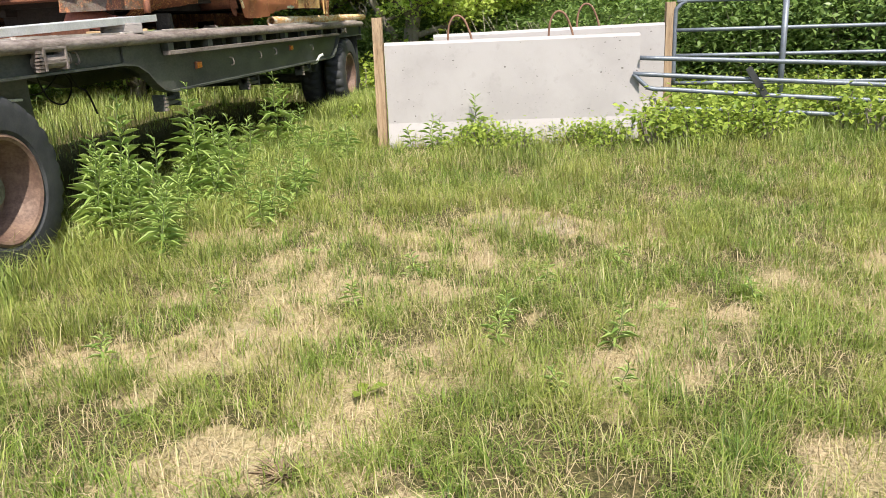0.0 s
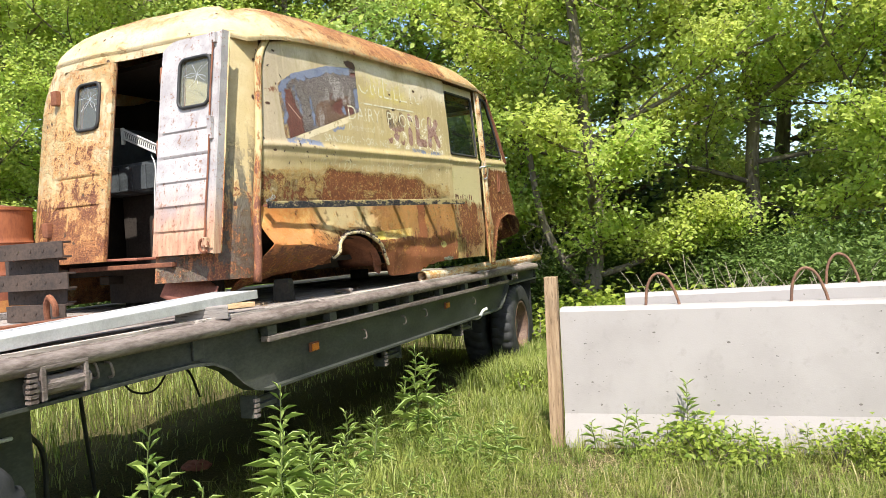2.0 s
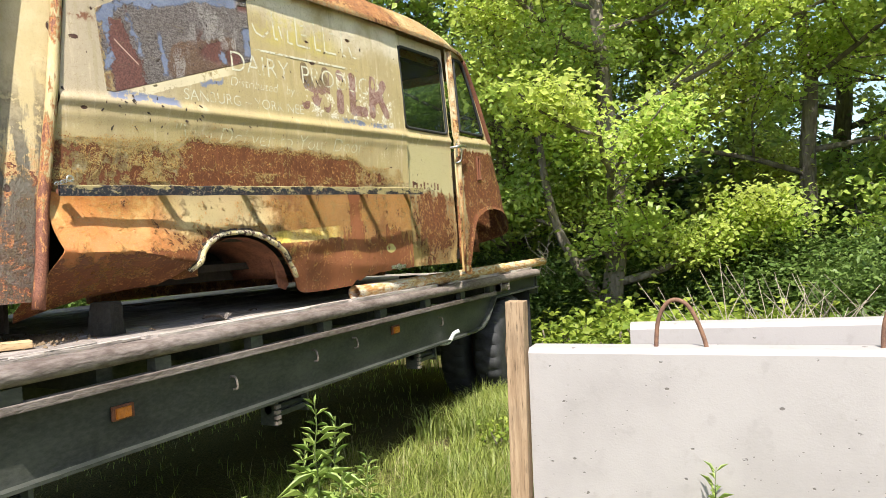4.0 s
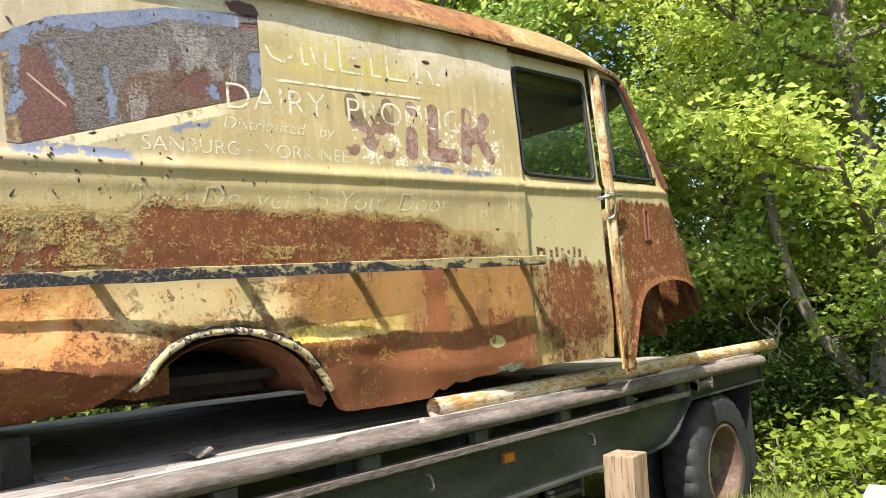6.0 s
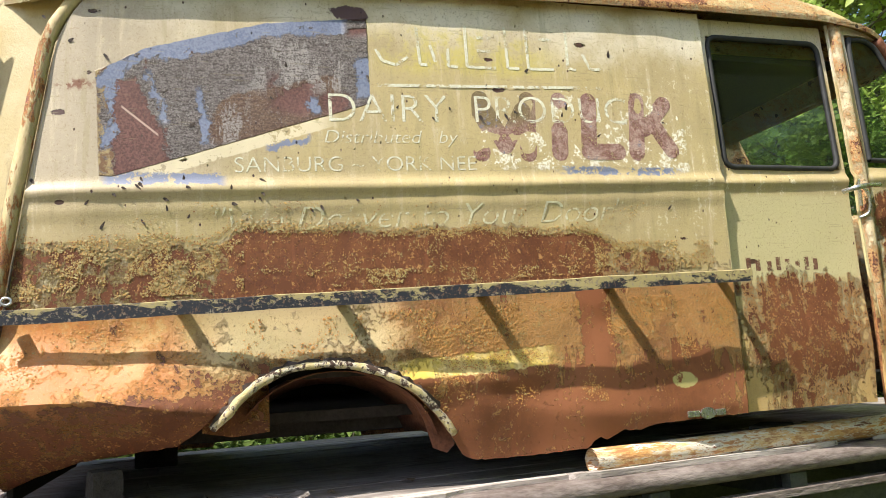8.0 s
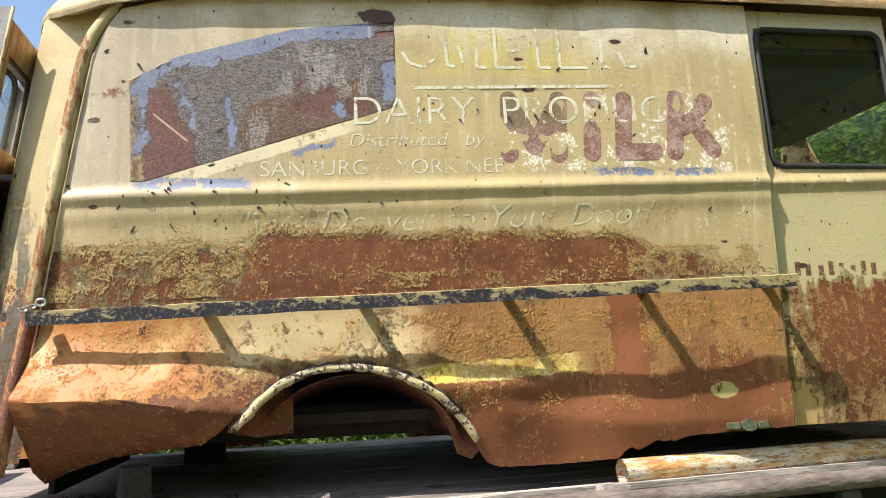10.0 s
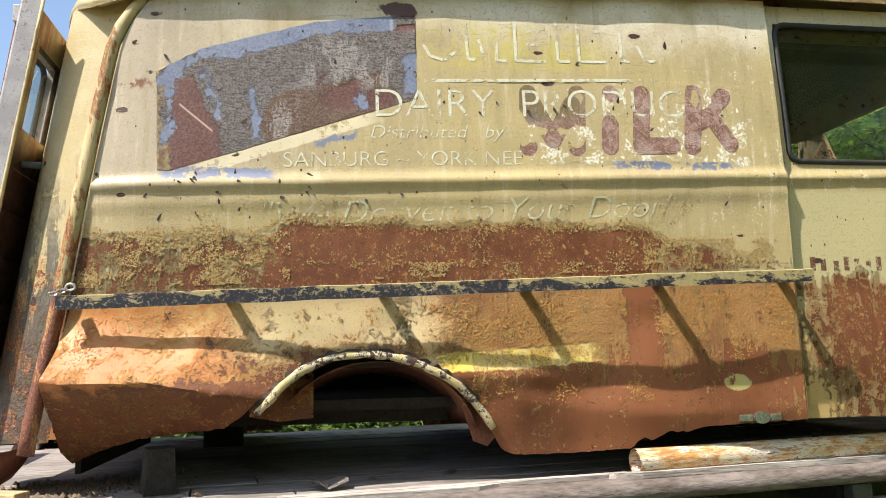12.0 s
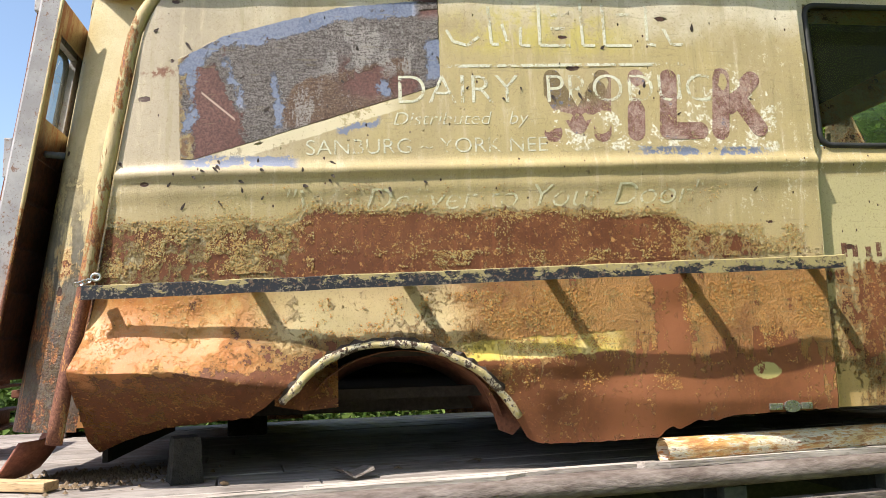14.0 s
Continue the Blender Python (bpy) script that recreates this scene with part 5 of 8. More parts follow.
    for j in range(14 + len(zlist)):
        row = []
        for s in ss:
            h = lerp_table(arch, s)
            z = h + (2.0 - h) * j / 14 if j < 14 else zlist[j - 14]
            o = 0.016 * bump1(z, belt_z(s), 0.022) + 0.03 * bump1(z, 1.75, 0.28) + (0.018 * (1 - j / 4) if j < 4 else 0)
            o += 0.004 * noise.noise((s * 6, z * 6, 9.0))
            p = side_point(s, z, o)
            front_edge = 3.86 - (z - 2.51) * 0.33 + 0.04
            row.append(None if z > 2.508 and s > 3.46 and s < front_edge - 0.02 and z < 3.10 else (None if z > 2.508 and s > front_edge + 0.09 and z < 3.12 else p))
        rows.append(row)
    cw = part("cowl", sheet(rows, 0.012, (1, 0, 0)), MAT_SIDE, v, "rust-brown cowl with an empty front wheel arch", True, 60)
    q = [(3.47, 2.53), (3.80, 2.525), (3.83, 2.55), (3.815, 2.62), (3.73, 2.86), (3.66, 3.03), (3.62, 3.085), (3.56, 3.105), (3.50, 3.10), (3.475, 3.06)]
    pts = arc([side_point(u, z, 0.002) for u, z in q + q[:1]], 3)
    part("window_seal", tubed(pts, 0.012, 8, False), MAT_RUBBERSEAL, cw, "black rubber quarter-window seal", True)
    bm = bmesh.new()
    bm.faces.new([bm.verts.new(side_point(u, z, -0.008)) for u, z in q])
    part("pane", bm, MAT_GLASS, cw, "dark dusty quarter window")
    part("windscreen_pillar", tubed(arc([side_point(s, z, 0.004) for s, z in ((4.02, 2.47), (3.93, 2.65), (3.84, 2.85), (3.76, 3.0), (3.66, 3.12))], 5), 0.03, 8), MAT_RUST, cw, "rusted windscreen pillar", True)
    bm = bmesh.new()
    box(bm, 0.0, 0.012, 3.70, 3.715, 2.16, 2.335, 0.003)
    box(bm, 0.0, 0.012, 3.74, 3.755, 2.16, 2.335, 0.003)
    box(bm, 0.0, 0.012, 3.70, 3.755, 2.33, 2.345, 0.003)
    box(bm, 0.0, 0.012, 3.70, 3.755, 2.15, 2.165, 0.003)
    part("lamp_slot", bm, MAT_RUST, cw, "empty slot of the old trafficator")
    part("door_post", tubed([side_point(3.405, z, 0.002) for z in np.linspace(1.48, 3.17, 14)], 0.028, 8), MAT_SHELL, v, "cream door post with peeling edge", True)
    part("cowl_foot", prism([(3.39, 1.60), (3.43, 1.62), (3.50, 1.44), (3.49, 1.39), (3.42, 1.40)], 0.006, 0.02), MAT_SHELL, v)

    # nose, windscreen and left side close the body
    rows = []
    for z in (1.55, 1.8, 2.0, 2.2, 2.4, 2.49):
        u1 = front_u(z) + NOSE
        rows.append([Vector((-0.45 - lean_in(z) - (WIDE - 0.9) * k / 12, u1 + 0.10 * (1 - (k / 6 - 1) ** 2), z)) for k in range(13)])
    part("nose", sheet(rows, 0.01, (0, 1, 0)), MAT_SHELL, v, smooth=True)
    rows = []
    for z in (2.50, 2.7, 2.9, 3.1):
        u1 = front_u(z) + NOSE
        rows.append([Vector((-0.45 - lean_in(z) - (WIDE - 0.9) * k / 12, u1 + 0.10 * (1 - (k / 6 - 1) ** 2), z)) for k in range(13)])
    part("windscreen", sheet(rows, 0.006, (0, 1, 0)), MAT_GLASS, v, smooth=True).visible_shadow = False
    rows = []
    for f in (0.0, 0.5, 1.0, 1.8, 2.1, 2.4, 2.49, 2.51, 2.8, 3.08, 3.12, 3.2):
        row = []
        for s in np.arange(0.0, 4.8, 0.05):
            hem = lerp_table(HEM, s) if 0.70 < s < 1.50 else 1.35
            z = hem + (1.79 - hem) * f if f <= 1.0 else f
            p = side_point(max(s, rear_u(z) + 0.02), z)
            row.append(None if 2.5 < z < 3.1 and (2.71 < s < 3.39 or 3.45 < s < 4.05) else Vector((-WIDE - p.x + tuck(z) * (1 - float(ramp(s, 0.3, 1.5))), p.y, p.z)))
        rows.append(row)
    part("left_side", sheet(rows, 0.008, (-1, 0, 0)), MAT_SHELL, v, smooth=True)

    # rear shell round the door opening
    xs = sorted({round(x, 3) for x in [*np.linspace(0.0, -WIDE, 44), -0.555, -1.51, -0.02, -1.83, -1.99]}, reverse=True)
    zs = [1.42, 1.5, 1.58, 1.64, 1.655] + [1.75 + 0.1 * k for k in range(13)] + [3.0, 3.05, 3.10]
    rows = []
    for z in zs:
        row = []
        for x in xs:
            p = rear_skin(x, z)
            hole = -1.505 < x < -0.56 and 1.65 < z < 2.99
            low = -1.78 < x < -0.56 and z < 1.62
            low = low or (x > -0.56 and z < 1.49 - 0.05 * x * x)
            row.append(None if hole or low else p)
        rows.append(row)
    part("rear_shell", sheet(rows, 0.01, (0, -1, 0)), MAT_SHELL, v, "cream rear corners stained orange with rust", True, 60)

    def leaf(name, p0, along, width, label, mat, z0, z1, win, ribs, lining, lining_label, round_top=0.0):
        """A ribbed rear door with a rounded window."""
        out_n = Vector((along.y, -along.x, 0)).normalized()
        if out_n.y > 0:
            out_n = -out_n
        sx = sorted({round(x, 4) for x in [*np.linspace(0, width, 14), win[0], win[1]]})
        sz = sorted({round(x, 4) for x in [*np.arange(z0, z1, 0.03), z1, win[2], win[3], *[r + d for r in ribs for d in (-0.012, 0, 0.012)]]})
        rows = []
        for z in sz:
            row = []
            for s in sx:
                o = sum(0.008 * bump1(z, r + 0.006, 0.008) - 0.005 * bump1(z, r - 0.012, 0.006) for r in ribs) * (1 if 0.03 < s < width - 0.05 else 0)
                dip = round_top * max(0.0, 1 - s / 0.14) ** 2 * float(ramp(z, z1 - 0.25, z1))
                p = p0 + along * s + out_n * o + Vector((0, 0.14 * (z - 2.3), z - dip))
                row.append(None if win[0] + 1e-4 < s < win[1] - 1e-4 and win[2] + 1e-4 < z < win[3] - 1e-4 else p)
            rows.append(row)
        lf = part(name, sheet(rows, 0.026, out_n), mat, v, label, True, 40)
        back = [[None if p is None else p - out_n * (0.029 + (0.02 if 0 < i < len(rows) - 1 and 0 < j < len(sx) - 1 else 0)) for j, p in enumerate(row)] for i, row in enumerate(rows)]
        part("door_lining", sheet(back, 0.004, out_n), lining, lf, lining_label, True, 40)
        loop = [p0 + along * s + out_n * 0.008 + Vector((0, 0.14 * (z - 2.3), z)) for s, z in rounded(*win, 0.05)]
        part("window_seal", tubed(loop + loop[:2], 0.011, 8, False), MAT_RUBBERSEAL, lf, smooth=True)
        bm = bmesh.new()
        bm.faces.new([bm.verts.new(p - out_n * 0.012) for p in loop])
        pane = part("pane", bm, MAT_HAZEGLASS, lf, "cracked hazy rear window pane")
        pane.visible_shadow = False
        rng = random.Random(int(width * 1000))
        mid_s, mid_z = win[0] * 0.45 + win[1] * 0.55, win[2] * 0.35 + win[3] * 0.65
        at = lambda s, z: p0 + along * s - out_n * 0.001 + Vector((0, 0.14 * (z - 2.3), z))
        for k in range(9):
            a = k * 0.7 + rng.uniform(-0.2, 0.2)
            r1 = rng.uniform(0.05, 0.12)
            bend = a + rng.uniform(-0.35, 0.35)
            line = [at(mid_s, mid_z), at(mid_s + 0.5 * r1 * math.cos(a), mid_z + 0.5 * r1 * math.sin(a)), at(mid_s + r1 * math.cos(bend), mid_z + r1 * math.sin(bend))]
            part("crack", tubed(line, 0.0011, 4), MAT_WHITE, lf)
        return lf, out_n

    # the right leaf, swung right round on its hinge: its pale lining faces backwards, its painted skin forwards
    hinge, tip = Vector((-0.558, -0.252, 0)), Vector((-0.046, -0.236, 0))
    al = (tip - hinge).normalized()
    lf, on = leaf("rear_door", hinge, al, 0.512, "grey-white ribbed rear door swung wide open, rust at its foot", MAT_LEAF_DOOR, 1.67, 3.045, (0.172, 0.432, 2.590, 2.905),
                  (1.823, 1.978, 2.131, 2.291, 2.45), MAT_DOOR_SKIN, "cream outer skin of the open door, rust-streaked", 0.05)
    at = lambda s, o, z: hinge + al * s + on * o + Vector((0, 0.14 * (z - 2.3), z))
    part("door_edge", sheet([[at(0.5125, -0.064 + 0.066 * k / 4, z) for k in range(5)] for z in np.linspace(1.665, 3.05, 24)], 0.006, (1, 0, 0)), MAT_LEAF_DOOR, lf, "greyed bare edge of the open door")
    part("edge_bead", tubed([at(0.512, -0.064, z) for z in np.linspace(1.665, 3.05, 12)], [0.006 + 0.003 * noise.noise((k * 1.7, 0, 2)) for k in range(12)], 6), MAT_MOULDING, lf, "rusty folded seam", True)
    part("lock_stile", sheet([[at(s, o, z) for s, o in ((0.438, 0.001), (0.442, 0.011), (0.505, 0.011), (0.511, 0.001))] for z in np.linspace(1.70, 3.04, 8)], 0.001, on), MAT_LEAF_DOOR, lf)
    part("bolt_rod", tubed([at(0.462 + 0.003 * math.sin(z * 9), 0.026, z) for z in np.linspace(1.72, 3.02, 20)], 0.006, 8), MAT_RUST, lf, "thin rusty bolt rod", True)
    for z, h in ((2.435, 0.07), (3.0, 0.032), (1.735, 0.03)):
        p = at(0.470, 0.024, z)
        lock = part("lock_case", boxed(p.x - 0.018, p.x + 0.018, p.y - 0.014, p.y + 0.012, z - h, z + h, bevel=0.004), MAT_LEAF_DOOR, lf, "worn grey rod guide")
        for e in (-0.7, 0.7):
            part("rivet", tubed([(p.x, p.y - 0.013, z + h * e), (p.x, p.y - 0.018, z + h * e)], 0.005, 6), MAT_RUST, lock)
    p = at(0.452, 0.024, 1.715)
    part("corner_loop", tubed([p + Vector((0.035 * math.cos(a), 0, 0.04 * math.sin(a))) for a in np.linspace(0, 5.5, 12)], 0.010, 6), MAT_RUST, lf)
    q = at(0.40, -0.06, 2.47)
    part("door_stay", tubed([q, q + Vector((-0.05, 0.06, 0.004)), q + Vector((-0.075, 0.085, -0.002))], [0.012, 0.014, 0.010], 8), MAT_GATE, lf, "grey steel door stay", True)
    for z in (1.86, 2.36, 2.84):
        p = Vector((hinge.x - 0.005, hinge.y + 0.14 * (z - 2.3) + 0.012, z))
        part("hinge", tubed([p - Vector((0, 0.007, 0.05)), p + Vector((0, 0.007, 0.05))], 0.014, 8), MAT_RUST, lf, "rusty hinge barrel", True)
    lp0 = rear_point(-1.52, 2.3)
    lp1 = rear_point(-0.97, 2.3)
    al2 = Vector((lp1.x - lp0.x, lp1.y - lp0.y, 0)).normalized()
    lf2, on2 = leaf("rear_door", Vector((lp0.x, lp0.y - 0.012, 0)), al2, 0.535, "cream ribbed rear door, shut, rust-stained", MAT_SHELL, 1.66, 3.0, (0.20, 0.42, 2.56, 2.88), (2.05, 2.25), MAT_RUST, "brown rusted inner face", 0.05)
    for z in (1.9, 2.82):
        bm = bmesh.new()
        p = Vector((lp0.x, lp0.y - 0.03, 0)) + Vector((0, 0.14 * (z - 2.3), z))
        box(bm, p.x - 0.03, p.x + 0.03, p.y - 0.02, p.y + 0.02, z - 0.05, z + 0.05, 0.006)
        part("hinge", bm, MAT_RUST, lf2)

    # roof
    loop = []
    for u in np.linspace(0.12, 3.45, 24):
        loop.append(Vector((-lean_in(3.15) - 0.05 * max(0.0, (0.34 - u) / 0.24) ** 2, u, gutter_z(u))))
    for a in np.linspace(0.12, 1.45, 8):
        s = 3.45 + a * NOSE
        loop.append(Vector((-lean_in(3.15) - NOSE * (1 - math.cos(a)), 3.45 + NOSE * math.sin(a) * 1.05, gutter_z(3.45 + NOSE * math.sin(a)))))
    left = [Vector((-WIDE - p.x + tuck(3.07) * (1 - float(ramp(p.y, 0.3, 1.5))), p.y, p.z)) for p in reversed(loop)]
    rear = []
    for k in range(1, 24):
        x = -WIDE + lean_in(3.15) + (WIDE - 2 * lean_in(3.15)) * k / 24
        rear.append(Vector((rear_skin(x, 3.07).x, rear_skin(x, 3.06).y, 3.075)))
    loop = loop + left + rear
    rows = []
    for f in (-0.035, -0.03, 0.0, 0.012, 0.03, 0.06, 0.1, 0.16, 0.25, 0.38, 0.55, 0.75, 0.98):
        row = []
        for p in loop + loop[:1]:
            c = Vector((-WIDE / 2, min(max(p.y, 0.75), 2.95), 0))
            d = Vector((c.x - p.x, c.y - p.y, 0))
            g = max(f, 0)
            h = 0.245 * (1 - (1 - g) ** 3.2) ** 0.62 + 0.15 * (1 - (1 - g) ** 2)
            if f < 0:
                out = d.normalized() * ((-0.044 if p.x > -1 else -0.006) if p.y > 0.1 else -0.004)
                row.append(p + out + Vector((0, 0, -0.012 if f < -0.032 else 0.008)))
            else:
                row.append(Vector((p.x + d.x * g, p.y + d.y * g, p.z + 0.008 + h + 0.006 * noise.noise((p.x * 3 + f * 5, p.y * 3, 1.0)))))
        rows.append(row)
    part("roof", sheet(rows, 0.01, (0, 0, 1)), MAT_SHELL, v, "domed cream roof with rust-red patches", True, 50)

    # drip rail down the rear corner, hanging over the seam
    pts = [side_point(rear_u(z) + 0.098 + (0.10 * ((z - 2.85) / 0.25) ** 2 if z > 2.85 else 0), z, 0.010 - 0.028 * float(ramp(z, 1.6, 1.95))) for z in np.linspace(1.47, 3.08, 26)]
    part("corner_strip", tubed(pts, [0.027 - 0.003 * k / 26 + 0.002 * noise.noise((k * 0.9, 0, 5)) for k in range(26)], 8), MAT_MOULDING, v, "peeling cream corner moulding", True)

    # stand-off rub rail with its brackets
    bm = bmesh.new()
    prof = []
    for u in np.linspace(0.06, 2.71, 54):
        z = rail_z(u) + 0.004 * noise.noise((u * 6, 0, 3.0))
        q = lerp_table(STAND_OFF, u)
        prof.append([Vector((q, u, z - 0.026)), Vector((q + 0.014, u, z - 0.028)), Vector((q + 0.016, u, z + 0.016)), Vector((q, u, z + 0.020)), Vector((q, u, z - 0.026))])
    part("rub_strip", sheet([list(r) for r in zip(*prof)], 0.002, (1, 0, 0)), MAT_RAIL, v, "flaking black and yellow rub strip")
    bm.free()
    for u in (0.10, 0.60, 1.12, 1.63, 2.14, 2.64):
        part("strip_bracket", boxed(0.0, lerp_table(STAND_OFF, u) + 0.004, u - 0.018, u + 0.018, rail_z(u) - 0.012, rail_z(u) + 0.006), MAT_RUST, v)
    ring = [Vector((lerp_table(STAND_OFF, 0.10) + 0.012, 0.105 + 0.014 * math.cos(a), 2.003 + 0.011 * math.sin(a))) for a in np.linspace(0, 2 * math.pi, 17)]
    part("lashing_ring", tubed(ring, 0.0045, 6, False), MAT_CHROME, v, "small worn steel ring at the strip's end", True)
    for k in range(4):
        c = Vector((lerp_table(STAND_OFF, 0.08) + 0.012, 0.082 - 0.012 * k, 1.992 - 0.004 * k))
        part("chain_link", tubed([c + Vector((0.004 * math.sin(a) * (k % 2), 0.009 * math.cos(a), 0.006 * math.sin(a))) for a in np.linspace(0, 2 * math.pi, 9)], 0.0025, 5, False), MAT_CHROME, v)

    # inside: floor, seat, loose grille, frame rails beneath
    # floor, linings and frame rails carry that shade in their colour
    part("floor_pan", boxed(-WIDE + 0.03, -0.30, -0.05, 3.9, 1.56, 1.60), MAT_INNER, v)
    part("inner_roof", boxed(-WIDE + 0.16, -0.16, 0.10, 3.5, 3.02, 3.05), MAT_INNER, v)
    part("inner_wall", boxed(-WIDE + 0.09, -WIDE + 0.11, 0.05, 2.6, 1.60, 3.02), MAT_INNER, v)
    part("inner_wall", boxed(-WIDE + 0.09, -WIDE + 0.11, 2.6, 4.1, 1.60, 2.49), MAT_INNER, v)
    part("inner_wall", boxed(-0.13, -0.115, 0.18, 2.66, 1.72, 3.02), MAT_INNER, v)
    for x in (-1.35, -0.5):
        part("chassis_rail", boxed(x - 0.05, x + 0.05, -0.1, 4.2, 1.50, 1.558, bevel=0.005), MAT_INNER, v)
    for y in (0.3, 1.75, 3.2):
        part("chassis_cross", boxed(-1.295, -0.555, y - 0.04, y + 0.04, 1.505, 1.555), MAT_INNER, v)
    part("rear_step", boxed(-1.40, -0.40, -0.33, -0.02, 1.60, 1.63, bevel=0.006), MAT_RUST, v, "rust-brown rear step plate")
    # added dark board: the shade of the cavity below the door sill
    part("rear_shade_board", boxed(-1.45, -0.34, 0.02, 0.04, 1.36, 1.595), MAT_INNER, v)
    bm = bmesh.new()
    box(bm, -1.25, -0.75, -0.33, -0.10, 1.64, 1.655, 0.004, Matrix.Rotation(0.02, 4, "Y"))
    part("torn_sheet", bm, MAT_REDRUST, v)
    crumple = []
    for i in range(9):
        crumple.append([Vector((-0.62 + 0.058 * i, -0.16 - 0.05 * math.sin(i * 0.9) - 0.03 * j, 1.55 - 0.045 * j - 0.012 * i + 0.02 * noise.noise((i * 0.7, j * 0.8, 3)))) for j in range(4)])
    part("bumper_scrap", sheet(crumple, 0.01, (0, -1, 0)), MAT_REDRUST, v, "crumpled rusty bumper end", True)
    # solid dark plug; its colour gives the shade of an empty hole
    part("lamp_socket", tubed([(-0.36, -0.19, 1.575), (-0.36, -0.10, 1.58)], [0.052, 0.045], 16), MAT_INNER, v, "dark plug standing for the shaded tail-lamp hole")
    seat = part("seat_base", boxed(-1.56, -0.95, 0.12, 0.62, 2.14, 2.37, bevel=0.035), MAT_VINYL, v, "grey-blue vinyl seat")
    part("seat_back", boxed(-1.66, -1.545, 0.11, 0.64, 2.15, 2.68, bevel=0.045), MAT_VINYL, seat)
    part("seat_leg", boxed(-1.5, -0.98, 0.22, 0.6, 1.60, 2.14), MAT_INNER, seat)
    for k in range(4):
        part("seat_pleat", boxed(-1.53 + 0.145 * k, -1.395 + 0.145 * k, 0.108, 0.124, 2.165, 2.345, bevel=0.007), MAT_VINYL, seat)
    bm = bmesh.new()
    for k in range(17):
        tube(bm, [(-1.265 + 0.02 * k, 0.08, 2.605 - 0.0088 * k), (-1.255 + 0.02 * k, 0.08, 2.545 - 0.0088 * k)], 0.004, 6)
    tube(bm, [(-1.275, 0.08, 2.61), (-0.93, 0.08, 2.455)], 0.008, 6)
    tube(bm, [(-1.265, 0.08, 2.54), (-0.92, 0.08, 2.39)], 0.008, 6)
    box(bm, -1.29, -1.265, 0.07, 0.09, 2.50, 2.62, 0.004)
    part("loose_grille", bm, MAT_WHITE, v, "loose white grille hanging inside")
    part("loose_cable", tubed(arc([(-1.02, 0.10, 2.40), (-0.97, 0.085, 2.30), (-0.98, 0.07, 2.1), (-1.0, 0.08, 1.85), (-1.02, 0.10, 1.62)], 6), 0.005, 6), MAT_WHITE, v)

    # maker's badge: a plain winged oval
    bm = bmesh.new()
    c = side_point(2.52, 1.505, panel_off(2.52, 1.505) + 0.006)
    oval = [(c.y + 0.032 * math.cos(a), c.z + 0.022 * math.sin(a)) for a in np.linspace(0, 2 * math.pi, 18)[:-1]]
    b = prism(oval, c.x - 0.004, c.x + 0.006)
    part("badge", b, MAT_CHROME, v, "small chrome winged oval badge")
    bm.free()
    for a, bb in ((-0.088, -0.036), (0.036, 0.08)):
        part("badge_wing", boxed(c.x - 0.004, c.x + 0.004, c.y + a, c.y + bb, c.z - 0.012, c.z + 0.012, bevel=0.003), MAT_CHROME, v)
    # faint stencilled row on the door: plain bars
    for k, u in enumerate((2.80, 2.845, 2.90, 2.945, 2.99, 3.04, 3.085, 3.13)):
        part("faded_bar", boxed(-0.037, -0.0335, u, u + 0.022, 2.055, 2.055 + 0.055 - 0.008 * (k % 3)), MAT_STENCIL, v)
    return v


VAN = build_van()


def sign_text(words, u, z, width, height, mat, label, shear=0.0):
    """Painted words on the van's side, a hair proud of the sheet."""
    curve = bpy.data.curves.new("lettering", "FONT")
    curve.body, curve.size, curve.shear, curve.fill_mode, curve.offset = words, 1.0, shear, "BOTH", -0.012
    tmp = bpy.data.objects.new("lettering", curve)
    scene.collection.objects.link(tmp)
    bpy.context.view_layer.update()
    mesh = bpy.data.meshes.new_from_object(tmp.evaluated_get(bpy.context.evaluated_depsgraph_get()))
    bpy.data.objects.remove(tmp)
    co = np.empty(len(mesh.vertices) * 3, np.float32)
    mesh.vertices.foreach_get("co", co)
    co = co.reshape(-1, 3)
    lo, hi = co.min(0), co.max(0)
    bm = bmesh.new()
    bm.from_mesh(mesh)
    bpy.data.meshes.remove(mesh)
    for vert in bm.verts:
        a = u + (vert.co.x - lo[0]) / (hi[0] - lo[0]) * width
        b = z + 0.027 * (a - u) + (vert.co.y - lo[1]) / (hi[1] - lo[1]) * height
        vert.co = side_point(a, b, panel_off(a, b) + 0.0011)
    seen = set()
    for first in bm.verts:
        if first.index in seen:
            continue
        group, todo = [], [first]
        seen.add(first.index)
        while todo:
            q = todo.pop()
            group.append(q)
            for e in q.link_edges:
                o = e.other_vert(q)
                if o.index not in seen:
                    seen.add(o.index)
                    todo.append(o)
        num = {q.index: i for i, q in enumerate(group)}
        faces = {f for q in group for f in q.link_faces}
        one = bpy.data.meshes.new("letter")
        one.from_pydata([tuple(q.co) for q in group], [], [[num[q.index] for q in f.verts] for f in sorted(faces, key=lambda f: f.index)])
        finish("letter", one, mat, VAN, label)
    bm.free()


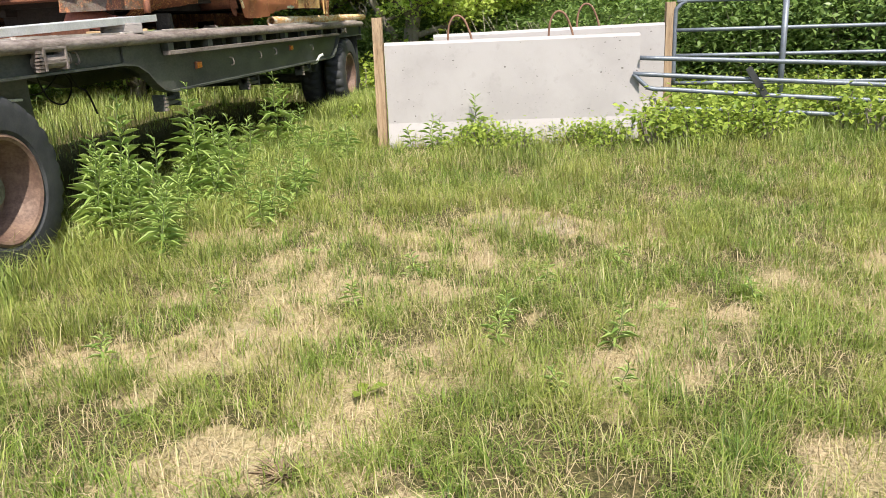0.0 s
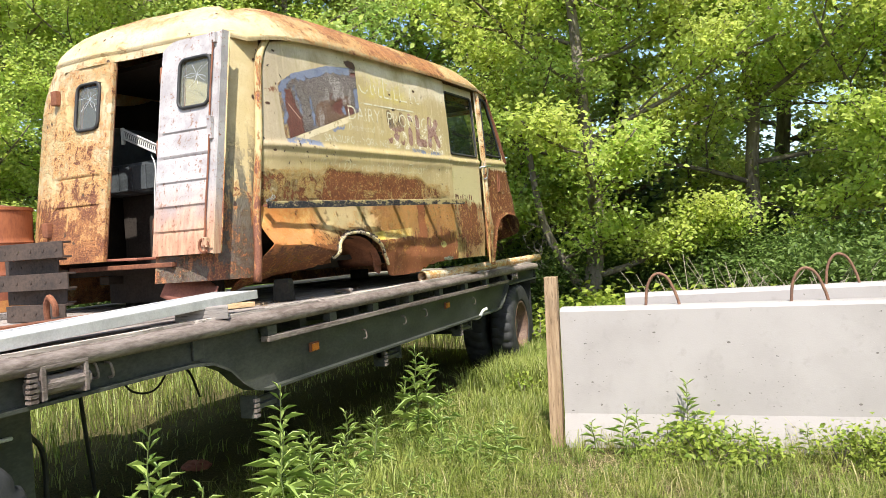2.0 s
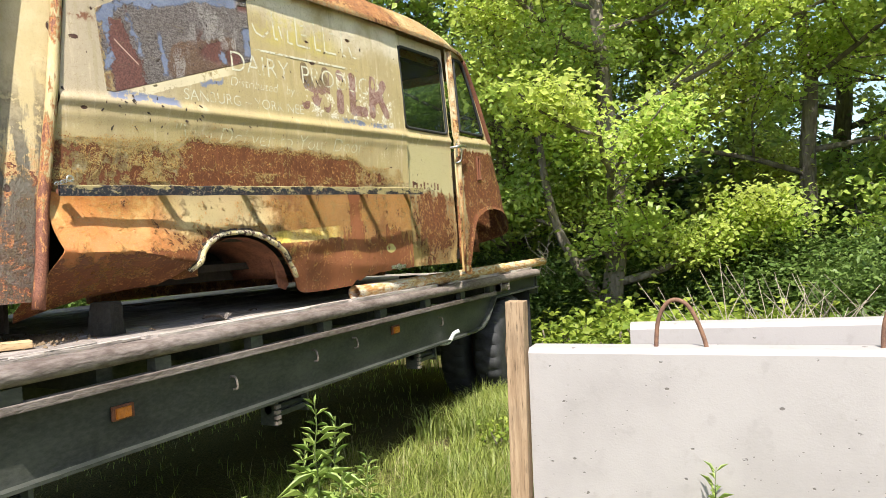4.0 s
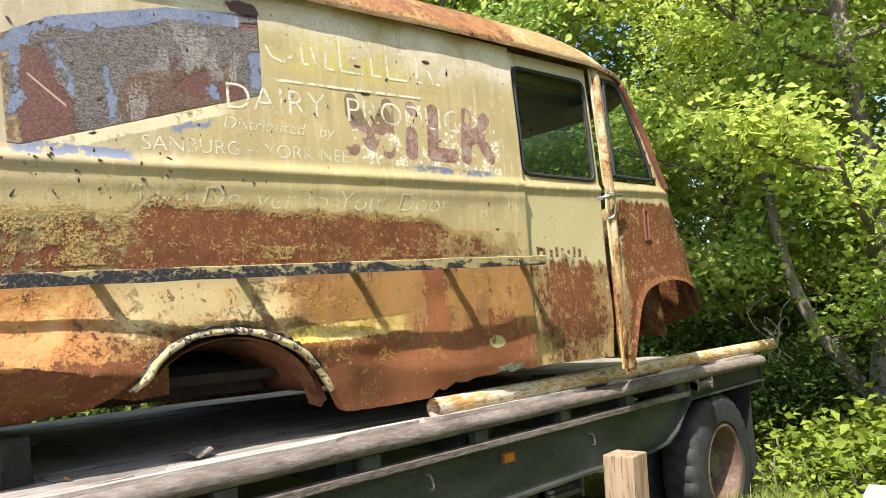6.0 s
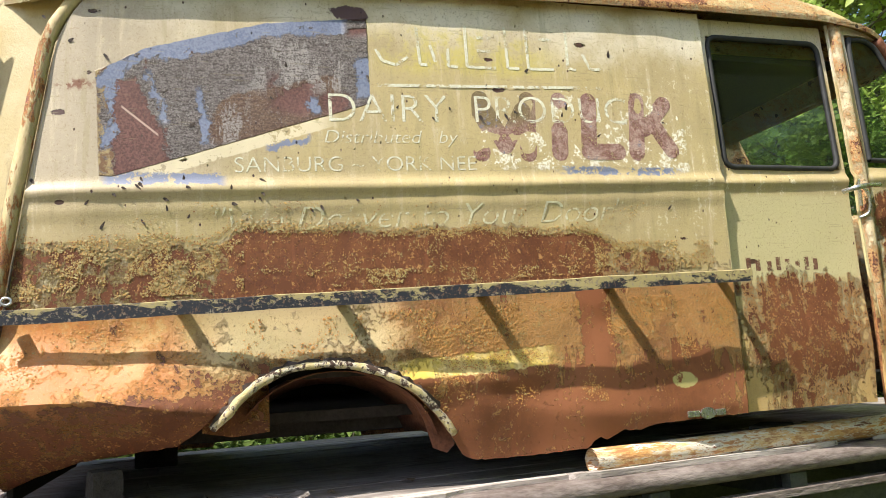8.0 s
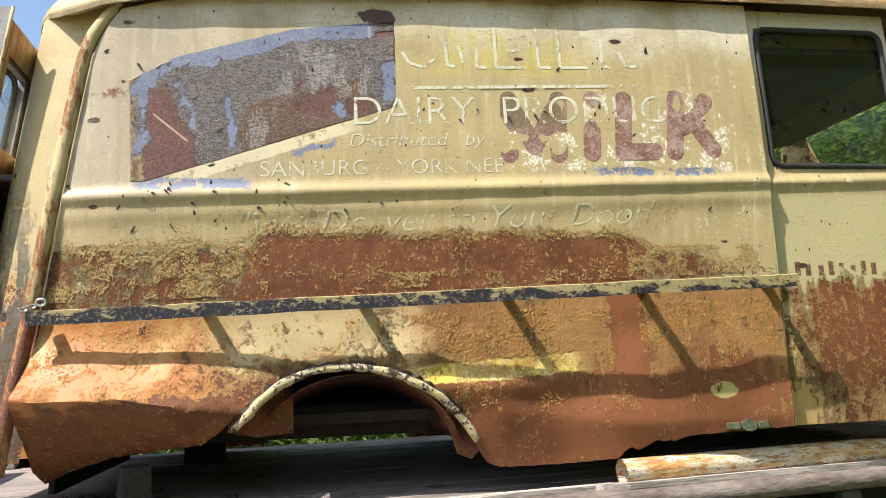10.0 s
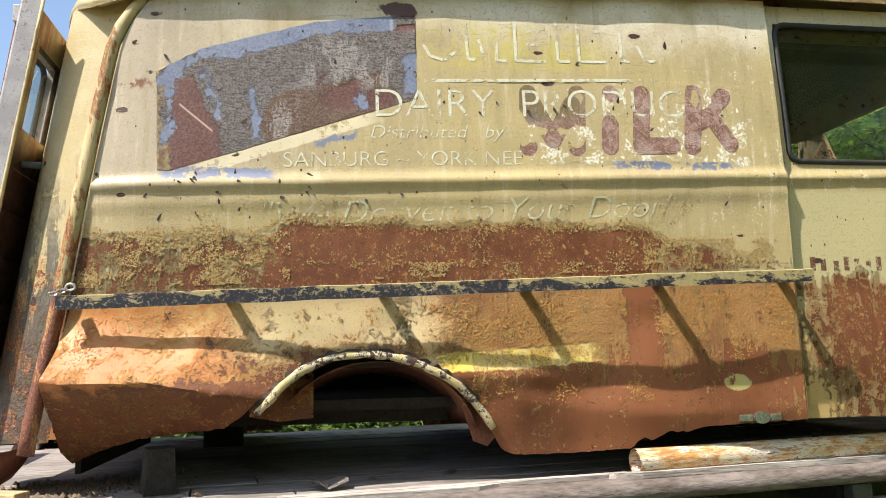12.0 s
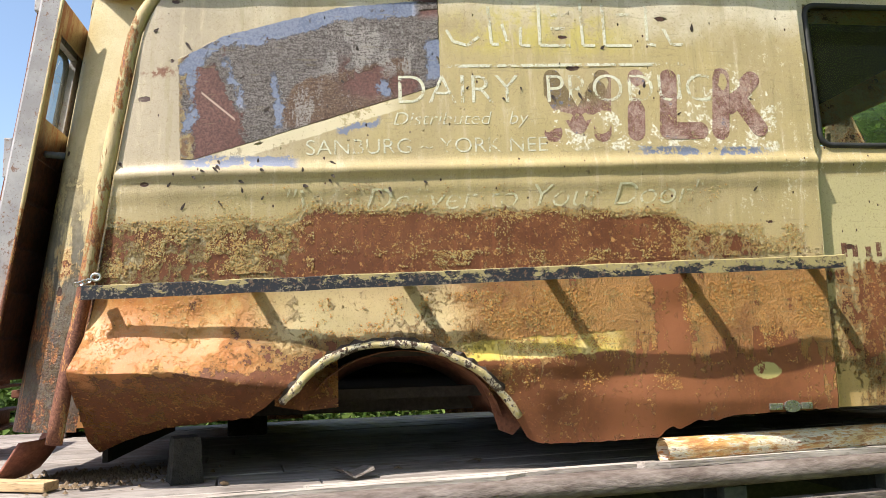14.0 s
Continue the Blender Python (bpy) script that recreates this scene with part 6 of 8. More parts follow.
def stroke(pts, r, mat, name, out=0.004, label=""):
    """A flat round-ended painted stroke through (u, z) points."""
    verts, tris = [], []
    for (a, b), (c, d) in zip(pts, pts[1:]):
        ang = math.atan2(d - b, c - a)
        ring = []
        for k in range(9):
            t = ang + math.pi / 2 + math.pi * k / 8
            ring.append((a + r * math.cos(t), b + r * math.sin(t)))
        for k in range(9):
            t = ang - math.pi / 2 + math.pi * k / 8
            ring.append((c + r * math.cos(t), d + r * math.sin(t)))
        base = len(verts)
        mid = ((a + c) / 2, (b + d) / 2)
        for q in [mid] + ring:
            verts.append(side_point(q[0], q[1], panel_off(*q) + out))
        n = len(ring)
        tris += [(base, base + 1 + k, base + 1 + (k + 1) % n) for k in range(n)]
    finish(name, triangles(name, [tuple(p) for p in verts], tris), mat, VAN, label)


def flat_bar(u0, z0, u1, z1, thick, mat):
    """A painted straight bar between two (u, z) points."""
    d = Vector((u1 - u0, z1 - z0)).normalized() * thick / 2
    q = [(u0 - d.y, z0 + d.x), (u1 - d.y, z1 + d.x), (u1 + d.y, z1 - d.x), (u0 + d.y, z0 - d.x)]
    finish("painted_bar", triangles("painted_bar", [tuple(side_point(a, b, panel_off(a, b) + 0.0011)) for a, b in q], [(0, 1, 2), (0, 2, 3)]), mat, VAN)


def crust_material():
    """Lifted crumbs of paint, each its own ochre, orange or olive."""
    g = Graph("lifted_paint_crumbs")
    x, u, z = g.xyz()
    r = g.island()
    c = g.mix(r.smooth(0.0, 0.6), (0.24, 0.10, 0.035), (0.50, 0.30, 0.09))
    c = g.mix((r * 5.7)._m("FRACT").smooth(0.4, 0.7), c, (0.43, 0.345, 0.15))
    c = g.mix((u * 0.027 + 1.95 - z).smooth(0.0, 0.01) * (r * 9.1)._m("FRACT").smooth(0.3, 0.5), c, (0.60, 0.28, 0.075))
    return g.done(c, 0.6, 0, 0.35)


def build_crust():
    """Thousands of small lifted crumbs along the edges of the rust, as they curl off the sheet."""
    rng = np.random.default_rng(77)

    def zone(n, u0, u1, z0, z1, size, cut):
        n = int(n * 1.7)
        u, z = rng.uniform(u0, u1, n), rng.uniform(z0, z1, n)
        f = wave(u, z, size, 2.3) * 0.6 + wave(u, z, size * 0.35, 6.1) * 0.4
        keep = f + rng.normal(0, 0.07, n) > cut + 0.015
        return u[keep], z[keep]

    us, zs = [], []
    for n, u0, u1, z0, z1, size, cut in ((13000, 0.06, 0.80, 2.01, 2.20, 0.07, 0.50), (5000, 1.0, 2.2, 2.03, 2.09, 0.07, 0.60), (4500, 0.8, 2.1, 2.08, 2.24, 0.08, 0.66),
                                         (9000, 1.25, 2.02, 1.72, 1.98, 0.08, 0.50), (9000, 2.13, 2.68, 1.66, 2.02, 0.08, 0.50), (2500, 0.10, 0.75, 1.72, 1.92, 0.09, 0.60),
                                         (3000, 1.40, 2.1, 1.58, 1.72, 0.09, 0.62), (4500, 2.1, 2.65, 2.04, 2.18, 0.07, 0.52), (2600, 0.75, 1.2, 1.78, 1.94, 0.05, 0.62), (2500, 0.1, 2.5, 2.24, 2.33, 0.08, 0.64)):
        a, b = zone(n, u0, u1, z0, z1, size, cut)
        us.append(a)
        zs.append(b)
    n = 7500
    a = rng.uniform(0.06, 2.35, n)
    edge = 2.185 + 0.042 * ramp(a, 0.66, 0.82) - 0.075 * ramp(a, 2.06, 2.28)
    us.append(a)
    zs.append(edge + 0.004 + rng.normal(0, 0.011, n) + (wave(a, a * 0, 0.11, 1.1) - 0.5) * 0.05)
    u, z = np.concatenate(us), np.concatenate(zs)
    keep = (z > 2.0 + 0.027 * u) | (z < 1.905 + 0.027 * u)
    u, z = u[keep], z[keep]
    n = len(u)
    base = np.array([tuple(side_point(a, b, panel_off(a, b) + 0.0012)) for a, b in zip(u, z)])
    ang, size = rng.uniform(0, 6.28, n), 0.0009 + 0.0030 * rng.random(n) ** 3
    tilt = rng.uniform(-0.2, 0.7, n)
    ring = []
    for k in range(4):
        t = ang + k * math.pi / 2 + rng.uniform(-0.4, 0.4, n)
        r = size * rng.uniform(0.6, 1.3, n)
        ring.append(base + np.stack([np.maximum(0, -np.sin(t)) * r * tilt + 0.0005, np.cos(t) * r, np.sin(t) * r], -1))
    top = base + np.stack([0.0008 + size * 0.38, 0 * size, 0 * size], -1)
    v = np.stack(ring + [top], 1).reshape(-1, 3)
    b = np.arange(n)[:, None] * 5
    t = np.concatenate([b + np.array([[k, (k + 1) % 4, 4]]) for k in range(4)])
    ob = finish("paint_crust", triangles("paint_crust", v, t), crust_material(), VAN, "lifted ochre and orange paint crumbs at the rust's edge")
    tagged(ob, kind="stuff")
    # curled dark slivers of peeled paint
    rr = random.Random(91)
    shapes = []
    for k in range(5):
        l, w = rr.uniform(0.016, 0.034), rr.uniform(0.005, 0.010)
        bm = bmesh.new()
        left, right = [], []
        for i in range(5):
            f = i / 4
            half = w / 2 * (0.35 + math.sin(math.pi * min(f + 0.12, 1.0)))
            left.append(bm.verts.new((0.001 + 0.004 * f * f, l * (f - 0.5), half)))
            right.append(bm.verts.new((0.001 + 0.003 * f * f, l * (f - 0.5) + rr.uniform(-0.002, 0.002), -half)))
        for i in range(4):
            bm.faces.new((left[i], left[i + 1], right[i + 1], right[i]))
        mesh = bpy.data.meshes.new("peeled_sliver")
        bm.to_mesh(mesh)
        bm.free()
        mesh.materials.append(MAT_CHANNEL)
        shapes.append(mesh)
    for k in range(44):
        if k < 14:
            a = rr.uniform(0.14, 0.95)
            b = belt_z(a) + rr.uniform(-0.07, 0.05)
        elif k < 30:
            a, b = rr.uniform(0.14, 1.2), rr.choice((rr.uniform(2.22, 2.34), rr.uniform(2.45, 3.02)))
        else:
            a, b = rr.uniform(1.2, 2.65), rr.uniform(2.25, 3.05)
        ob = new("peeled_sliver", shapes[k % 5])
        ob.parent = VAN
        ob.matrix_local = Matrix.Translation(side_point(a, b, panel_off(a, b) + 0.0008)) @ Matrix.Rotation(rr.choice((0.9, -0.6, -0.9, 1.4)) + rr.uniform(-0.4, 0.4), 4, "X") @ Matrix.Scale(rr.uniform(0.6, 1.15), 4)


build_crust()

# big rounded word over the old lettering
LET = [("M", [(1.676, 2.523), (1.684, 2.74)]), ("M", [(1.70, 2.70), (1.772, 2.555)]), ("M", [(1.772, 2.555), (1.855, 2.70)]), ("M", [(1.864, 2.525), (1.878, 2.744)]),
       ("I", [(1.996, 2.531), (2.012, 2.748)]), ("L", [(2.140, 2.751), (2.121, 2.537), (2.248, 2.541)]),
       ("K", [(2.331, 2.538), (2.353, 2.76)]), ("K", [(2.375, 2.640), (2.475, 2.749)]), ("K", [(2.415, 2.67), (2.489, 2.552)])]
for i_let, (nm, line) in enumerate(LET):
    stroke(line, 0.034, MAT_MILK, "letter_stroke", 0.0004 + 0.00006 * i_let, "stippled maroon painted letter stroke")
sign_text("DAIRY  PRODUC", 1.105, 2.629, 1.20, 0.108, MAT_LETTER, "worn white capital lettering")
sign_text("Distributed   by", 1.085, 2.530, 0.50, 0.064, MAT_LETTER, "worn pale italic lettering", 0.25)
sign_text("SANBURG ~ YORK NEE", 0.775, 2.432, 0.875, 0.055, MAT_LETTER, "worn pale capital lettering")
sign_text("\"We Deliver to Your Door\"", 0.708, 2.222, 1.54, 0.085, MAT_FAINT, "faint italic lettering above the rust", 0.3)
# business name: plain strokes only
for a, b, c, d in ((1.289, 2.922, 1.313, 2.876), (1.313, 2.876, 1.366, 2.862), (1.366, 2.862, 1.411, 2.898), (1.449, 3.021, 1.458, 2.869), (1.458, 2.869, 1.486, 2.870), (1.501, 2.952, 1.519, 2.883), (1.571, 2.943, 1.569, 2.868), (1.569, 2.868, 1.607, 2.867),
                   (1.645, 3.041, 1.644, 2.870), (1.644, 2.870, 1.763, 2.872), (1.692, 2.995, 1.749, 2.997), (1.689, 2.940, 1.745, 2.942), (1.809, 3.047, 1.813, 2.876), (1.813, 2.876, 1.860, 2.875), (1.896, 3.051, 1.899, 2.876), (1.899, 2.876, 2.007, 2.879),
                   (1.951, 3.005, 2.006, 3.007), (2.071, 3.046, 2.068, 2.888), (2.068, 2.888, 2.102, 2.882), (2.137, 2.951, 2.166, 2.887), (2.166, 2.887, 2.213, 2.888), (1.274, 2.777, 2.217, 2.809)):
    flat_bar(a, b, c, d, 0.012, MAT_LETTER)


# ---- load on the trailer ----
def build_drum():
    d = thing("steel_drum", pose(-5.22, 5.78, DECK + 0.045), "rust-orange steel drum standing among scrap on the deck", "drum")
    bm = bmesh.new()
    r, prof = 0.285, []
    for h in np.linspace(0.03, 0.69, 34):
        prof.append((r + 0.010 * max(bump1(h, 0.25, 0.012), bump1(h, 0.47, 0.012)), h))
    lathe(bm, [(r + 0.006, 0.0), (r + 0.008, 0.02)] + prof + [(r + 0.008, 0.695), (r + 0.008, 0.715), (r - 0.006, 0.715), (r - 0.008, 0.69), (0.02, 0.69)], Matrix(), 48)
    part("drum_wall", bm, MAT_DRUM, d, "", True, 40)
    bm = bmesh.new()
    lathe(bm, [(r + 0.0125, 0.002), (r + 0.0125, 0.08)], Matrix(), 48)
    part("foot_band", bm, MAT_DRUMOCHRE, d, "yellowed band round the foot", True)
    bm = bmesh.new()
    lathe(bm, [(0.001, 0.745), (0.12, 0.74), (0.21, 0.725), (0.26, 0.70), (0.265, 0.692)], Matrix(), 32)
    part("drum_lid", bm, MAT_RUST, d, "domed rusty lid", True)
    curve = bpy.data.curves.new("drum_words", "FONT")
    curve.body, curve.size = "INC", 0.1
    tmp = bpy.data.objects.new("drum_words", curve)
    scene.collection.objects.link(tmp)
    bpy.context.view_layer.update()
    mesh = bpy.data.meshes.new_from_object(tmp.evaluated_get(bpy.context.evaluated_depsgraph_get()))
    bpy.data.objects.remove(tmp)
    for vert in mesh.vertices:
        a = radians(-72) + vert.co.x / r
        vert.co = Vector(((r + 0.003) * math.cos(a), (r + 0.003) * math.sin(a), 0.575 + vert.co.y))
    mesh.materials.clear()
    finish("lettering", mesh, MAT_FAINT, d, "faded stencilled capitals")


build_drum()
for k, (x, y, w, l) in enumerate(((-5.22, 5.62, 0.62, 0.09), (-5.22, 5.92, 0.62, 0.09))):
    ob = part("timber_bearer", boxed(x - w / 2, x + w / 2, y - l / 2, y + l / 2, DECK - 0.002, DECK + 0.044, bevel=0.006), MAT_TIMBER)
    tagged(ob, "grey timber bearer under the steel drum", "timber", "drum bearers")


def steel_channel(at, length, height, label):
    bm = bmesh.new()
    h, w, t = height, 0.07, 0.012
    box(bm, -length / 2, length / 2, -w / 2, -w / 2 + t, 0, h, 0.002)
    box(bm, -length / 2, length / 2, -w / 2 + t, w / 2, h - t, h, 0.002)
    box(bm, -length / 2, length / 2, -w / 2 + t, w / 2, 0, t, 0.002)
    for k in range(5):
        x = -length / 2 + length * (k + 0.5) / 5
        tube(bm, [(x, -w / 2 - 0.004, h / 2), (x, -w / 2 + 0.002, h / 2)], 0.011, 8)
    ob = part("steel_channel", bm, MAT_CHANNEL)
    ob.matrix_world = at
    return tagged(ob, label, "steel channel", "scrap channels")


for k, (z, h, dx, turn) in enumerate(((DECK, 0.10, 0.05, 2), (DECK + 0.10, 0.09, -0.02, -3), (DECK + 0.19, 0.10, 0.03, 1), (DECK + 0.29, 0.09, -0.05, -2), (DECK + 0.38, 0.10, 0.04, 0))):
    steel_channel(pose(-4.38 + dx, 5.42 + (0.05 if k % 2 else -0.03), z, 0, 0, turn), 0.46 + 0.06 * (k % 3), h, "dark steel channel stacked on the trailer deck")
ob = part("scrap_hook", tubed(arc([(-4.17, 5.30, DECK), (-4.15, 5.28, 1.42), (-4.10, 5.26, 1.47), (-4.06, 5.26, 1.42), (-4.07, 5.27, 1.36)], 5), 0.018, 8), MAT_RUST)
tagged(ob, "rusty bent iron hook lying on the deck", "hook")
for k, (x, w, z, yaw) in enumerate(((-3.40, 0.09, 0.055, 2.0), (-3.53, 0.09, 0.06, 1.0))):
    bm = bmesh.new()
    box(bm, -w / 2, w / 2, -1.45, 1.45, 0, z, 0.01)
    ob = part("rusty_beam", bm, MAT_RUST)
    ob.matrix_world = pose(x, 4.1, DECK, 0, 0, yaw)
    tagged(ob, "long rusty steel beam lying along the deck", "beam", "deck beams")


def build_ramp():
    r = thing("loading_plank", pose(-3.03, 4.15, DECK + 0.048, 2.1, 0, -1.0), "long white-grey ribbed aluminium plank propped on a wood block", "ramp")
    w, l = 0.135, 1.4
    part("plank_body", boxed(-w, w, -l, l, -0.02, 0.016, bevel=0.004), MAT_ALU, r)
    for s in (-1, 1):
        part("plank_edge", boxed(s * w - 0.012, s * w + 0.012, -l, l, -0.024, 0.024, bevel=0.003), MAT_ALU, r)
    bm = bmesh.new()
    for k in range(70):
        y = -l + 0.03 + k * 0.04
        box(bm, -w + 0.02, w - 0.02, y, y + 0.012, 0.0162, 0.0215)
    part("tread_rib", bm, MAT_ALU, r, "raised tread ribs")


build_ramp()
bm = bmesh.new()
box(bm, -0.13, 0.13, -0.055, 0.055, 0, 0.068, 0.006)
ob = part("wood_block", bm, MAT_TIMBER)
ob.matrix_world = pose(-2.915, 5.13, DECK, 0, 0, 38)
tagged(ob, "white-weathered wood block under the metal plank", "wood block")

bm = bmesh.new()
tube(bm, [(0, 0, 0), (0, 2.1, 0.006), (0, 4.25, 0.012)], 0.045, 20, False)
rings = [v for v in bm.verts if v.co.y < 0.1]
tube(bm, [(0, 0.001, 0), (0, 2.1, 0.006), (0, 4.25, 0.012)], 0.037, 20, False)
ob = part("steel_pipe", bm, MAT_PIPE, smooth=True)
ob.matrix_world = pose(-2.87, 8.0, DECK + 0.046, 0, 0, 0.2)
tagged(ob, "long peeling yellow and rust steel pipe along the deck edge", "pipe")
w = thing("wire_tangle", pose(-2.87, 12.2, DECK + 0.05), "thin wire tangle round the end of the pipe", "wire")
for k in range(5):
    rr = random.Random(k)
    pts = [(rr.uniform(-0.05, 0.05), 0, rr.uniform(-0.02, 0.05))]
    for j in range(6):
        pts.append((pts[-1][0] + rr.uniform(-0.12, 0.14), pts[-1][1] + rr.uniform(-0.03, 0.12), pts[-1][2] + rr.uniform(-0.16, 0.16)))
    part("wire", tubed(arc(pts, 4), 0.004, 5), MAT_TWIG, w)

bm = bmesh.new()
made = bmesh.ops.create_cube(bm, size=1.0)["verts"]
bmesh.ops.subdivide_edges(bm, edges=bm.edges, cuts=5, use_grid_fill=True)
for vert in bm.verts:
    p = vert.co
    p.x *= 0.115 - 0.02 * p.z
    p.y *= 0.098 - 0.02 * p.z
    p.z = (p.z + 0.5) * 0.152
    n = noise.noise_vector(p * 22)
    vert.co = p + Vector((n.x, n.y, 0)) * 0.007
bmesh.ops.smooth_vert(bm, verts=[q for q in bm.verts if q.co.z > 0.01], factor=0.4, use_axis_x=True, use_axis_y=True, use_axis_z=True)
ob = part("support_block", bm, MAT_STONE, smooth=True, angle=50)
ob.matrix_world = pose(-3.22, 6.37, DECK - 0.003, 0, 0, 12)
tagged(ob, "dark mossy wooden chock under the van's sill", "chock")
for x, y in ((-4.65, 6.6), (-2.98, 9.0), (-4.3, 9.6)):
    bm = boxed(-0.10, 0.10, -0.07, 0.07, 0, 0.098, bevel=0.008)
    ob = part("support_block", bm, MAT_STONE)
    ob.matrix_world = pose(x, y, DECK - 0.003, 0, 0, 20 * x)
    tagged(ob, "dark wooden chock under the van's frame", "chock")
bm = bmesh.new()
box(bm, -0.035, 0.035, -0.32, 0.32, 0, 0.03, 0.004)
ob = part("wood_strip", bm, MAT_NEWWOOD)
ob.matrix_world = pose(-3.34, 5.68, DECK, 0, 0, -28)
tagged(ob, "raw pale wood strip lying on the deck", "wood strip")
# flakes and litter on the deck
for k, (x, y, s) in enumerate(((-3.06, 6.92, 0.075), (-3.2, 7.4, 0.03), (-3.08, 6.5, 0.02), (-3.15, 7.1, 0.018))):
    rr = random.Random(40 + k)
    bm = bmesh.new()
    ring = [bm.verts.new((s * rr.uniform(0.6, 1.1) * math.cos(a), s * 1.4 * rr.uniform(0.5, 1.1) * math.sin(a), rr.uniform(0.002, 0.03) * (s / 0.06))) for a in np.linspace(0, 6.28, 10)[:-1]]
    c = bm.verts.new((0, 0, 0.014))
    for i in range(9):
        bm.faces.new((c, ring[i], ring[(i + 1) % 9]))
    ex = bmesh.ops.solidify(bm, geom=list(bm.faces), thickness=0.003)
    ob = part("paint_flake", bm, MAT_DECK if k == 0 else MAT_LITTER)
    ob.matrix_world = pose(x, y, DECK - 0.001, 0, 0, 40 * k)
    tagged(ob, "curled rusty paint flake fallen on the deck", "flake", "fallen flakes")
# crumbs of soil under the corner
rr = np.random.default_rng(5)
n = 900
px, py = -3.42 + rr.normal(0, 0.10, n), 6.02 + rr.normal(0, 0.16, n)
ss = rr.uniform(0.004, 0.014, n)
base = np.stack([px, py, np.full(n, DECK - 0.002)], -1)
vv = np.stack([base + np.stack([ss * np.cos(a), ss * np.sin(a), 0 * ss], -1) for a in (0.2, 2.3, 4.4)] + [base + np.stack([0 * ss, 0 * ss, ss * 1.1], -1)], 1).reshape(-1, 3)
i4 = np.arange(n)[:, None] * 4
tt = np.concatenate([i4 + np.array([[0, 1, 3]]), i4 + np.array([[1, 2, 3]]), i4 + np.array([[2, 0, 3]])])
ob = finish("soil_crumbs", triangles("soil_crumbs", vv, tt), MAT_LITTER)
tagged(ob, "dark crumbs of soil and leaf litter on the deck", "litter", kind="stuff")


# ---- concrete panels, posts and gates ----
def concrete_panel(at, length, height, hooks, label):
    """A cast panel with a flared foot, chamfered top and two lifting hooks."""
    p = thing("concrete_panel", at, label, "concrete panel", "concrete panels")
    prof = [(-0.015, -0.06), (-0.01, 0.02), (0.045, 0.225), (0.05, height - 0.025), (0.07, height), (0.22, height), (0.24, height - 0.025), (0.245, 0.225), (0.30, 0.02), (0.305, -0.06)]
    bm = bmesh.new()
    n = 12
    rows = [[bm.verts.new((length * k / n, y, z)) for y, z in prof] for k in range(n + 1)]
    for a, b in zip(rows, rows[1:]):
        for k in range(len(prof)):
            bm.faces.new((a[k], a[(k + 1) % len(prof)], b[(k + 1) % len(prof)], b[k]))
    bm.faces.new(rows[0])
    bm.faces.new(rows[-1][::-1])
    part("panel", bm, MAT_CONCRETE, p)
    for x in hooks:
        pts = [(x - 0.12, 0.145, height - 0.05), (x - 0.105, 0.145, height + 0.12), (x - 0.06, 0.145, height + 0.21), (x - 0.005, 0.145, height + 0.225), (x + 0.05, 0.145, height + 0.18), (x + 0.10, 0.145, height + 0.06), (x + 0.125, 0.145, height - 0.05)]
        part("lifting_hook", tubed(arc(pts, 5), 0.0105, 8), MAT_REBAR, p, "rusty bent rebar lifting loop", True)
    return p


concrete_panel(pose(-1.585, 7.44, 0.10, 0, 0.6, 3.9), 2.45, 1.0, (0.735, 1.71), "pale grey cast concrete panel standing in weeds, rebar loops on top")
concrete_panel(pose(-1.17, 8.05, 0.12, 0, 0.0, 8.0), 2.40, 1.02, (1.62,), "pale concrete panel behind the first, with rebar loops")


def wooden_post(x, y, top, lean, label):
    bm = bmesh.new()
    box(bm, -0.047, 0.047, -0.047, 0.047, -0.15, top, 0.004)
    ob = part("wooden_post", bm, MAT_POST)
    ob.matrix_world = pose(x, y, 0.05, 0, lean, 4)
    return tagged(ob, label, "post", "fence posts")


wooden_post(-1.655, 7.49, 1.29, 1.2, "weathered brown square wooden post beside the concrete")
wooden_post(1.24, 8.47, 1.29, 0.5, "brown square wooden post at the panel's end")


def gate(name, pts_list, verticals, label):
    g = thing(name, pose(0, 0, 0), label, "gate", "steel gates")
    for pts, r in pts_list:
        part("gate_rail", tubed(arc(pts, 5), r, 12), MAT_GATE, g, "", True)
    for pts, r in verticals:
        part("gate_upright", tubed(pts, r, 12), MAT_GATE, g, "", True)
    return g


R = 0.022
g1 = gate("tube_gate", [
    ([(0.86, 7.62, 0.845), (2.0, 7.55, 0.77), (4.4, 7.40, 0.62)], R),
    ([(0.80, 7.62, 0.70), (2.0, 7.55, 0.60), (4.4, 7.40, 0.41)], R),
    ([(0.80, 7.62, 0.70), (0.90, 7.61, 0.60), (0.98, 7.60, 0.555), (1.2, 7.6, 0.535), (2.0, 7.55, 0.46), (4.4, 7.40, 0.26)], R),
    ([(1.1, 7.60, 0.36), (2.0, 7.55, 0.31), (4.4, 7.40, 0.12)], R)], [([(4.35, 7.40, 0.08), (4.35, 7.40, 0.66)], R)], "blue-grey tubular steel farm gate, sagging in weeds")
bm = bmesh.new()
box(bm, -0.03, 0.03, -0.006, 0.006, 0, 0.50, 0.003)
br = part("gate_brace", bm, MAT_BLACK, g1, "dark flat brace bar")
br.matrix_local = pose(2.10, 7.515, 0.30, 0, -33, 0)
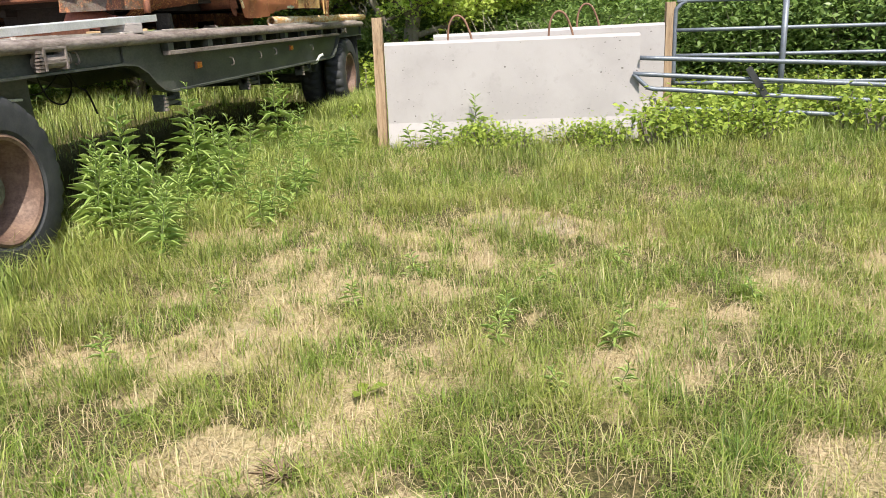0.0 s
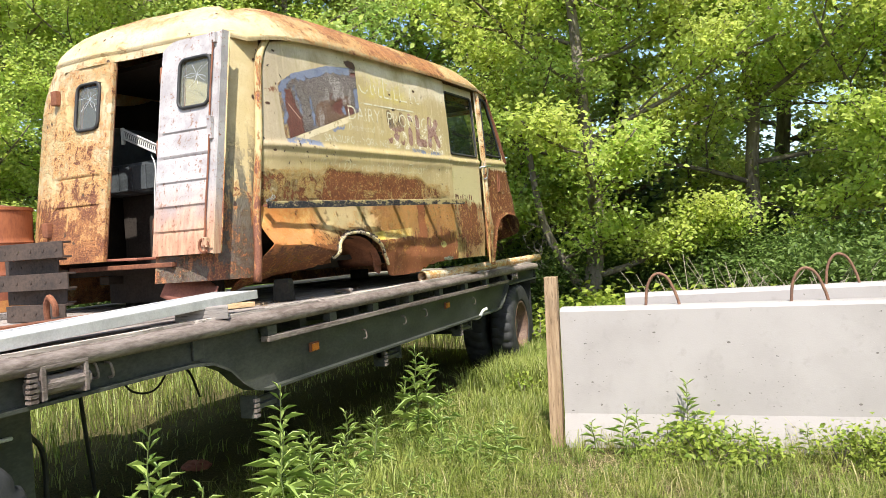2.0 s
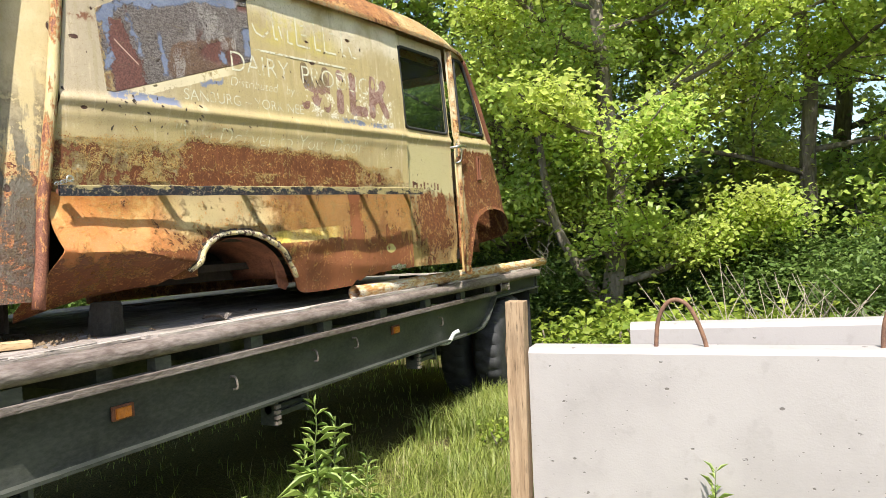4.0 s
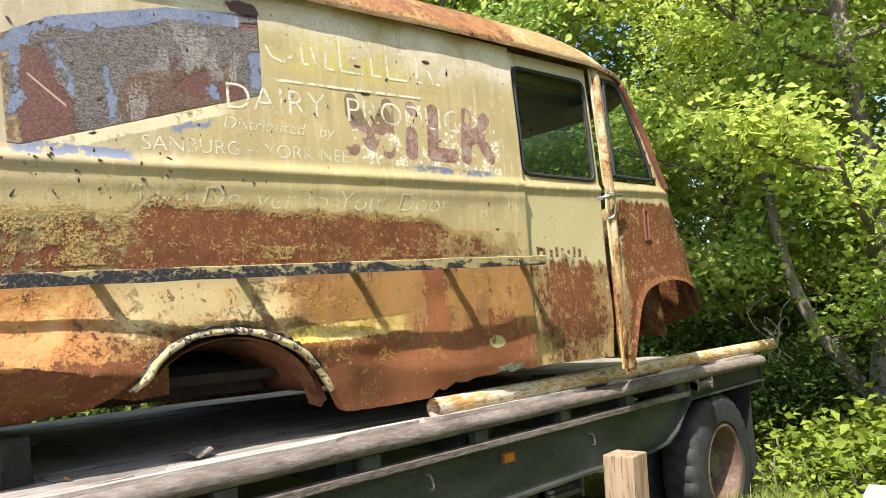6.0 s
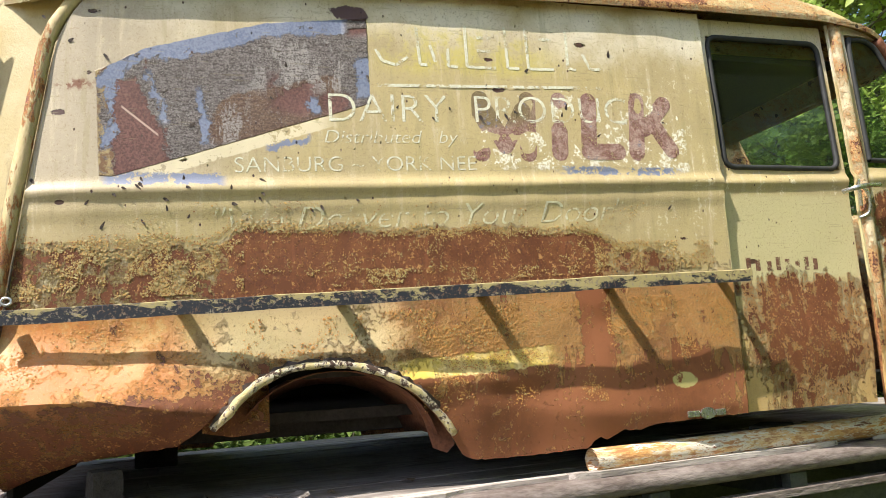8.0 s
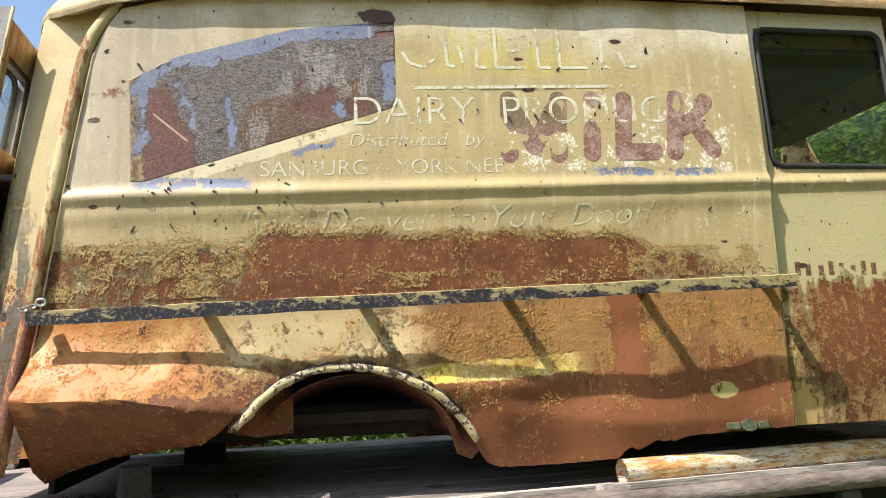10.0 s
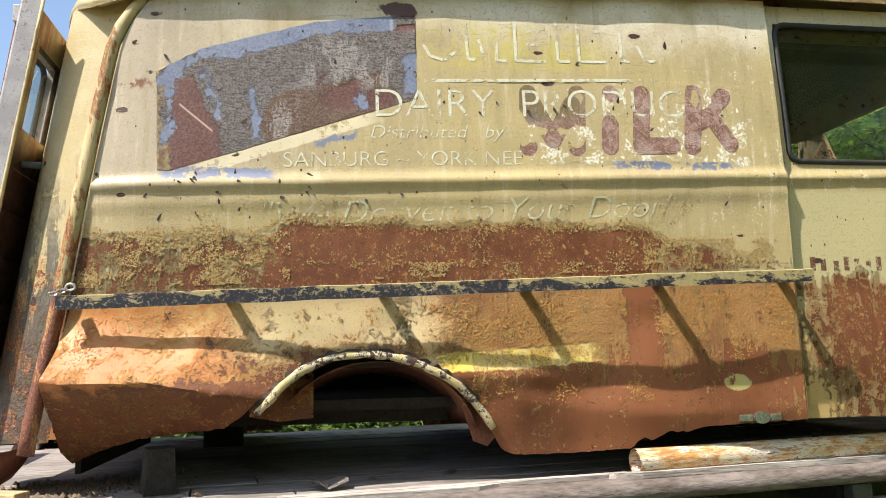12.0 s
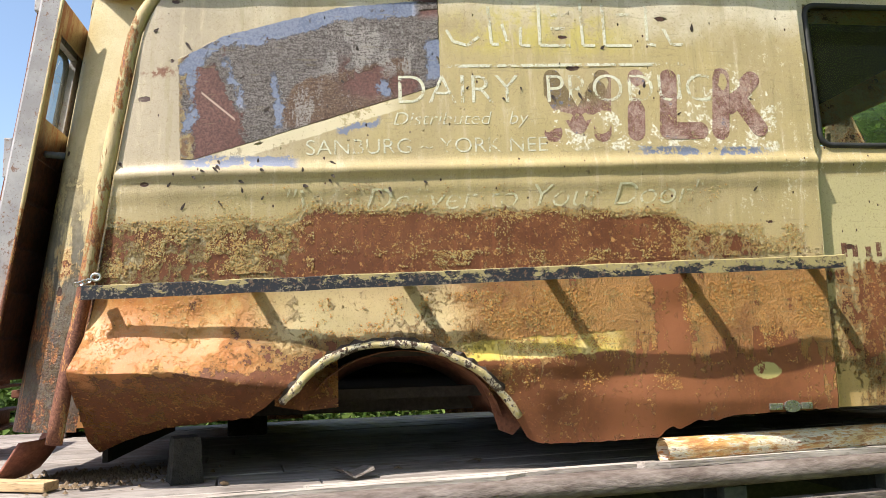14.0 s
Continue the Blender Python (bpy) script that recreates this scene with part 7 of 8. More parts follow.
gate("tube_gate", [
    ([(1.30, 8.43, 0.50), (1.30, 8.43, 1.18), (1.325, 8.43, 1.28), (1.40, 8.43, 1.335), (1.6, 8.42, 1.338), (4.6, 8.30, 1.27)], R),
    ([(1.30, 8.43, 1.055), (4.6, 8.30, 0.99)], R * 0.9),
    ([(1.30, 8.43, 0.80), (4.6, 8.30, 0.73)], R * 0.9),
    ([(1.30, 8.43, 0.52), (4.6, 8.30, 0.44)], R * 0.9)], [([(2.36, 8.37, 0.18), (2.36, 8.37, 1.32)], 0.03), ([(4.55, 8.30, 0.14), (4.55, 8.30, 1.27)], R)], "tall blue-grey tubular steel farm gate beside the concrete")


# ---- small things on the ground ----
def scrap_lump(x, y, size, mat, label):
    bm = bmesh.new()
    bmesh.ops.create_icosphere(bm, subdivisions=3, radius=1.0)
    for vert in bm.verts:
        p = vert.co
        vert.co = Vector((p.x * size * 1.4, p.y * size, (p.z + 0.5) * size * 0.5)) + noise.noise_vector(p * 2.2) * size * 0.35
    ob = part("ground_debris", bm, mat)
    ob.matrix_world = pose(x, y, float(ground_z(x, y)), 0, 0, 30)
    return tagged(ob, label, "debris")


scrap_lump(-4.12, 6.47, 0.075, MAT_REDRUST, "lump of rusty debris in the shade under the trailer")
scrap_lump(-3.55, 5.35, 0.05, MAT_STONE, "dark stone in the shade under the trailer")


# ---- plants ----
def leaf_arrays(pos, along, up, length, width, fold=0.25, droop=0.0):
    """Folded leaves: four corners, two triangles each."""
    n = len(pos)
    along = along / np.linalg.norm(along, axis=1, keepdims=True)
    side = np.cross(along, up)
    side /= np.linalg.norm(side, axis=1, keepdims=True) + 1e-9
    nrm = np.cross(side, along)
    L, Wd = np.asarray(length).reshape(-1, 1), np.asarray(width).reshape(-1, 1)
    mid = pos + along * L * 0.45
    tip = pos + along * L - np.array([[0, 0, 1]]) * L * droop
    v = np.stack([pos, mid + side * Wd / 2 + nrm * Wd * fold, tip, mid - side * Wd / 2 + nrm * Wd * fold], 1).reshape(-1, 3)
    b = np.arange(n)[:, None] * 4
    return v, np.concatenate([b + np.array([[0, 1, 2]]), b + np.array([[0, 2, 3]])])


def blades(x, y, z, length, width, rng, bend=0.5):
    """Bent grass blades of three triangles."""
    n = len(x)
    a = rng.uniform(0, 2 * math.pi, n)
    d = np.stack([np.cos(a), np.sin(a), 0 * a], -1)
    s = np.stack([-np.sin(a), np.cos(a), 0 * a], -1)
    L, w = length[:, None], width[:, None]
    k = (rng.uniform(0.15, 1.0, n) * bend)[:, None]
    base = np.stack([x, y, z], -1)
    upv = np.array([[0, 0, 1.0]])
    mid = base + upv * L * 0.58 + d * L * k * 0.28
    tip = base + upv * L * (1 - 0.35 * k) + d * L * k * 0.95
    v = np.stack([base - s * w / 2, base + s * w / 2, mid - s * w * 0.4, mid + s * w * 0.4, tip], 1).reshape(-1, 3)
    b = np.arange(n)[:, None] * 5
    return v, np.concatenate([b + np.array([[0, 1, 3]]), b + np.array([[0, 3, 2]]), b + np.array([[2, 3, 4]])])


def under_trailer(x, y):
    return (x < -3.0) & (x > -5.4) & (y > 0.5) & (y < 11.9)


def build_grass():
    rng = np.random.default_rng(11)

    def scatter(n, x0, x1, y0, y1):
        return rng.uniform(x0, x1, n), rng.uniform(y0, y1, n)

    # mown lawn: green and straw blades
    x, y = scatter(560000, -3.4, 4.2, 1.0, 8.6)
    d = dryness(x, y) + (wave(x, y, 0.09, 3.3) - 0.5) * 1.0 + (wave(x, y, 0.22, 5.1) - 0.5) * 0.7
    tuft = wave(x, y, 0.16, 4.0) * 0.6 + wave(x, y, 0.07, 1.4) * 0.4
    clear = ~((x > -1.7) & (x < 0.95) & (y > 7.42 + 0.068 * (x + 1.6)) & (y < 7.80 + 0.068 * (x + 1.6)))
    far = 0.45 + 0.55 * (1 - ramp(y, 4.0, 7.0))
    keep = (rng.random(len(x)) < (1.0 - 0.80 * np.clip(d, 0, 1)) * (0.06 + 0.94 * ramp(tuft, 0.36, 0.66)) * far) & clear
    x, y, tuft = x[keep], y[keep], tuft[keep]
    tall = ramp(y + (wave(x, y, 0.6, 1.0) - 0.5) * 1.5, 5.2, 7.0) * 0.5 + ramp(-x, 1.6, 2.3) * 0.9
    big = ramp(wave(x, y, 0.45, 6.6), 0.5, 0.75)
    L = (0.028 + 0.105 * rng.random(len(x)) ** 2.2) * (0.4 + 1.1 * tuft) * (1 + tall + 0.8 * big)
    v, t = blades(x, y, ground_z(x, y) - 0.005, L, 0.0018 + 0.0024 * rng.random(len(x)) ** 2 + 0.0012 * ramp(y, 3, 6), rng, 1.75)
    tagged(finish("lawn_grass", triangles("lawn_grass", v, t), MAT_GRASS), "uneven green lawn grass in tufts", "grass", kind="stuff")
    x, y = scatter(190000, -2.9, 4.6, 1.0, 7.2)
    d = dryness(x, y) + (wave(x, y, 0.11, 7.3) - 0.5) * 0.8
    keep = rng.random(len(x)) < 0.30 + 0.65 * np.clip(d, 0, 1) * (d < 1.3)
    x, y = x[keep], y[keep]
    v, t = blades(x, y, ground_z(x, y) - 0.006, 0.025 + 0.085 * rng.random(len(x)) ** 1.6, 0.0018 + 0.002 * rng.random(len(x)), rng, 2.2)
    tagged(finish("dry_grass", triangles("dry_grass", v, t), MAT_STRAW), "short parched straw-coloured grass in patches", "dry grass", kind="stuff")
    # lush tufts standing out of the worn lawn
    n = 2300
    cx, cy = rng.uniform(-2.6, 4.4, n), 1.3 + 6.2 * rng.random(n) ** 1.2
    stay = rng.random(n) < 0.92 - 0.85 * np.clip(dryness(cx, cy), 0, 1)
    cx, cy = cx[stay], cy[stay]
    per = 46
    size = np.repeat(rng.uniform(0.5, 1.3, len(cx)), per)
    x = np.repeat(cx, per) + rng.normal(0, 0.035, len(cx) * per) * size
    y = np.repeat(cy, per) + rng.normal(0, 0.035, len(cx) * per) * size
    out = (x > -1.75) & (x < 1.3) & (y > 7.35)
    x, y, size = x[~out], y[~out], size[~out]
    v, t = blades(x, y, ground_z(x, y) - 0.006, (0.05 + 0.09 * rng.random(len(x))) * size, 0.0022 + 0.0026 * rng.random(len(x)), rng, 1.6)
    tagged(finish("grass_tufts", triangles("grass_tufts", v, t), MAT_TUFT), "lush green grass tufts in the worn lawn", "grass", kind="stuff")
    # tall grass along the trailer, behind it and under the trees
    xs, ys = [], []
    for n, x0, x1, y0, y1 in ((22000, -3.0, -1.75, 4.4, 12.5), (9000, -2.95, -1.9, 9.6, 12.5), (5000, -5.3, -3.0, 3.0, 12.0), (16000, -2.9, 3.5, 8.3, 12.8), (26000, -13.0, -4.9, 3.0, 15.0), (9000, 0.9, 5.0, 6.6, 9.2), (2500, -3.2, -2.5, 2.8, 4.3), (14000, -5.4, 9.0, 12.0, 17.0)):
        a, b = scatter(n, x0, x1, y0, y1)
        xs.append(a)
        ys.append(b)
    x, y = np.concatenate(xs), np.concatenate(ys)
    keep = (wave(x, y, 0.35, 8.0) > 0.28) & ~((x > -1.75) & (x < 1.3) & (y > 7.35) & (y < 8.6))
    keep &= ~(under_trailer(x, y) & (rng.random(len(x)) > 0.3))
    x, y = x[keep], y[keep]
    L = (0.16 + 0.34 * rng.random(len(x))) * (0.6 + 0.7 * wave(x, y, 0.7, 2.0))
    L = L * np.where((x > -1.9) & (y < 8.5), 0.6, 1.0) * np.where(under_trailer(x, y), 0.3, 1.0) * np.where((x > -3.0) & (x < -1.7) & (y < 9.0), 0.55, 1.0)
    v, t = blades(x, y, ground_z(x, y) - 0.01, L, 0.005 + 0.005 * rng.random(len(x)), rng, 0.9)
    tagged(finish("tall_grass", triangles("tall_grass", v, t), MAT_TALL), "tall unmown green meadow grass", "tall grass", kind="stuff")
    # far meadow to the left, coarser
    x, y = scatter(26000, -40, -9, -14, 22)
    v, t = blades(x, y, ground_z(x, y) - 0.01, 0.25 + 0.3 * rng.random(len(x)), 0.03 + 0.02 * rng.random(len(x)), rng, 0.9)
    tagged(finish("meadow_grass", triangles("meadow_grass", v, t), MAT_TALL), "coarse meadow grass beyond the trailer", "grass", kind="stuff")


build_grass()


def weed_mesh(seed, height, pairs, leaf_len, leaf_w, top_small=True):
    """One upright stem with alternate lance-shaped leaves."""
    rng = np.random.default_rng(seed)
    pts = [Vector((0, 0, -0.02))]
    for k in range(6):
        pts.append(pts[-1] + Vector((rng.normal(0, 0.012), rng.normal(0, 0.012), height / 6)))
    line = arc(pts, 3)
    bm = tubed(line, [0.005 * (1 - 0.7 * k / len(line)) for k in range(len(line))], 5)
    stem = bpy.data.meshes.new("stem")
    bm.to_mesh(stem)
    bm.free()
    stem.materials.append(MAT_STALK)
    pos, al, ln = [], [], []
    for k in range(pairs):
        f = 0.12 + 0.88 * k / pairs
        p = line[min(int(f * (len(line) - 1)), len(line) - 1)]
        a = k * 2.4 + rng.normal(0, 0.3)
        rise = 0.12 + 1.15 * f * f + rng.normal(0, 0.25)
        pos.append(p)
        al.append((math.cos(a), math.sin(a), rise))
        ln.append(leaf_len * (0.55 + 0.6 * math.sin(math.pi * min(f + 0.08, 1) ** 0.9)) * rng.uniform(0.8, 1.15))
    pos, al, ln = np.array([tuple(p) for p in pos]), np.array(al), np.array(ln)
    v, t = leaf_arrays(pos, al, np.tile([[0, 0, 1.0]], (len(pos), 1)), ln, ln * leaf_w, 0.15, 0.32)
    leaves = triangles("foliage", v, t)
    leaves.materials.append(MAT_WEED)
    return stem, leaves


WEEDS = [weed_mesh(20 + k, h, p, ll, lw) for k, (h, p, ll, lw) in enumerate(((0.62, 40, 0.17, 0.125), (0.52, 36, 0.16, 0.13), (0.72, 46, 0.16, 0.125), (0.36, 26, 0.12, 0.15), (0.22, 20, 0.09, 0.18)))]


def weed(x, y, kind, scale, turn, lean=4.0, label="tall leafy green weed growing beside the trailer"):
    w = thing("weed", pose(x, y, float(ground_z(x, y)), lean * math.sin(turn), lean * math.cos(turn), turn * 57), label, "weed", "weeds")
    w.scale = (scale,) * 3
    for nm, mesh in zip(("stem", "foliage"), WEEDS[kind]):
        ob = new(nm, mesh)
        ob.parent = w
    return w


rw = random.Random(12)
for x, y, k, s in ((-2.70, 4.06, 2, 1.0), (-2.62, 4.00, 0, 1.0), (-2.55, 3.94, 1, 0.95), (-2.74, 4.14, 0, 1.1), (-2.52, 4.10, 2, 0.85), (-2.44, 4.02, 1, 0.8), (-2.60, 4.16, 1, 1.1)):
    weed(x, y, k, s, rw.uniform(0, 6.28), 7)
for x, y, k, s in ((-2.60, 4.34, 2, 1.12), (-2.66, 4.42, 0, 1.05), (-2.52, 4.26, 1, 1.0), (-2.50, 4.48, 0, 0.9), (-2.72, 4.28, 1, 1.05), (-2.42, 4.36, 3, 1.1), (-2.36, 4.20, 1, 0.75),
                   (-2.62, 5.27, 2, 1.1), (-2.55, 5.15, 0, 1.0), (-2.70, 5.36, 1, 1.05), (-2.48, 5.32, 0, 0.9), (-2.40, 5.10, 3, 1.1), (-2.58, 5.45, 1, 1.0), (-2.35, 5.4, 1, 0.9),
                   (-2.64, 7.02, 2, 1.05), (-2.58, 7.15, 0, 1.05), (-2.70, 7.1, 1, 1.0), (-2.5, 7.0, 3, 1.2), (-2.75, 6.2, 1, 0.9), (-2.66, 6.35, 3, 1.1), (-2.2, 4.0, 0, 0.6), (-2.15, 3.9, 3, 1.0)):
    weed(x, y, k, s * 1.12, rw.uniform(0, 6.28))
    for j in range(1):
        weed(x + rw.uniform(-0.14, 0.14), y + rw.uniform(-0.16, 0.16), rw.choice((0, 1, 3)), s * rw.uniform(0.7, 1.05), rw.uniform(0, 6.28), 8)
for k in range(95):
    x, y = rw.uniform(-2.75, -1.7), rw.uniform(4.3, 7.2)
    weed(x, y, rw.choice((3, 3, 4, 4, 4, 4)), rw.uniform(0.6, 1.1), rw.uniform(0, 6.28), 8, "low leafy green weed in rough grass")
for x, y, k, s in ((-0.22, 2.86, 3, 0.85), (0.23, 2.87, 3, 0.9), (-0.87, 3.12, 3, 0.7), (-0.71, 3.67, 4, 1.0), (0.01, 2.45, 4, 1.0), (-1.72, 2.5, 3, 0.75), (-0.05, 3.5, 3, 0.7), (0.9, 3.4, 4, 1.0), (0.35, 3.9, 4, 1.0), (0.24, 2.5, 4, 0.9), (-1.55, 3.2, 4, 0.9), (-0.2, 3.1, 4, 1.1)):
    weed(x, y, k, s * 0.72, rw.uniform(0, 6.28), 6, "small leafy weed in the parched lawn")
for x, y, k, s in ((-1.13, 7.28, 3, 1.05), (-1.05, 7.30, 3, 0.9), (-0.70, 7.42, 1, 1.0), (-0.62, 7.40, 3, 0.9), (-0.30, 7.44, 3, 0.75), (-0.45, 7.40, 4, 1.2), (-1.35, 7.3, 4, 1.2), (0.05, 7.4, 3, 0.7), (0.45, 7.45, 4, 1.3)):
    weed(x, y, k, s, rw.uniform(0, 6.28), 4, "pale leafy weed in front of the concrete panel")


def bush_mesh(seed, radius, height, n, leaf, flat=0.6):
    """Clumped leaves on fine twigs."""
    rng = np.random.default_rng(seed)
    k = max(10, n // 22)
    c = rng.normal(0, 1, (k, 3))
    c /= np.linalg.norm(c, axis=1, keepdims=True)
    c *= rng.uniform(0.35, 1.0, (k, 1)) ** 0.6
    c = c * [radius, radius, height / 2] + [0, 0, height * 0.55]
    c[:, 2] = np.maximum(c[:, 2], 0.06 * height)
    own = rng.integers(0, k, n)
    pos = c[own] + rng.normal(0, 0.09 + radius * 0.09, (n, 3)) * [1, 1, 0.6]
    al = rng.normal(0, 1, (n, 3)) * [1, 1, 0.4] + [0, 0, -0.15]
    up = rng.normal(0, 0.45, (n, 3)) + [0, 0, 1]
    ln = leaf * rng.uniform(0.6, 1.2, n)
    v, t = leaf_arrays(pos, al, up, ln, ln * flat, 0.12, 0.15)
    return triangles("foliage", v, t), c


def bush_twigs(c, height, seed):
    rng = random.Random(seed)
    bm = bmesh.new()
    root = [bm.verts.new((0.012 * math.cos(a), 0.012 * math.sin(a), -0.05)) for a in (2 * math.pi * k / 5 for k in range(5))]
    for p in c[:: max(1, len(c) // 14)]:
        p = Vector(p)
        line = arc([(p.x * 0.12, p.y * 0.12, 0.03), (p.x * 0.5 + rng.uniform(-0.05, 0.05), p.y * 0.5, p.z * 0.5), tuple(p)], 3)
        first = len(bm.verts)
        tube(bm, line, [0.012 * (1 - 0.1 * k) for k in range(7)], 5)
        bm.verts.ensure_lookup_table()
        ring = [bm.verts[first + k] for k in range(5)]
        for k in range(5):
            bm.faces.new((root[k], root[(k + 1) % 5], ring[(k + 1) % 5], ring[k]))
    mesh = bpy.data.meshes.new("twig")
    bm.to_mesh(mesh)
    bm.free()
    mesh.materials.append(MAT_BARK)
    return mesh


def bush_kind(seed, radius, height, n, leaf, mat, flat=0.6):
    m, c = bush_mesh(seed, radius, height, n, leaf, flat)
    m.materials.append(mat)
    return bush_twigs(c, height, seed), m


def bush(name, kind, x, y, scale, turn, label, category, group):
    b = thing(name, pose(x, y, float(ground_z(x, y)) - 0.02, 0, 0, turn), label, category, group)
    b.scale = scale if isinstance(scale, tuple) else (scale,) * 3
    for nm, mesh in zip(("stem", "foliage"), kind):
        ob = new(nm, mesh)
        ob.parent = b
    return b


SEEDLING = [bush_kind(60 + k, 0.20, 0.36, 260, 0.062, MAT_SEEDLING, 0.7) for k in range(3)]
SHRUB = [bush_kind(70 + k, 1.0, 1.7, 5200, 0.10, MAT_SHRUB, 0.5) for k in range(3)]
rb = random.Random(31)
spots = [(rb.uniform(0.9, 4.4), rb.uniform(7.0, 8.3)) for _ in range(44)] + [(rb.uniform(-0.9, 0.9), 7.28 + rb.uniform(-0.25, 0.08)) for _ in range(13)]
spots += [(rb.uniform(-2.3, 0.5), rb.uniform(8.9, 12.6)) for _ in range(60)] + [(rb.uniform(0.5, 4.5), rb.uniform(8.6, 11.0)) for _ in range(60)]
spots += [(rb.uniform(-2.9, 2.2), rb.uniform(11.6, 13.2)) for _ in range(60)]
for x, y in spots:
    s = rb.uniform(0.55, 1.15) * (0.7 if y < 7.5 and x < 0.9 else 1.0) * (1.7 if y > 11.5 else 1.0)
    bush("seedling", rb.choice(SEEDLING), x, y, s, rb.uniform(0, 360), "yellow-green broad-leaved seedling in the grass", "seedling", "seedlings")
for k in range(34):
    x = -6.5 + k * 0.52 + rb.uniform(-0.3, 0.3)
    y = 14.0 + rb.uniform(-0.7, 1.4) - (1.2 if x > 1 else 0) + (0.8 if x < -3.6 else 0)
    s = rb.uniform(0.6, 1.15)
    bush("shrub", rb.choice(SHRUB), x, y, (s, s, s * rb.uniform(0.7, 1.2)), rb.uniform(0, 360), "dark green leafy shrub at the wood's edge", "shrub", "shrubs")
for x, y, s in ((1.6, 10.9, 0.8), (2.6, 10.6, 0.95), (3.6, 10.4, 1.0), (4.6, 10.0, 1.0), (5.6, 10.6, 1.1), (2.2, 11.6, 1.0), (3.2, 11.4, 1.1), (4.2, 11.2, 1.1), (0.6, 12.2, 0.8)):
    bush("shrub", rb.choice(SHRUB), x, y, s, rb.uniform(0, 360), "leafy green shrub behind the gate", "shrub", "shrubs")

for k in range(15):
    s = rb.uniform(0.7, 1.0)
    bush("shrub", rb.choice(SHRUB), -9.2 + rb.uniform(-0.6, 0.6), 1.0 + 0.95 * k, s * 1.35, rb.uniform(0, 360), "dark green leafy shrub beyond the trailer", "shrub", "shrubs")

for k in range(17):
    s = rb.uniform(2.2, 3.0)
    bush("shrub", rb.choice(SHRUB), -9.0 + 1.35 * k + rb.uniform(-0.4, 0.4), 20.5 + rb.uniform(-1.2, 1.2) - 0.25 * max(0, k - 10), (s, s, s * rb.uniform(0.55, 0.75)), rb.uniform(0, 360), "dense dark green thicket deep in the wood", "shrub", "shrubs")

# dead twigs heaped behind the concrete panels
dt = thing("brush_pile", pose(-0.75, 10.3, 0.12), "heap of dry pale dead branches at the wood's edge", "brush pile")
for k in range(90):
    x, y = rb.uniform(-0.3, 1.6), rb.uniform(0.2, 1.0)
    a, l = rb.uniform(0, 6.28), rb.uniform(0.7, 1.1)
    pts = [(x, y, 0), (x + 0.2 * l * math.cos(a), y + 0.2 * l * math.sin(a), l * 0.6), (x + 0.55 * l * math.cos(a), y + 0.55 * l * math.sin(a), l * rb.uniform(0.8, 1.2))]
    part("dead_branch", tubed(arc(pts, 4), [0.0075 - 0.0006 * j for j in range(9)], 5), MAT_TWIG, dt)


def leaf_clump(name, x, y, n, length, width, rise, mat, seed, label, category):
    """A flat rosette or a few fallen leaves."""
    rng = np.random.default_rng(seed)
    a = np.linspace(0, 6.28, n, endpoint=False) + rng.normal(0, 0.25, n)
    al = np.stack([np.cos(a), np.sin(a), np.full(n, rise) + rng.normal(0, 0.15, n)], -1)
    ln = length * rng.uniform(0.6, 1.1, n)
    v, t = leaf_arrays(np.zeros((n, 3)) + [0, 0, 0.012], al, np.tile([[0, 0, 1.0]], (n, 1)), ln, ln * width, 0.1, 0.15)
    ob = finish(name, triangles(name, v, t), mat)
    ob.matrix_world = pose(x, y, float(ground_z(x, y)))
    return tagged(ob, label, category)


leaf_clump("dead_weed", -0.79, 1.86, 60, 0.11, 0.10, 0.5, MAT_LITTER, 3, "dried brown dead weed lying in straw", "dead weed")
leaf_clump("broad_leaf", -0.66, 2.38, 3, 0.11, 0.6, 0.5, MAT_SEEDLING, 4, "yellow-green broad leaves close to the ground", "leaf")
for k, (x, y) in enumerate(((-0.71, 3.67), (0.5, 3.3), (-1.3, 3.9), (0.9, 4.3), (1.4, 3.0))):
    leaf_clump("rosette", x, y, 9, 0.085, 0.26, 0.45, MAT_WEED, 10 + k, "flat green weed rosette in the lawn", "weed")


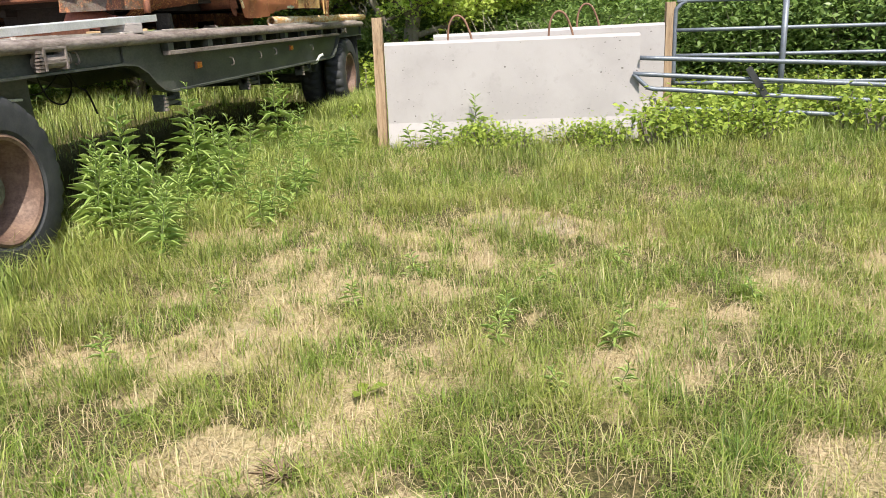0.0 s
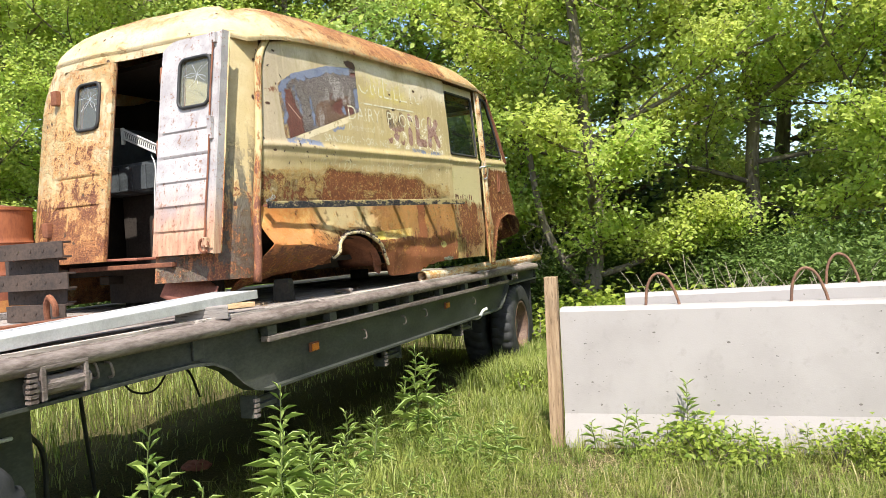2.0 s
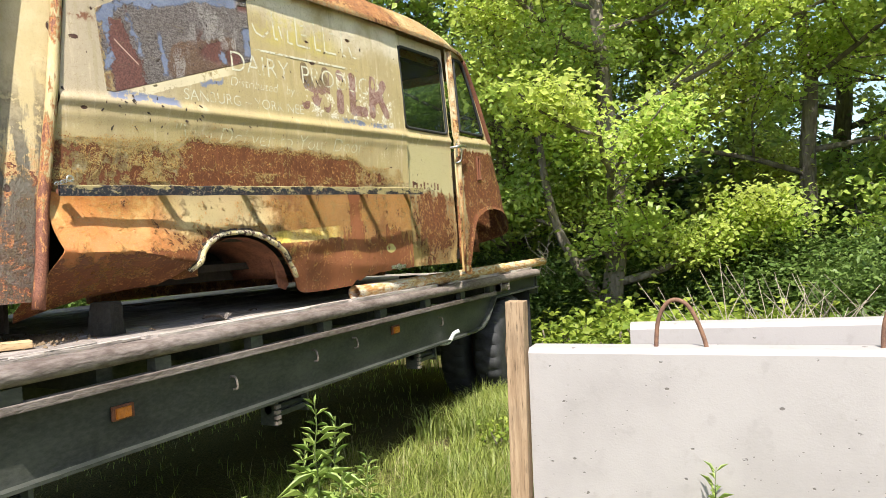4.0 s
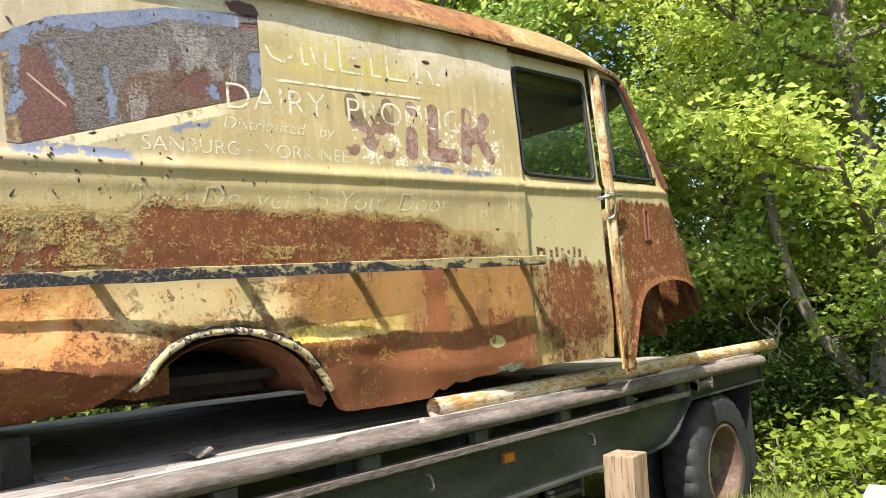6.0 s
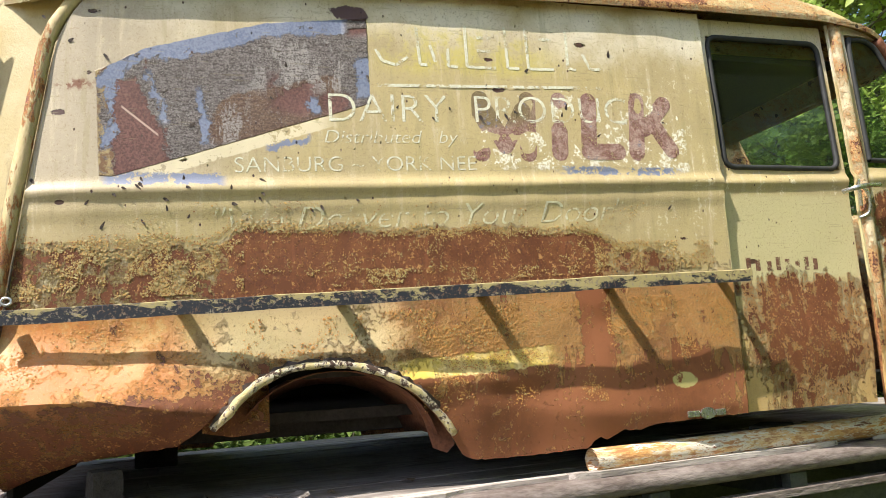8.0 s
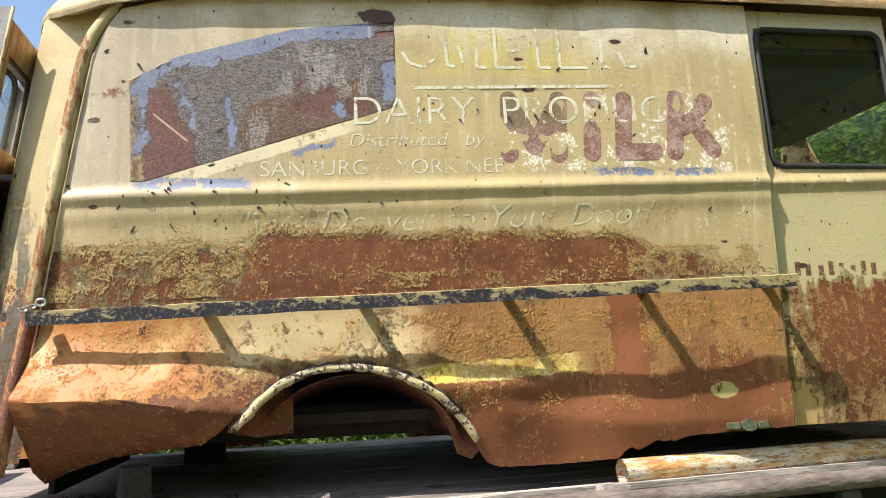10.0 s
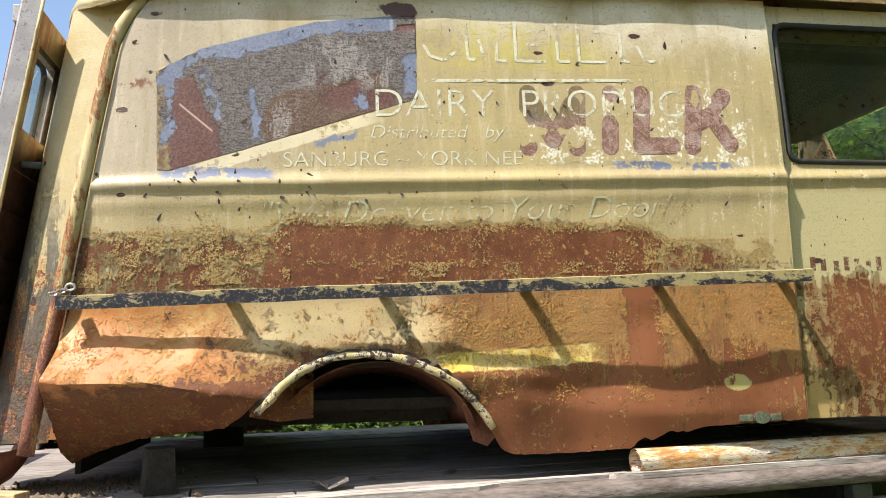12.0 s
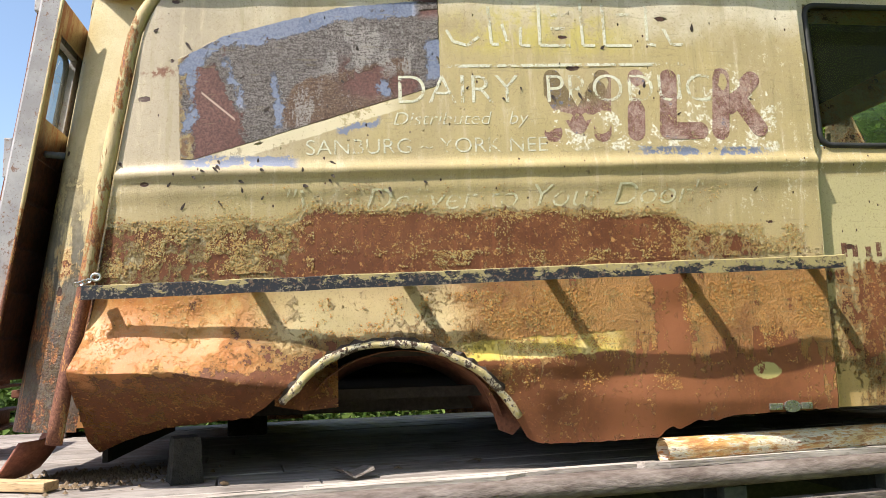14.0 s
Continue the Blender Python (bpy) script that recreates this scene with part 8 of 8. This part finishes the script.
# ---- trees ----
def tree_kind(seed, height, spread, trunk_r, low, n_leaf, leaf, mat, fork=False):
    """A trunk with limbs and boughs, and leaves in sprays at their ends."""
    rng = random.Random(seed)
    nr = np.random.default_rng(seed)
    bm = bmesh.new()
    trunk = [Vector((0, 0, -0.3))]
    for k in range(9):
        trunk.append(trunk[-1] + Vector((rng.uniform(-0.12, 0.12), rng.uniform(-0.12, 0.12), (height * 0.92 + 0.3) / 9)))
    line = arc(trunk, 3)
    radii = [trunk_r * (1.25 - 0.25 * min(k / 3, 1)) * (1 - 0.85 * k / len(line)) + 0.01 for k in range(len(line))]
    tube(bm, line, radii, 12)
    sprays = []

    def bough(p, d, length, r, depth):
        pts = [p]
        for k in range(4):
            d = (d + Vector((rng.uniform(-0.25, 0.25), rng.uniform(-0.25, 0.25), rng.uniform(-0.08, 0.14)))).normalized()
            pts.append(pts[-1] + d * length / 4)
        ln = arc(pts, 2)
        tube(bm, ln, [max(r * (1 - 0.75 * k / len(ln)), 0.004) for k in range(len(ln))], 6 if depth else 8)
        if depth < 2:
            for k in range(4 if depth == 0 else 3):
                f = 0.3 + 0.7 * (k + rng.random()) / 4
                q = ln[min(int(f * (len(ln) - 1)), len(ln) - 1)]
                a = rng.choice((-1, 1)) * rng.uniform(0.5, 1.1)
                e = Matrix.Rotation(a, 3, "Z") @ d
                e.z += rng.uniform(-0.15, 0.35)
                bough(q, e.normalized(), length * rng.uniform(0.4, 0.6), r * 0.45, depth + 1)
        for q in (ln[len(ln) // 2:] if depth == 0 else ln[1:]):
            sprays.append((tuple(q), 0.16 + 0.05 * (2 - depth)))

    n_limb = 17
    for k in range(n_limb):
        f = low + (1 - low) * (k + rng.random() * 0.8) / n_limb
        f = min(f, 0.98)
        i = int(f * (len(line) - 1))
        a = k * 2.4 + rng.uniform(-0.4, 0.4)
        reach = spread * (0.45 + 0.75 * math.sin(math.pi * min(0.12 + (f - low) / (1 - low) * 0.8, 1)))
        bough(line[i], Vector((math.cos(a), math.sin(a), rng.uniform(0.0, 0.55))).normalized(), reach, radii[i] * 0.42, 0)
    if fork:
        st = [Vector((-0.05, 0, 0.55)), Vector((-0.32, -0.1, 1.05)), Vector((-0.62, -0.2, 1.7)), Vector((-0.75, -0.3, 2.6)), Vector((-0.8, -0.35, 3.8)), Vector((-0.7, -0.4, 5.2))]
        ln = arc(st, 4)
        tube(bm, ln, [trunk_r * 0.62 * (1 - 0.8 * k / len(ln)) for k in range(len(ln))], 10)
        for k in range(5, len(ln), 3):
            a = rng.uniform(0, 6.28)
            bough(ln[k], Vector((math.cos(a), math.sin(a), 0.35)).normalized(), spread * 0.55, 0.03, 1)
    wood = bpy.data.meshes.new("trunk")
    bm.to_mesh(wood)
    bm.free()
    wood.materials.append(MAT_BARK)
    wood.shade_smooth()
    c = np.array([s[0] for s in sprays])
    own = nr.integers(0, len(c), n_leaf)
    size = np.array([s[1] for s in sprays])[own][:, None]
    pos = c[own] + nr.normal(0, 1, (n_leaf, 3)) * size * [1.25, 1.25, 0.55]
    al = nr.normal(0, 1, (n_leaf, 3)) * [1, 1, 0.35] + [0, 0, -0.25]
    up = nr.normal(0, 0.7, (n_leaf, 3)) + [0.08, -0.22, 1]
    ln = leaf * nr.uniform(0.6, 1.2, n_leaf)
    v, t = leaf_arrays(pos, al, up, ln, ln * 0.72, 0.10, 0.12)
    crown = triangles("crown", v, t)
    crown.materials.append(mat)
    return wood, crown


TREES = [tree_kind(101, 8.5, 2.7, 0.145, 0.16, 76000, 0.085, MAT_MAPLE, True),
         tree_kind(102, 9.5, 3.0, 0.15, 0.08, 52000, 0.095, MAT_FOREST),
         tree_kind(103, 9.0, 2.9, 0.13, 0.06, 50000, 0.09, MAT_MAPLE),
         tree_kind(104, 11.0, 3.2, 0.22, 0.06, 15000, 0.20, MAT_FOREST)]


def tree(kind, x, y, scale, turn, label="leafy green broad-leaved tree at the wood's edge"):
    t = thing("tree", pose(x, y, float(ground_z(x, y)), 0, 0, turn), label, "tree", "trees")
    t.scale = (scale,) * 3
    for nm, mesh in zip(("trunk", "crown"), TREES[kind]):
        ob = new(nm, mesh)
        ob.parent = t
    return t


tree(0, -2.45, 13.8, 1.0, 0, "grey-barked forked maple with bright green leaves")
for k, x, y, s, a in ((2, -0.1, 15.4, 1.0, 40), (2, 1.9, 14.8, 0.85, 100), (2, 4.1, 13.8, 0.85, 200), (2, 6.2, 12.8, 0.85, 300), (2, 8.0, 11.6, 0.9, 20), (1, -4.6, 16.0, 1.0, 130), (2, -6.4, 15.2, 0.95, 220),
                      (1, -8.2, 14.6, 0.95, 310), (2, -10.2, 13.6, 0.95, 75), (1, -12.3, 12.8, 0.9, 160), (3, -14.5, 12.4, 1.0, 250), (3, 0.6, 19.2, 0.9, 15), (3, -2.4, 19.0, 1.0, 190), (3, 4.2, 18.5, 0.85, 280),
                      (3, -7.0, 18.5, 1.1, 60), (3, 8.0, 16.5, 0.85, 110), (3, -11.0, 17.0, 1.1, 330), (3, 11.5, 12.0, 0.9, 30), (3, -17.5, 13.0, 1.1, 20), (2, -9.0, 11.8, 0.8, 190), (1, -7.4, 13.2, 0.85, 280), (2, -12.0, 10.2, 0.75, 90)):
    tree(k, x, y, s, a)
# trees behind and beside the walk, and a far line across the meadow
for k, x, y, s, a in ((3, 13.0, 6.5, 0.9, 50), (3, 14.0, 11.5, 1.0, 150), (3, 17.0, 2.0, 1.0, 250)):
    tree(k, x, y, s, a, "leafy tree across the lawn, mirrored in the van's glass")
for k, x, y, s, a in ((3, -42, 2, 0.7, 10), (3, -46, -4, 0.75, 70), (3, -48, -10, 0.7, 130), (3, -44, 8, 0.75, 200), (3, -50, -16, 0.7, 280), (3, -40, 14, 0.8, 330), (3, -38, 19, 0.9, 20)):
    tree(k, x, y, s, a, "distant green tree beyond the meadow")
